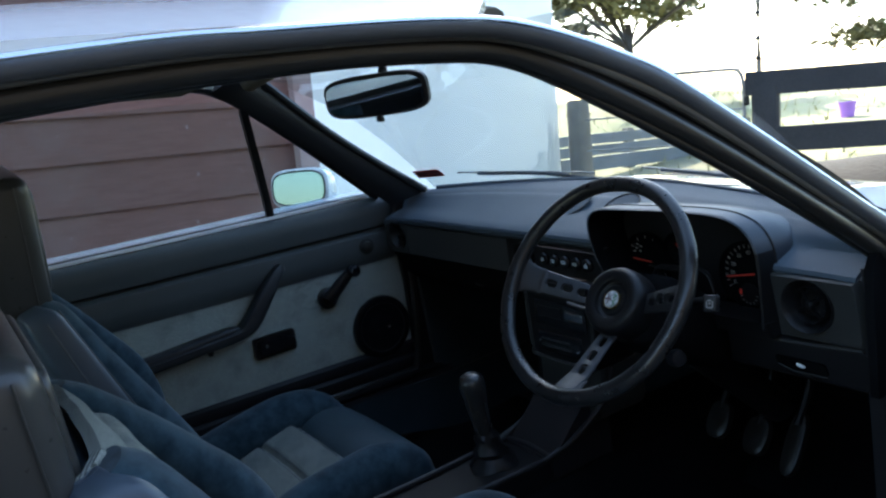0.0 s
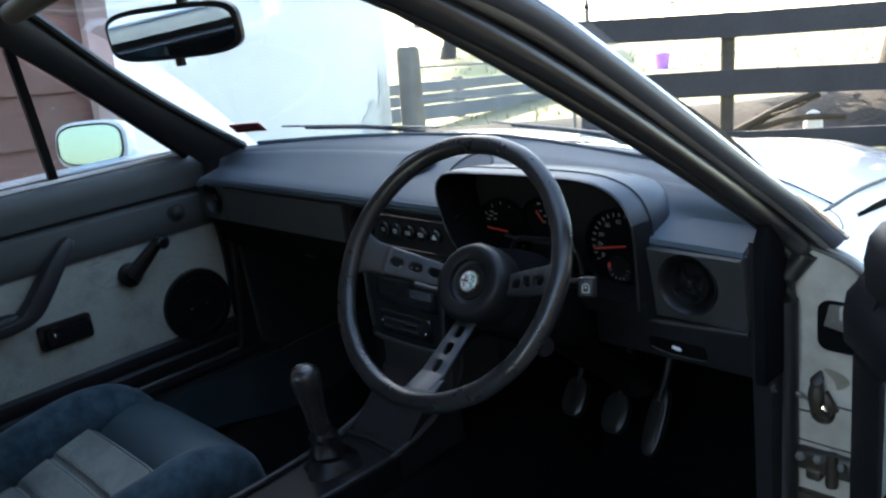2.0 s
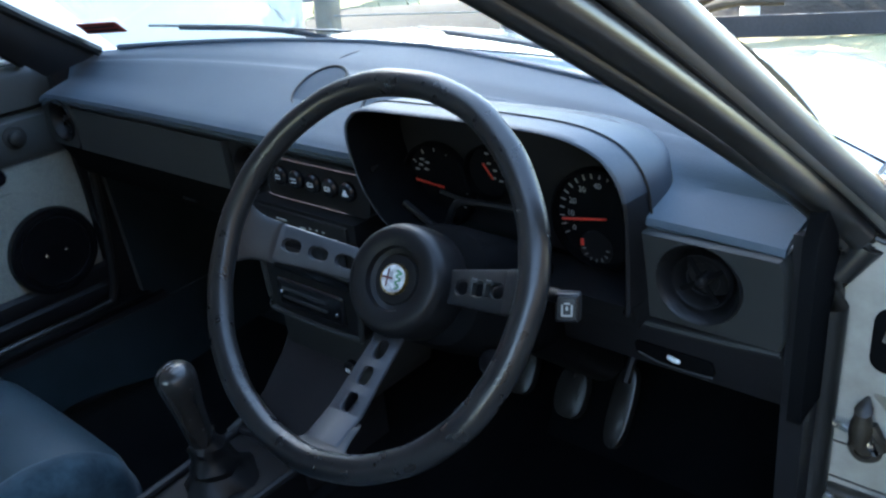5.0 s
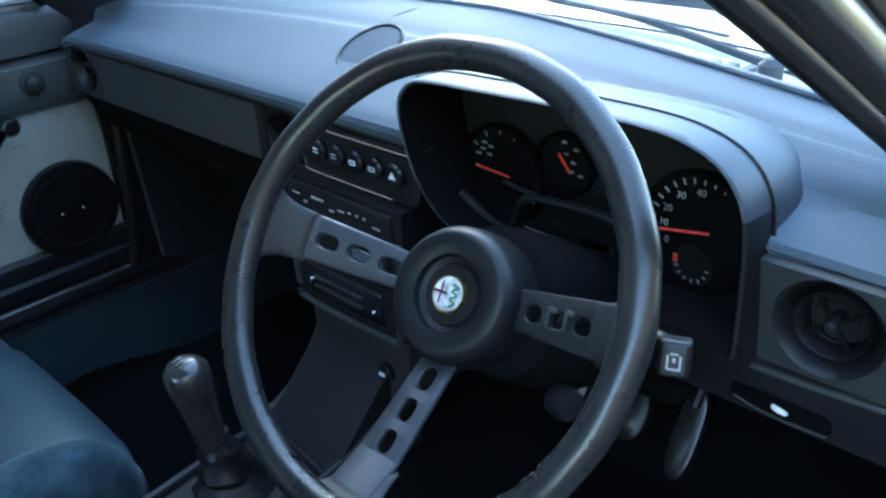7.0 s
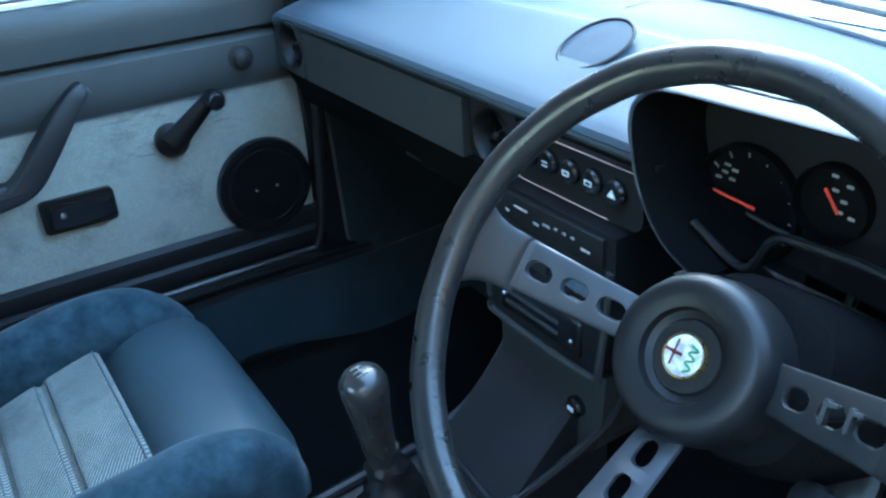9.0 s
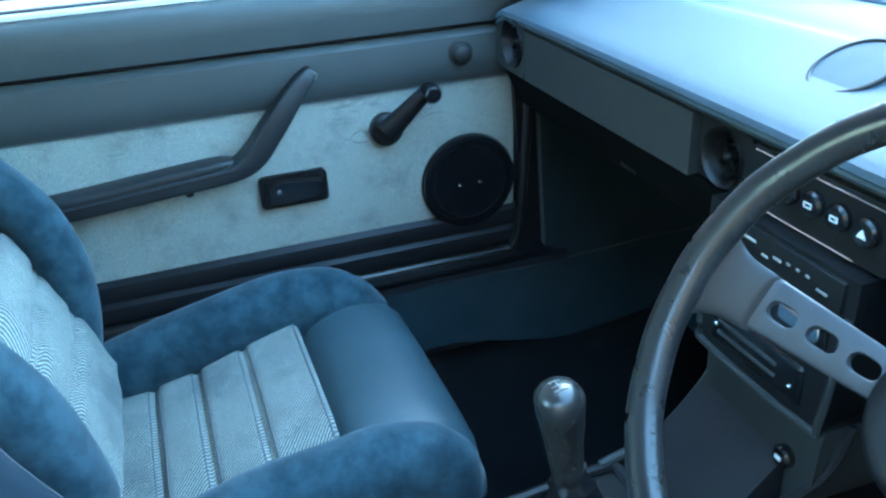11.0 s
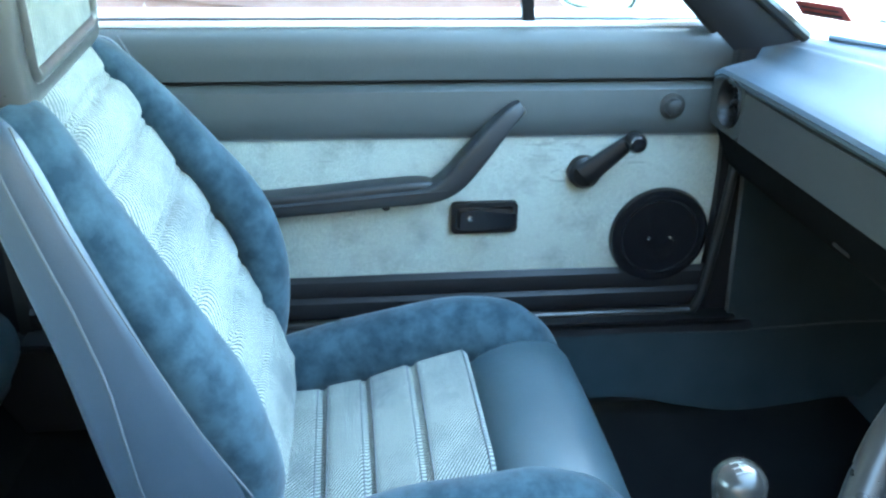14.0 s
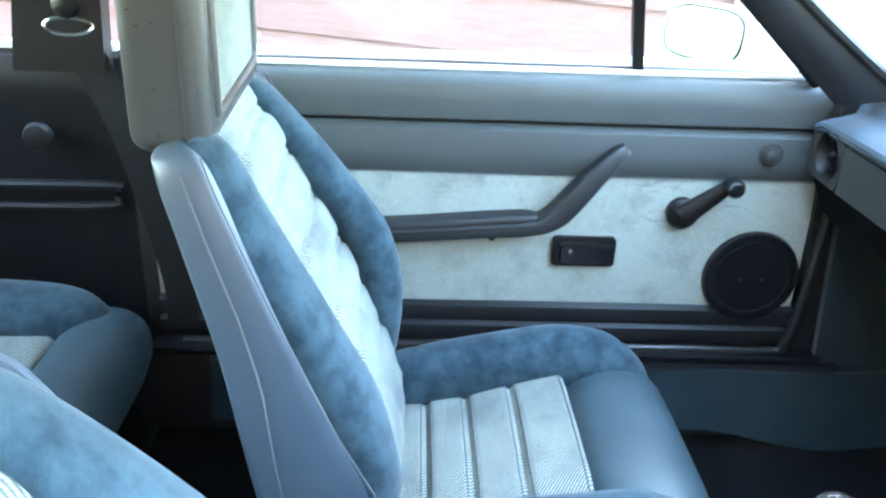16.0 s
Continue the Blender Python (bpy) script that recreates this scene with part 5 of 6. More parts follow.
part("cup", prism(rounded(-0.174, -0.083, 0.512, 0.55, 0.006), "x", -0.6465, -0.6455, 0.0), GLOSS, rel)
part("paddle", prism([(-0.168, 0.515), (-0.168, 0.545), (-0.145, 0.549), (-0.08, 0.54), (-0.08, 0.52), (-0.145, 0.513)], "x", -0.646, -0.636, 0.003), GLOSS, rel)
part("screw", lathe([(0.0045, 0.0), (0.0045, -0.003), (0.001, -0.004)], (-0.638, -0.152, 0.535), (-1, 0, 0), 10), CHROME, rel, "pale screw head")
part("lock_button", lathe([(0.02, 0.003), (0.02, -0.002), (0.014, -0.004), (0.012, -0.012), (0.008, -0.015), (0.001, -0.0155)], (-0.645, 0.154, 0.708), (-1, 0, 0), 24), FASCIA, door, "round dark grey lock button")
ARMVINYL = surface("armrest_vinyl", (0.008, 0.0092, 0.0108), (0.014, 0.0156, 0.0182), 0.48, grain=300, bump=0.08, wear=10, spec=0.45)
ARM = smooth_path([(-0.6, 0.555, 0.0115, -0.631, 0.025), (-0.43, 0.567, 0.0115, -0.631, 0.025), (-0.3, 0.5775, 0.0118, -0.631, 0.025), (-0.22, 0.5845, 0.0125, -0.631, 0.025), (-0.184, 0.602, 0.0165, -0.63, 0.0245), (-0.155, 0.637, 0.0175, -0.628, 0.022), (-0.126, 0.672, 0.0155, -0.628, 0.018), (-0.104, 0.696, 0.0135, -0.631, 0.015), (-0.09, 0.7085, 0.0115, -0.634, 0.013), (-0.081, 0.7145, 0.008, -0.638, 0.01)], 4)
rings = []
for i, (y, z, h, x, d) in enumerate(ARM):
    q0, q1 = ARM[max(i - 1, 0)], ARM[min(i + 1, len(ARM) - 1)]
    ty, tz = q1[0] - q0[0], q1[1] - q0[1]
    n_ = math.hypot(ty, tz)
    rings.append(oval((x, y, z), (d, 0, 0), (0, -tz / n_ * h, ty / n_ * h), 24, 5.5))
arm = part("armrest", loft(rings), ARMVINYL, door, "dark vinyl armrest sweeping up into a pull handle")
part("armrest_seam", tube([(-0.606, -0.595, 0.563), (-0.606, -0.432, 0.574), (-0.606, -0.295, 0.585), (-0.606, -0.19, 0.594)], 0.0014, 6, 4), BLACK, arm)
pad_line = smooth_path([(-0.6, 0.569, 0.0095, 0.021), (-0.43, 0.5795, 0.0098, 0.022), (-0.295, 0.5915, 0.0098, 0.021), (-0.235, 0.5965, 0.009, 0.019), (-0.214, 0.598, 0.005, 0.012)], 4)
part("armrest_pad", loft([oval((-0.632, y, z), (w, 0, 0), (0, 0, h), 20, 4.0) for y, z, h, w in pad_line]), ARMVINYL, arm, "padded top of the armrest")
# bright stud put in as the highlight on the tip of the handle
part("arm_glint", lathe([(0.006, 0.0), (0.0065, -0.01), (0.004, -0.014), (0.001, -0.015)], (-0.642, -0.0825, 0.7075), (-1, -0.2, 0), 14), STEEL, arm, "small steel stud standing in for the glint at the handle end")
part("trim_plug", lathe([(0.007, 0.0), (0.007, -0.004), (0.001, -0.006)], (-0.653, -0.283, 0.553), (-1, 0, 0), 10), KICK, door, "small dark plug")

# door mirror
# dark blue base colour stands in for dim foliage reflected in the glass
DARKMIRROR, _bt, _bp = graph("darkened_mirror_glass")
_bp.inputs["Base Color"].default_value, _bp.inputs["Metallic"].default_value, _bp.inputs["Roughness"].default_value = (0.1, 0.155, 0.185, 1), 1.0, 0.03
MD, MN = V((0.827, 0.562, 0)).normalized(), V((0.56, -0.825, 0.14)).normalized()
MZ = MD.cross(-MN).normalized() if MD.cross(-MN).z > 0 else MD.cross(MN).normalized()
mc = V((-0.81, 0.075, 0.868))
shell = loft([oval(mc - MN * d, MD * a, MZ * b, 28, 3.5) for d, a, b in ((-0.008, 0.083, 0.047), (-0.004, 0.088, 0.052), (0.02, 0.088, 0.052), (0.045, 0.08, 0.046), (0.06, 0.06, 0.035), (0.066, 0.03, 0.018))])
head = part("mirror_head", shell, PAINT, door, "white door mirror")
part("mirror_glass", loft([oval(mc + MN * d, MD * 0.077, MZ * 0.041, 28, 3.5) for d in (0.006, 0.0105)]), DARKMIRROR, head, "mirror glass, darkened blue to paint in a dim reflection")
part("glass_rim", tube([p_ + MN * 0.009 for p_ in oval(mc, MD * 0.0795, MZ * 0.0435, 36, 3.5)], 0.0022, 8, 0, closed=True, up=tuple(MN)), RUBBER, head, "black rubber rim round the mirror glass")
part("mirror_foot", tube([mc + V((0.03, 0.05, -0.04)), V((-0.74, 0.13, 0.835))], 0.016, 10, 0), PAINT, head)

# ---- driver's door, swung open ----
odoor = thing("driver_door", (0.74, 0.32, 0.3), "driver's door swung wide open, dark vinyl and cloth trim", "door")
DO = Matrix.Translation((0.727, 0.266, 0)) @ Matrix.Rotation(radians(-48), 4, "Z")


def slab(name, x0, x1, y0, y1, z0, z1, material, label="", bev=0.008):
    return part(name, box(x0, x1, y0, y1, z0, z1, bev, 3, DO), material, odoor, label)


def rounded_bar(name, outline, x0, x1, material, label="", bev=0.006):
    """A bar along the open door; outline holds (across, height)."""
    bm = prism(outline, "x", x0, x1, bev, 3)
    bmesh.ops.transform(bm, matrix=DO, verts=bm.verts)
    return part(name, bm, material, odoor, label)


slab("outer_skin", -0.03, 1.02, 0.1, 0.125, 0.22, 0.80, PAINT, "white painted outer skin")
slab("edge", 0.0, 0.03, 0.01, 0.1, 0.22, 0.70, KICK, "black rubber-lined front edge", 0.01)
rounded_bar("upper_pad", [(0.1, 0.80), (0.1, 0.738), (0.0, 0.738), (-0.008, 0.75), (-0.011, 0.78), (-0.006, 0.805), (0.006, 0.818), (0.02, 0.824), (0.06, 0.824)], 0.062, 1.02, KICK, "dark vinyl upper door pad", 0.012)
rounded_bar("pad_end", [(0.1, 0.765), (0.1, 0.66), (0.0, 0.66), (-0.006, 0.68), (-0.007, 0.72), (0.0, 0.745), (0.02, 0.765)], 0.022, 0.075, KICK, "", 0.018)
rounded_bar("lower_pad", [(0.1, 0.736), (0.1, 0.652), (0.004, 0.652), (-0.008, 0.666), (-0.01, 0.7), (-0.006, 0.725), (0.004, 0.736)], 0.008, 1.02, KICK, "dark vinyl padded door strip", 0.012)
slab("window_channel", 0.075, 1.02, 0.03, 0.07, 0.822, 0.831, PAINT, "bright sill below the window", 0.003)
slab("cloth_panel", 0.085, 1.02, 0.004, 0.06, 0.43, 0.652, DOORCLOTH, "pale grey twill door panel", 0.004)
slab("panel_edge", 0.008, 0.088, 0.0, 0.06, 0.36, 0.654, KICK, "black vinyl border of the door panel", 0.008)
slab("kick_strip", 0.008, 1.02, -0.006, 0.06, 0.355, 0.43, KICK, "", 0.008)
frame_bm = tube([(0.09, 0.05, 0.82), (0.2, 0.07, 0.93), (0.42, 0.13, 1.1), (0.55, 0.14, 1.135), (1.0, 0.14, 1.14)], 0.014, 10, 5)
bmesh.ops.transform(frame_bm, matrix=DO, verts=frame_bm.verts)
part("window_frame", frame_bm, BLACK, odoor, "black front edge of the window frame")
sp2 = lathe([(0.083, 0.012), (0.083, -0.003), (0.08, -0.0085), (0.072, -0.0105), (0.001, -0.0095)], (0.185, 0.0, 0.49), (0, 1, 0), 36)
bmesh.ops.transform(sp2, matrix=DO, verts=sp2.verts)
part("speaker_grille", sp2, GLOSS, odoor, "round black loudspeaker cover")


# ---- seats ----
def front_seat(cx, label, recline=0.0, drop=0.0):
    seat = thing("front_seat", (cx, -0.28, 0.185), label, "car seat", "front seats")
    part("rail", box(cx - 0.19, cx - 0.16, -0.5, -0.08, 0.186, 0.225, 0.003), KICK, seat)
    part("rail", box(cx + 0.16, cx + 0.19, -0.5, -0.08, 0.186, 0.225, 0.003), KICK, seat)
    part("cushion_shell", loft([oval((cx, y, z), (w, 0, 0), (0, 0, h), 28, 4.5) for y, z, w, h in ((-0.55, 0.26, 0.19, 0.03), (-0.52, 0.255, 0.21, 0.04), (-0.4, 0.255, 0.216, 0.045), (-0.3, 0.262, 0.218, 0.052), (-0.2, 0.275, 0.217, 0.062), (-0.1, 0.285, 0.215, 0.07), (-0.045, 0.285, 0.2, 0.055), (-0.025, 0.285, 0.17, 0.04))]), SEATVINYL, seat, "blue-grey vinyl seat base")
    seams = (-0.45, -0.387, -0.324, -0.2545)

    def cushion(u, v):
        y = lerp(-0.53, -0.172, v)
        x = lerp(-1, 1, u) * lerp(0.156, 0.142, v)
        z = float(np.interp(y, (-0.53, -0.455, -0.396, -0.328, -0.255, -0.175), (0.315, 0.319, 0.322, 0.338, 0.361, 0.382))) + 0.004 * math.cos(x / 0.15 * 1.4) - 0.006 * (abs(x) / 0.15) ** 6
        for s_ in seams:
            z -= 0.0075 * math.exp(-(((y - s_) / 0.006) ** 2))
        z -= 0.006 * math.exp(-(((y + 0.172) / 0.005) ** 2))
        z += 0.005 * noise.noise((x * 15, y * 13, 1.0))
        return V((cx + x, y, z))

    insert = part("cushion_insert", sheet(cushion, 16, 90, 0.03), CLOTH, seat, "pale twill cushion centre with cross seams")
    for s_ in seams:
        for d in (-0.0075, 0.0075):
            part("seam", tube([cushion(i / 10, (s_ + d + 0.53) / 0.358) + V((0, 0, 0.0006)) for i in range(11)], 0.0011, 5, 0), STITCH, insert, "line of stitching")
    part("seam", tube([cushion(i / 10, (-0.179 + 0.53) / 0.358) + V((0, 0, 0.0008)) for i in range(11)], 0.0014, 5, 0), STITCH, insert)
    part("front_roll", loft([oval((cx + x, -0.09 + 0.01 * k, 0.314 - 0.01 * k), (0, 0.088 * (1 - 0.3 * k), 0), (0, 0, 0.072 * (1 - 0.3 * k)), 24, 2.3) for x, k in ((-0.19, 0.9), (-0.175, 0.35), (-0.15, 0.08), (-0.08, 0.0), (0, -0.02), (0.08, 0.0), (0.15, 0.08), (0.175, 0.35), (0.19, 0.9))]), SEATVINYL, seat, "blue-grey vinyl front roll, creased at the ends")
    for side in (-1, 1):
        sag = 0.024 if side > 0 else 0.0
        pts = smooth_path([(y, z - sag * k, a, b) for y, z, a, b, k in ((-0.54, 0.297, 0.036, 0.045, 1), (-0.46, 0.325, 0.042, 0.05, 1), (-0.36, 0.349, 0.045, 0.052, 1), (-0.26, 0.37, 0.046, 0.054, 1), (-0.16, 0.38, 0.046, 0.056, 1), (-0.1, 0.37, 0.044, 0.056, 0.7), (-0.055, 0.345, 0.04, 0.054, 0.4), (-0.025, 0.316, 0.032, 0.046, 0), (-0.012, 0.3, 0.018, 0.026, 0))], 4)
        rings = [oval((cx + side * (0.187 + 0.002 * math.sin(i)), y, z), (side * a, 0, 0.1 * a), (0, 0, b), 22, 2.2) for i, (y, z, a, b) in enumerate(pts)]
        part("cushion_bolster", loft(rings), VELOUR, seat, "crushed blue velour side bolster")

    def axis(s_, off):
        return -0.475 - 0.18 * s_ + 0.939 * off, 0.36 + 0.49 * s_ + 0.345 * off

    pivot = Matrix.Translation((cx, -0.475, 0.36)) @ Matrix.Rotation(radians(recline), 4, "X") @ Matrix.Translation((-cx, 0.475, -0.36))

    def bring(s_, x, off):
        y, z = axis(s_, off)
        return pivot @ V((cx + x, y, z))

    def ring_at(s_, half, back, front, power):
        mid, dep = (back + front) / 2, (front - back) / 2
        ring = oval(bring(s_, 0, mid), (half, 0, 0), (0, 0.939 * dep, 0.345 * dep), 36, power)
        forward, centre = pivot.to_3x3() @ V((0, 0.939, 0.345)), bring(s_, 0, mid)
        return [p - forward * 0.03 * min(1.0, max(0.0, (0.93 - abs(p.x - cx) / half) / 0.08)) if (p - centre).dot(forward) > 0 else p for p in ring]

    shell = smooth_path([(-0.06, 0.185, -0.09, 0.01), (0.0, 0.2, -0.104, 0.045), (0.12, 0.215, -0.104, 0.056), (0.3, 0.221, -0.085, 0.044), (0.53, 0.221, -0.06, 0.037), (0.75, 0.214, -0.046, 0.031), (0.9, 0.204, -0.04, 0.027), (0.95, 0.197, -0.037, 0.02), (0.975, 0.184, -0.036, 0.007), (0.985, 0.16, -0.028, 0.0)], 4)
    part("backrest_shell", loft([ring_at(s_, h, b, f, 7.0) for s_, h, b, f in shell]), SIDEVINYL, seat, "smooth grey vinyl seat back and sides")
    channels = (0.18, 0.32, 0.463, 0.607, 0.752, 0.885)

    def back_at(u, v):
        s_ = lerp(0.0, 0.985, v)
        w = lerp(0.168, 0.155, v)
        x = lerp(-w, w, u)
        off = float(np.interp(s_, (0, 0.2, 0.385, 0.54, 0.72, 0.86, 0.95, 1.02), (0.058, 0.06, 0.057, 0.049, 0.036, 0.028, 0.017, 0.006)))
        off -= 0.005 * (abs(x) / w) ** 2 + 0.03 * max(0.0, (abs(x) / w - 0.8) / 0.2) ** 2
        for c_ in channels:
            d_ = s_ - c_ + 0.02 * (x / w) + 0.012 * noise.noise((x * 14, c_ * 9, 2.0))
            off -= (1 - (abs(x) / w) ** 6) * (0.007 * math.exp(-((d_ / 0.024) ** 2)) + 0.0045 * math.exp(-(((abs(d_) - 0.011) / 0.0045) ** 2)))
        off += 0.005 * noise.noise((x * 13, s_ * 9, 5.0))
        return bring(s_, x, off)

    part("backrest_insert", sheet(back_at, 24, 170, 0.012, (0, -0.9, -0.3)), CLOTH, seat, "pale twill backrest centre with soft cross channels")
    for side in (-1, 1):
        front = (0.04, 0.068, 0.08, 0.084, 0.074, 0.059, 0.046, 0.034, 0.018) if side > 0 else (0.01, 0.05, 0.085, 0.105, 0.107, 0.083, 0.06, 0.032, 0.014)
        widths = ((-0.03, 0.166, 0.031, 0.026), (0.06, 0.17, 0.036, 0.031), (0.19, 0.171, 0.04, 0.034), (0.32, 0.171, 0.042, 0.036), (0.47, 0.171, 0.042, 0.036), (0.64, 0.166, 0.041, 0.033), (0.78, 0.16, 0.041, 0.03), (0.92, 0.153, 0.037, 0.023), (0.975, 0.146, 0.025, 0.014))
        pts = smooth_path([(s_, x, f_ - b_, a_, b_) for (s_, x, a_, b_), f_ in zip(widths, front)], 4)
        rings = [oval(bring(s_, side * x, o), (side * a, -0.25 * a * 0.939, -0.25 * a * 0.345), (side * 0.25 * b, 0.939 * b, 0.345 * b), 22, 2.2) for s_, x, o, a, b in pts]
        part("backrest_bolster", loft(rings), VELOUR, seat, "crushed blue velour backrest bolster")
        if cx > 0:
            continue
        pipe = []
        for i in range(16):
            s_ = lerp(0.02, 0.93, i / 15)
            half, b = float(np.interp(s_, [q[0] for q in shell], [q[1] for q in shell])), float(np.interp(s_, (0.0, 0.255, 0.47, 0.625, 0.94), (-0.075, -0.046, -0.017, -0.009, -0.005)))
            pipe.append(bring(s_, side * (half + 0.0005), b))
        part("piping", tube(pipe, 0.0015, 6, 0), STITCH, seat, "stitched seam down the side of the backrest")
        seam = []
        for i in range(16):
            s_ = lerp(0.06, 0.95, i / 15)
            half = float(np.interp(s_, [q[0] for q in shell], [q[1] for q in shell]))
            seam.append(bring(s_, side * (half + 0.001), float(np.interp(s_, (0.0, 0.12, 0.3, 0.53, 0.75, 0.925), (0.04, 0.047, 0.037, 0.031, 0.025, 0.021)))))
        part("piping", tube(seam, 0.0012, 6, 0), STITCH, seat)
    lean = pivot @ Matrix.Translation((cx + 0.012, -0.671 - 0.55 * drop, 0.83 - drop)) @ Matrix.Rotation(radians(4), 4, "Y") @ Matrix.Rotation(radians(-1), 4, "X")
    frame_ = box(-0.148, 0.148, -0.04, 0.046, 0.0, 0.225, 0.026 if cx < 0 else 0.038, 6, lean)
    head = part("headrest", frame_, HEADVINYL, seat, "boxy grey leathercloth headrest")
    part("headrest_insert", box(-0.104, 0.104, 0.04, 0.0468, 0.04, 0.188, 0.004, 2, lean), CLOTH, head, "pale twill headrest centre")
    part("headrest_border", tube([lean @ V((x, 0.0445, z)) for x, z in rounded(-0.11, 0.11, 0.034, 0.194, 0.014)], 0.0075, 10, 0, closed=True, up=(0, 1, 0)), HEADVINYL, head, "padded leathercloth border round the headrest centre")
    for side in (-1, 1):
        part("seam", tube([lean @ V((side * 0.149, 0.022, 0.015)), lean @ V((side * 0.149, 0.022, 0.21))], 0.0012, 6, 0), HEADVINYL, head)
    welt = [lean @ V((x, y, 0.009)) for x, y in rounded(-0.141, 0.141, -0.034, 0.04, 0.02)]
    part("piping", tube(welt, 0.0022, 6, 0, closed=True), HEADVINYL, head, "welt round the foot of the headrest")
    return seat


seat = front_seat(-0.365, "front seat with crushed blue velour bolsters and pale twill centres")
other = front_seat(0.36, "driver's seat with crushed blue velour bolsters, beside the open door", 5.5, 0.088)


def back_bench(cx):
    r = thing("back_bench", (cx, -1.1, 0.27), "shallow back seat in blue velour and vinyl", "car seat", "rear benches")
    part("cushion_shell", box(cx - 0.27, cx + 0.27, -1.42, -0.87, 0.271, 0.4, 0.03, 3), SEATVINYL, r)
    part("front_roll", loft([oval((cx + x, -0.895 - 0.01 * k, 0.385 - 0.012 * k), (0, 0.07 * (1 - 0.3 * k), 0), (0, 0, 0.07 * (1 - 0.3 * k)), 22, 2.3) for x, k in ((-0.24, 0.9), (-0.22, 0.3), (-0.15, 0), (0.15, 0), (0.22, 0.3), (0.24, 0.9))]), SEATVINYL, r, "blue-grey vinyl front roll")
    for side in (-1, 1):
        pts = smooth_path([(-1.42, 0.43, 0.04, 0.05), (-1.25, 0.44, 0.06, 0.055), (-1.05, 0.44, 0.062, 0.056), (-0.94, 0.43, 0.055, 0.055), (-0.89, 0.41, 0.035, 0.04), (-0.875, 0.4, 0.015, 0.02)], 4)
        part("cushion_bolster", loft([oval((cx + side * 0.19, y, z), (a, 0, 0), (0, 0, b), 20, 2.2) for y, z, a, b in pts]), VELOUR, r, "crushed blue velour bolster")
    part("cushion_insert", box(cx - 0.15, cx + 0.15, -1.4, -0.95, 0.39, 0.44, 0.02, 3), CLOTH, r, "pale twill centre")
    part("backrest", loft([oval((cx, y, z), (0.26, 0, 0), (0, 0.06, 0.02), 28, 4.0) for y, z in ((-1.36, 0.4), (-1.38, 0.5), (-1.42, 0.65), (-1.45, 0.77), (-1.455, 0.79))]), VELOUR, r, "blue velour rear backrest")
    return r


rear = back_bench(-0.36)
copy_thing(rear, rear.matrix_world @ Matrix.Translation((0.72, 0, 0)))

# ---- seat belt on the passenger side ----
beltw = thing("seat_belt", (-0.61, -0.92, 0.88), "black seat belt hanging from a chrome anchor on the pillar", "seat belt")


def webbing(points, half, across):
    pts = [V(p) for p in smooth_path(points, 5)]
    c = V(across).normalized() * half
    return loft([[p - c, p + c, p + c + V((0.0015, 0, 0)), p - c + V((0.0015, 0, 0))] for p in pts])


part("strap", webbing([(-0.592, -0.903, 0.882), (-0.59, -0.882, 0.84), (-0.588, -0.86, 0.79), (-0.588, -0.828, 0.7), (-0.6, -0.79, 0.5), (-0.61, -0.79, 0.4)], 0.026, (0, 1, 0.3)), BELT, beltw)
part("anchor_ring", tube([(-0.588, -0.903 + 0.034 * math.cos(a), 0.885 + 0.012 * math.sin(a)) for a in [2 * math.pi * i / 24 for i in range(24)]], 0.004, 8, 0, closed=True, up=(1, 0, 0)), CHROME, beltw, "bright metal belt guide")
part("anchor_cap", lathe([(0.02, 0.0), (0.02, -0.012), (0.012, -0.018), (0.001, -0.019)], (-0.596, -0.903, 0.915), (-1, 0, 0), 20), BLACK, beltw)

# ---- interior mirror ----
rv = thing("rear_view_mirror", (0.0, -0.07, 1.165), "black interior mirror on a short stalk", "mirror")
RN = V((0.5, -0.865, -0.112)).normalized()
RD = V((0.865, 0.5, 0.0)).normalized()
RU = RD.cross(RN).normalized()
if RU.z < 0:
    RU = -RU
rc = V((0.0, -0.1, 1.085))
part("housing", loft([oval(rc - RN * d, RD * a, RU * b, 36, 4.0) for d, a, b in ((-0.006, 0.096, 0.031), (-0.003, 0.1, 0.035), (0.006, 0.1, 0.035), (0.018, 0.085, 0.028), (0.026, 0.05, 0.018))]), BLACK, rv)
part("mirror_glass", loft([oval(rc + RN * d, RD * 0.0935, RU * 0.0285, 36, 4.0) for d in (0.004, 0.0075)]), MIRROR, rv, "mirror glass")
part("stalk", tube([rc - RN * 0.02, rc - RN * 0.035 + V((0, 0, 0.035)), V((0.0, -0.075, 1.172))], 0.008, 10, 4), BLACK, rv)
part("anti_dazzle_tab", box(-0.008, 0.008, -0.004, 0.004, -0.012, 0.0, 0.002, 2, Matrix.Translation(rc - RU * 0.033)), BLACK, rv)


# ---- outside ----
def ground_height(x, y):
    g = 0.0787 * min(max(y, -6), 2)
    g += 0.02 * min(max(y - 2, 0), 2.5)
    g += 0.085 * min(max(y - 4.5, 0), 8)
    return g


def ground_at(u, v):
    def far(t, span):
        s_ = 2 * t - 1
        return math.copysign(abs(s_) ** 3 * span + abs(s_) * 14, s_)

    x, y = far(u, 180), far(v, 180)
    d = math.hypot(x, y)
    return V((x, y, ground_height(x, y) + 0.05 * noise.noise((x * 0.35, y * 0.35, 0)) * min(1, max(0, (d - 3) / 4))))


GRASS = surface("dry_grass", (0.36, 0.31, 0.19), (0.27, 0.29, 0.13), 0.95, wear=0.5, grain=30, bump=0.8, depth=0.03, sharp=0.3)
ground = single("ground", sheet(ground_at, 90, 90), GRASS, (0, 0, 0), "dry grass and earth sloping up from the car", "ground", "", "structure", lean=False)


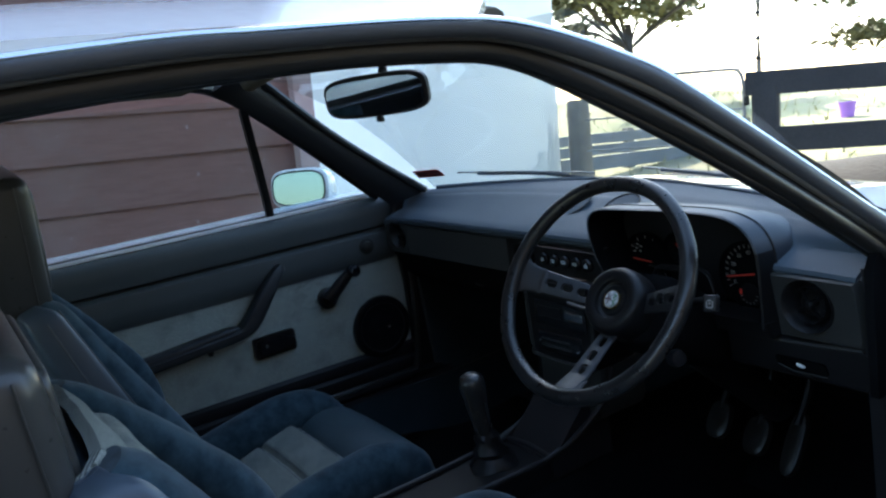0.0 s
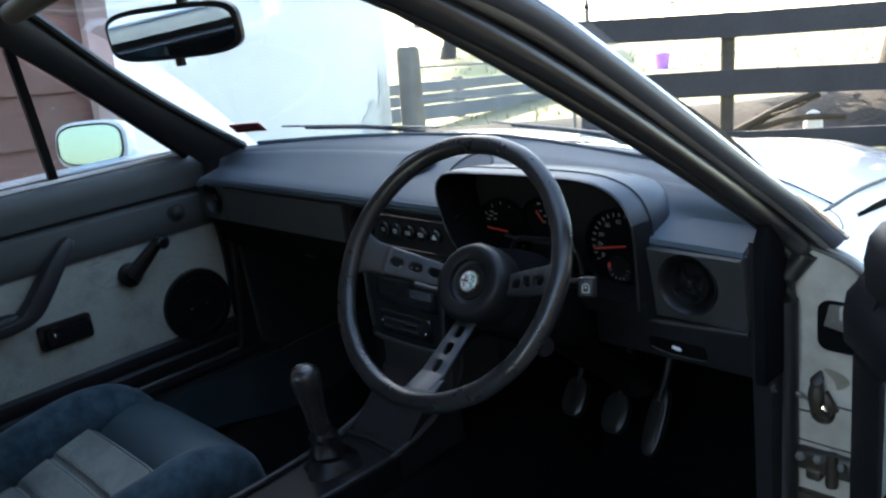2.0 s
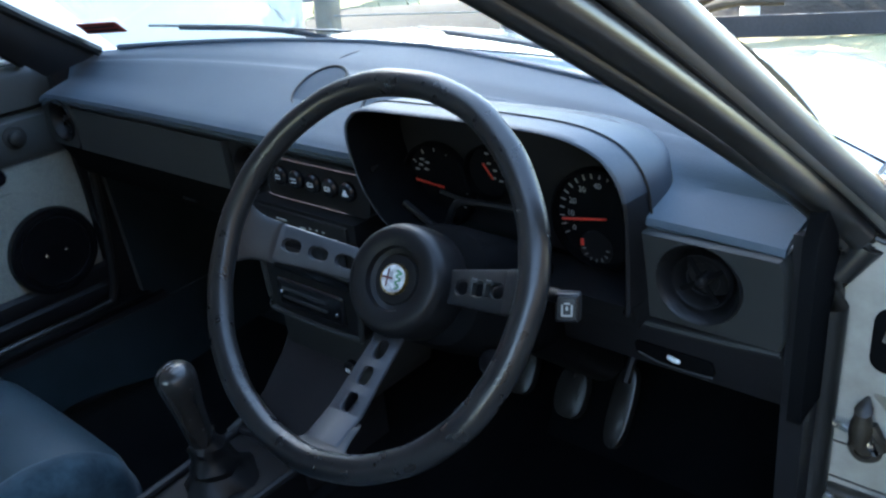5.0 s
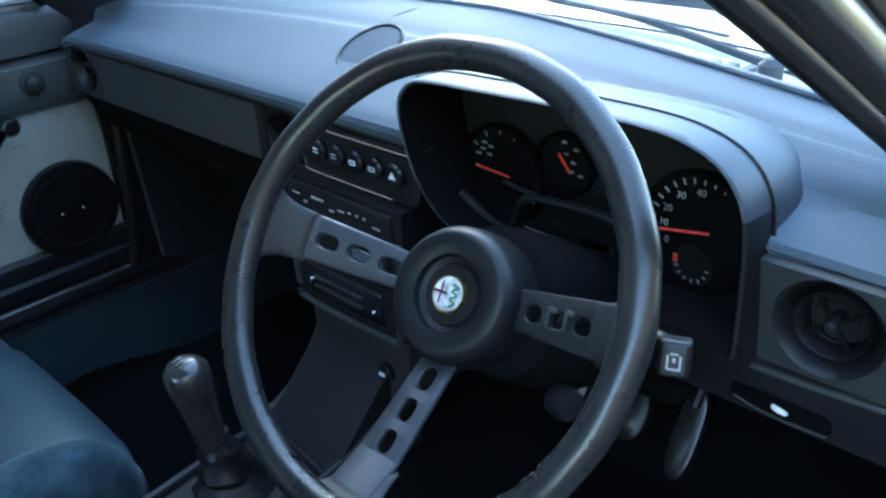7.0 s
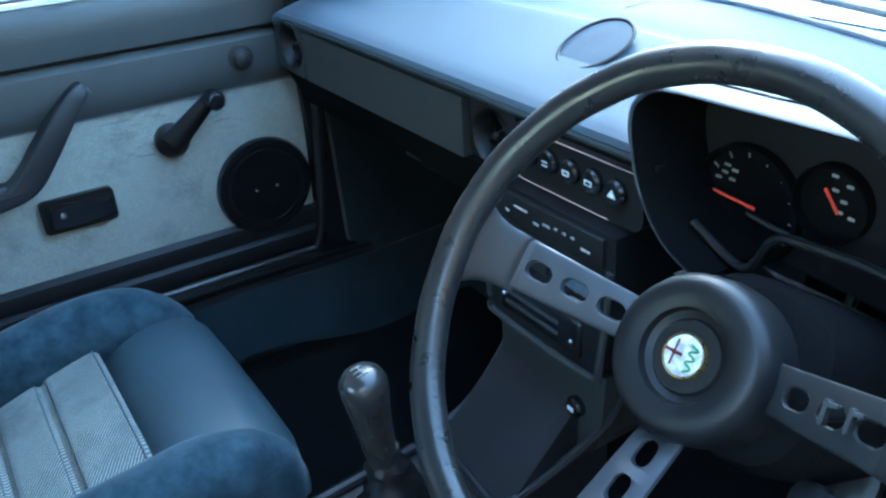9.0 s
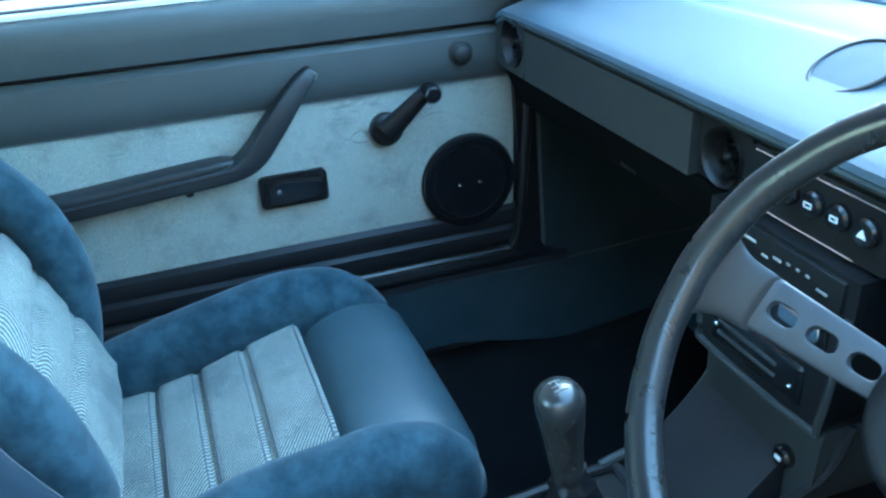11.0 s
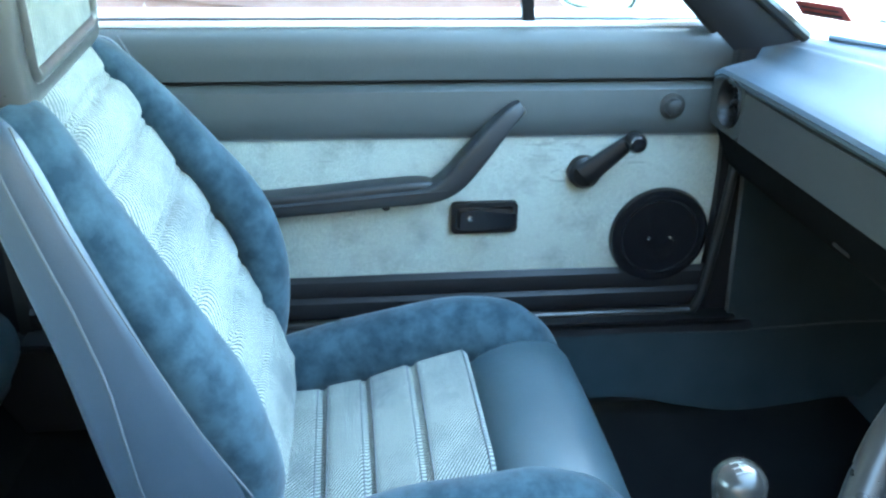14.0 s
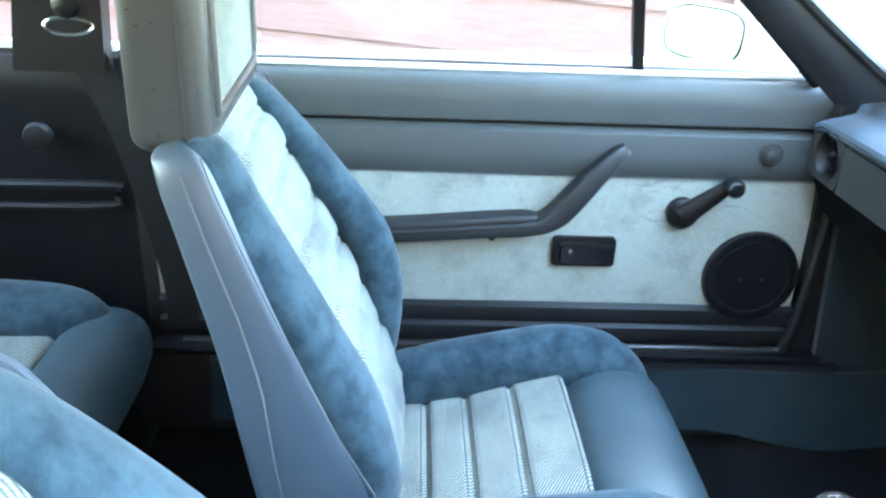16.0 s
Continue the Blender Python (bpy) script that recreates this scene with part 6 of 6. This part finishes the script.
def boards_material():
    m, nt, p = graph("stained_boards")
    c = coords(nt)
    info = nt.nodes.new("ShaderNodeObjectInfo")
    stretch = nt.nodes.new("ShaderNodeMapping")
    stretch.inputs["Scale"].default_value = (1, 1.2, 14)
    nt.links.new(c, stretch.inputs["Vector"])
    grain_ = node(nt, "ShaderNodeTexNoise", Scale=7.0, Detail=8.0, Roughness=0.65)
    dirt = node(nt, "ShaderNodeTexNoise", Scale=2.2, Detail=6.0, Roughness=0.7)
    chips = node(nt, "ShaderNodeTexNoise", Scale=26.0, Detail=4.0)
    nt.links.new(stretch.outputs[0], grain_.inputs["Vector"])
    nt.links.new(c, dirt.inputs["Vector"])
    nt.links.new(c, chips.inputs["Vector"])
    col = blend(nt, band(nt, grain_.outputs["Fac"], 0.3, 0.7), (0.15, 0.062, 0.047), (0.215, 0.1, 0.079))
    col = blend(nt, band(nt, dirt.outputs["Fac"], 0.5, 0.8), col, (0.22, 0.138, 0.117))
    col = blend(nt, band(nt, chips.outputs["Fac"], 0.72, 0.76), col, (0.5, 0.45, 0.42))
    shade_ = nt.nodes.new("ShaderNodeMix")
    shade_.data_type, shade_.blend_type = "RGBA", "MULTIPLY"
    shade_.inputs[0].default_value = 0.35
    nt.links.new(col, shade_.inputs[6])
    nt.links.new(info.outputs["Random"], shade_.inputs[7])
    nt.links.new(shade_.outputs[2], p.inputs["Base Color"])
    p.inputs["Roughness"].default_value = 0.75
    relief(nt, p, grain_.outputs["Fac"], 0.3, 0.003)
    return m


BOARD = boards_material()
FENCE = surface("dark_timber", (0.012, 0.0125, 0.017), (0.024, 0.0245, 0.031), 0.8, wear=4, grain=60, bump=0.5, depth=0.004)
GREYPOST = surface("brown_post_timber", (0.03, 0.025, 0.02), (0.06, 0.05, 0.04), 0.9, wear=8, grain=60, bump=0.6, depth=0.004)
GREYWOOD = surface("weathered_timber", (0.14, 0.13, 0.11), (0.24, 0.22, 0.19), 0.9, wear=8, grain=60, bump=0.6, depth=0.004)
RENDER = surface("white_render", (0.83, 0.85, 0.86), (0.89, 0.9, 0.9), 0.8, wear=1.2, grain=90, bump=0.25, depth=0.003)
TIN = surface("roof_tin", (0.2, 0.2, 0.2), (0.3, 0.3, 0.3), 0.5, metal=0.4, wear=2, grain=30)

shed = thing("shed", (-1.72, -3.0, -0.3), "red-brown weatherboard shed close beside the car", "shed", lean=False)
part("wall", box(-5.5, -1.74, -7.0, 0.42, -0.7, 3.9, 0.0), GREYWOOD, shed)
part("roof", prism([(-5.9, 3.85), (-3.6, 4.9), (-1.45, 3.85), (-1.45, 3.93), (-3.6, 5.0), (-5.9, 3.95)], "y", -7.3, 0.6, 0.0), TIN, shed, "grey tin roof")
corner = part("corner_board", box(-1.75, -1.675, 0.385, 0.46, -0.6, 3.85, 0.004), surface("corner_paint", (0.3, 0.2, 0.19), (0.42, 0.31, 0.3), 0.7, wear=8), shed, "paler corner board")

wall = thing("white_wall", (-2.6, 1.8, 0.0), "white rendered wall with damp stains near its end", "wall", kind="structure", lean=False)
WA, WB = V((-1.8, 0.49, 0)), V((-3.83, 3.46, 0))
wd = (WB - WA).normalized()
wn = V((wd.y, -wd.x, 0))


def wall_at(u, v):
    p = WA.lerp(WB, u)
    return V((p.x, p.y, lerp(-0.1, 3.4, v))) + wn * 0.004 * noise.noise((u * 6, v * 6, 1))


part("face", sheet(wall_at, 30, 30, 0.2, tuple(-wn)), RENDER, wall)
STAIN = surface("damp_stain", (0.52, 0.57, 0.61), (0.74, 0.76, 0.77), 0.9, wear=14, sharp=0.4)
for cu_, cz_, ru, rz in ((0.87, 0.56, 0.07, 0.14), (0.95, 0.6, 0.04, 0.26), (0.8, 0.47, 0.06, 0.06)):
    ring = []
    for i in range(60):
        a = 2 * math.pi * i / 60
        k = 1 + 0.5 * noise.noise((math.cos(a) * 2.6 + cu_ * 9, math.sin(a) * 2.6, cz_)) + 0.2 * noise.noise((math.cos(a) * 9, math.sin(a) * 9, cu_ * 7))
        p = WA.lerp(WB, cu_ + ru * k * math.cos(a)) + wn * 0.006
        ring.append(V((p.x, p.y, cz_ + rz * k * math.sin(a))))
    part("damp_stain", loft([ring, [q + wn * 0.001 for q in ring]]), STAIN, wall, "grey damp stain")

post = single("timber_post", loft([oval((-3.71 + 0.02 * (1.04 - z), 3.56, z), (0.07 * k, 0.022 * k, 0), (-0.022 * k, 0.07 * k, 0), 14, 4) for z, k in ((0.1, 1.1), (0.5, 1.04), (0.95, 1.0), (1.03, 0.96), (1.045, 0.8))]), GREYWOOD, (-3.71, 3.56, 0.2), "weathered grey timber post at the end of the wall", "post", lean=False)

fence = thing("rail_fence", (-1.4, 4.0, 0.3), "dark timber rail fence", "fence", lean=False)
F0, FD = V((-2.38, 3.85, 0)), V((math.cos(radians(32)), math.sin(radians(32)), 0))
FN = V((FD.y, -FD.x, 0))


def fence_bar(a, b, z0, z1, near, deep):
    p, q = F0 + FD * a, F0 + FD * b
    rs = []
    for k in range(7):
        m = p.lerp(q, k / 6)
        w = 0.006 * math.sin(k * 2.3 + z0 * 9)
        rs.append([m + FN * near + V((0, 0, z0 + w)), m + FN * near + V((0, 0, z1 + w)), m + FN * (near - deep) + V((0, 0, z1 + w)), m + FN * (near - deep) + V((0, 0, z0 + w))])
    return loft(rs)


for z0, z1 in ((0.978, 1.13), (0.612, 0.772), (0.265, 0.392)):
    part("rail", fence_bar(-0.02, 6.5, z0, z1, 0.02, 0.045), FENCE, fence, "rough dark rail")
for k, (a, w) in enumerate(((0.1, 0.088), (0.937, 0.043), (2.85, 0.045), (4.6, 0.045), (6.4, 0.05))):
    p = F0 + FD * a - FN * 0.06
    part("post", loft([oval((p.x, p.y, z), FD * w, FN * w, 12, 5) for z in (ground_height(p.x, p.y) - 0.1, 0.6, 1.1, 1.128)]), FENCE if k == 0 else GREYPOST, fence, "weathered brown fence post")
stake = single("wire_stake", tube([(-2.33, 3.9, 0.12), (-2.335, 3.9, 1.2), (-2.33, 3.9, 2.3)], 0.016, 8, 3), GREYWOOD, (-2.33, 3.9, 0.12), "thin stake with wire insulators", "stake", lean=False)
for z in (1.22, 1.34, 1.5):
    part("insulator", lathe([(0.01, -0.012), (0.022, 0), (0.01, 0.012)], (-2.33, 3.885, z), (0, 0, 1), 10), BLACK, stake)

gate = thing("metal_gate", (-2.9, 3.5, 0.2), "thin galvanised tube gate with rounded corners beside the fence", "gate", lean=False)


def gate_point(a, z):
    p = F0 + FD * a
    return V((p.x, p.y, z))


part("gate_frame", tube([gate_point(a, z) for a, z in ((-0.03, 0.3), (-0.03, 0.9), (-0.035, 1.08), (-0.06, 1.14), (-0.12, 1.16), (-0.6, 1.165), (-1.1, 1.17))], 0.012, 8, 5), TIN, gate)
for z in (0.45, 0.68, 0.9):
    part("gate_bar", tube([gate_point(-0.03, z), gate_point(-0.6, z + 0.003), gate_point(-1.1, z)], 0.007, 6, 2), TIN, gate)
for z in (0.95, 0.4):
    part("gate_hinge", lathe([(0.018, -0.03), (0.02, 0.0), (0.018, 0.03)], gate_point(-0.015, z), (0, 0, 1), 10), BLACK, gate)

WEATHERED = surface("grey_weathered_board", (0.16, 0.18, 0.2), (0.27, 0.29, 0.31), 0.85, wear=5, grain=40, bump=0.4)
yard = thing("board_fence", (-5.0, 5.0, 0.3), "low fence of weathered grey boards behind the wall", "fence", lean=False)
for z0, z1, out in ((0.6, 0.7, 0.0), (0.49, 0.585, 0.02), (0.34, 0.475, 0.0)):
    part("board", loft([[V((x + out, y, z0)), V((x + out, y, z1)), V((x + out - 0.04, y, z1)), V((x + out - 0.04, y, z0))] for x, y in ((-5.2, 4.0), (-5.05, 5.4), (-4.95, 7.2))]), WEATHERED, yard)
for y in (4.3, 5.6, 6.9):
    part("post", box(-5.28, -5.2, y - 0.05, y + 0.05, 0.1, 0.72, 0.006), GREYWOOD, yard)

bucket = thing("bucket", (-4.8, 8.8, 0.57), "small purple plastic bucket standing in the field", "bucket", lean=False)
PURPLE = surface("purple_plastic", (0.3, 0.13, 0.6), (0.36, 0.17, 0.66), 0.5)
part("pail", lathe([(0.075, 0), (0.1, 0.2), (0.106, 0.2), (0.106, 0.19), (0.104, 0.19)], (-4.8, 8.8, 0.57), (0, 0, 1), 24), PURPLE, bucket)
part("handle", tube([(-4.9, 8.8, 0.76), (-4.87, 8.75, 0.785), (-4.8, 8.71, 0.79), (-4.73, 8.75, 0.785), (-4.7, 8.8, 0.76)], 0.004, 6, 4), BLACK, bucket)

# soil tone is darkened to paint in the shade lying on the bank
BANK = surface("earth_bank", (0.022, 0.019, 0.016), (0.045, 0.038, 0.031), 0.95, wear=4, grain=25, bump=0.4, depth=0.02)


def bank_at(u, v):
    p = V((-1.6, 5.9, 0)) + V((0.85, 0.5, 0)) * lerp(-3.5, 6.0, u) + V((-0.5, 0.85, 0)) * lerp(-0.7, 0.9, v)
    h = (0.13 + 0.06 * noise.noise((u * 7, 0.3, 2)) + 0.16 * min(1.0, max(0, u - 0.3) / 0.12)) * math.sin(math.pi * v) ** 0.8
    return V((p.x, p.y, ground_height(p.x, p.y) - 0.03 + h + 0.05 * noise.noise((u * 9, v * 2, 0))))


single("earth_bank", sheet(bank_at, 60, 12), BANK, (-1.6, 5.4, 0.4), "low bank of bare earth behind the fence, darkened for shade", "bank", "", "structure", lean=False)


def leafy(count, centre, spread, size, seed):
    rnd = random.Random(seed)
    verts, faces = [], []
    clumps = [(rnd.gauss(0, 1), rnd.gauss(0, 1), rnd.gauss(0, 1)) for _ in range(26)]
    for _ in range(count):
        c = clumps[rnd.randrange(len(clumps))]
        p = V(centre) + V([spread[k] * (c[k] * 0.55 + rnd.gauss(0, 0.16)) for k in range(3)])
        d = V((rnd.gauss(0, 1), rnd.gauss(0, 1), rnd.gauss(0, 0.6))).normalized() * size * rnd.uniform(0.6, 1.4)
        e = d.cross(V((rnd.gauss(0, 1), rnd.gauss(0, 1), rnd.gauss(0, 1)))).normalized() * size * 0.4
        i = len(verts)
        verts += [p - d, p + e, p + d, p - e]
        faces.append((i, i + 1, i + 2, i + 3))
    me = bpy.data.meshes.new("leaves")
    me.from_pydata(verts, [], faces)
    bm = bmesh.new()
    bm.from_mesh(me)
    bpy.data.meshes.remove(me)
    return bm, clumps


LEAF = surface("leaves", (0.075, 0.08, 0.03), (0.14, 0.13, 0.055), 0.7, wear=1.5)
BARK = surface("bark", (0.03, 0.024, 0.018), (0.06, 0.05, 0.04), 0.9, wear=6, grain=40, bump=0.8, depth=0.01)
TREES = [((-11.0, 11.2, 0.78), 2.75, (1.5, 1.5, 0.62), 11), ((-1.5, 7.0, 0.42), 3.0, (2.6, 1.6, 0.6), 12), ((6.0, 20.0, 0.95), 6.0, (2.5, 2.5, 1.8), 14)]
for foot, tall, spread, seed in TREES:
    tree = thing("tree", foot, "gnarled field tree with sparse dry leaves", "tree", "field trees", lean=False)
    f = V(foot)
    crown, clumps = leafy(2600 if seed == 11 else 5200, f + V((0, 0, tall * 0.78)), spread, 0.12, seed)
    trunk = [loft([oval(f + V((0.05 * math.sin(k + seed), 0.05 * k, tall * 0.6 * k / 6)), (lerp(0.16, 0.07, k / 6), 0, 0), (0, lerp(0.16, 0.07, k / 6), 0), 10) for k in range(7)])]
    for c in clumps[:14]:
        a = f + V((0, 0.25, tall * (0.4 + 0.02 * (seed % 5))))
        b = f + V((0, 0, tall * 0.78)) + V([spread[k] * c[k] * 0.55 for k in range(3)])
        trunk.append(tube([a, a.lerp(b, 0.5) + V((0.1 * c[1], 0.1 * c[0], 0.15)), b], 0.03, 6, 4))
    if seed == 12:
        trunk.append(loft([oval(f + V((x, 0.05, z)), (r, 0, 0), (0, r, 0), 10) for x, z, r in ((0.03, 0.25, 0.13), (0.12, 0.6, 0.11), (0.27, 1.1, 0.09), (0.38, 1.7, 0.07))]))
        trunk.append(tube([f + V((0, 0, 1.3)), V((-1.9, 6.4, 2.05)), V((-2.6, 5.9, 1.95))], 0.035, 8, 5))
        part("bough", leafy(7000, V((-2.1, 5.9, 1.86)), (1.1, 0.6, 0.3), 0.05, 31)[0], LEAF, tree, "low leafy bough over the fence")
    part("trunk", merge(*trunk), BARK, tree, "crooked grey trunk and limbs")
    part("crown", crown, LEAF, tree, "thin open crown of small leaves")

branch = thing("fallen_branch", (-1.7, 4.9, 0.25), "dark fallen branch lying against the earth bank", "branch", lean=False)
part("limb", tube([(-1.95, 4.78, 0.25), (-1.75, 4.86, 0.34), (-1.55, 4.95, 0.46), (-1.3, 5.05, 0.58)], 0.034, 8, 4), BARK, branch)
part("limb", tube([(-1.8, 4.86, 0.28), (-1.6, 4.9, 0.36), (-1.38, 4.92, 0.42), (-1.1, 5.0, 0.43)], 0.022, 8, 4), BARK, branch)
part("limb", tube([(-1.6, 4.93, 0.43), (-1.45, 4.88, 0.47), (-1.3, 4.86, 0.53)], 0.012, 6, 4), BARK, branch)
single("stone", loft([oval((-1.32, 5.02, 0.25 + z), (r, 0, 0), (0, r * 0.8, 0), 12) for z, r in ((0.0, 0.05), (0.06, 0.065), (0.14, 0.062), (0.2, 0.04), (0.215, 0.012))]), WHITE, (-1.32, 5.02, 0.25), "pale stone lying behind the fence", "stone", lean=False)

rnd = random.Random(5)
verts, faces = [], []
for _ in range(4500):
    a, d = rnd.uniform(0.2, 2.9), rnd.uniform(4.6, 26) ** 1.0
    x, y = -1.5 + d * math.cos(a), 1.0 + d * math.sin(a)
    if y < 4.6:
        continue
    z = ground_height(x, y)
    h, w, t = rnd.uniform(0.05, 0.16), rnd.uniform(0.008, 0.02), rnd.uniform(0, 6.28)
    i = len(verts)
    verts += [(x - w * math.cos(t), y - w * math.sin(t), z), (x + w * math.cos(t), y + w * math.sin(t), z), (x + rnd.gauss(0, 0.04), y + rnd.gauss(0, 0.04), z + h)]
    faces.append((i, i + 1, i + 2))
gm = bpy.data.meshes.new("grass_tufts")
gm.from_pydata(verts, [], faces)
gm.materials.append(surface("grass_blades", (0.28, 0.28, 0.12), (0.38, 0.34, 0.18), 0.9, wear=1.0))
tagged(new("grass_tufts", gm), "tufts of dry yellow-green grass in the field", "grass", "", "stuff")

# drive under the car; unseen dark boards behind the camera, added to block skylight
GRAVEL = surface("drive_gravel", (0.045, 0.043, 0.04), (0.085, 0.08, 0.072), 0.95, wear=5, grain=70, bump=0.8, depth=0.006)
single("driveway", sheet(lambda u, v: V((lerp(-1.7, 3.5, u), lerp(-9.0, 3.1, v), ground_height(0, lerp(-9.0, 3.1, v)) + 0.03)), 10, 24, 0.1), GRAVEL, (0, 0, 0), "dark gravel drive under the car", "driveway", "", "structure", lean=False)
single("shade_wall", box(3.8, 4.0, -9.0, 3.2, -0.6, 3.1, 0.01), GREYPOST, (3.9, -3.0, 0.0), "unseen timber wall added across the drive to block low skylight", "wall", "", "structure", lean=False)

# weatherboards of the shed, one by one
board_mesh = mesh_of(prism([(0.0, 0.0), (0.022, 0.0), (0.008, 0.172), (0.0, 0.172)], "y", -3.7, 3.7, 0.002, 1), "board", BOARD, (0, 0, 0))
for k in range(29):
    b = new("board", board_mesh)
    b.parent = shed
    b.location = V((-1.74, -3.31 + 0.012 * math.sin(k * 3.7), -0.64 + 0.16 * k)) - BASE[shed.name]
    b.rotation_euler = (radians(0.12 * math.sin(k * 2.1)), 0, 0)
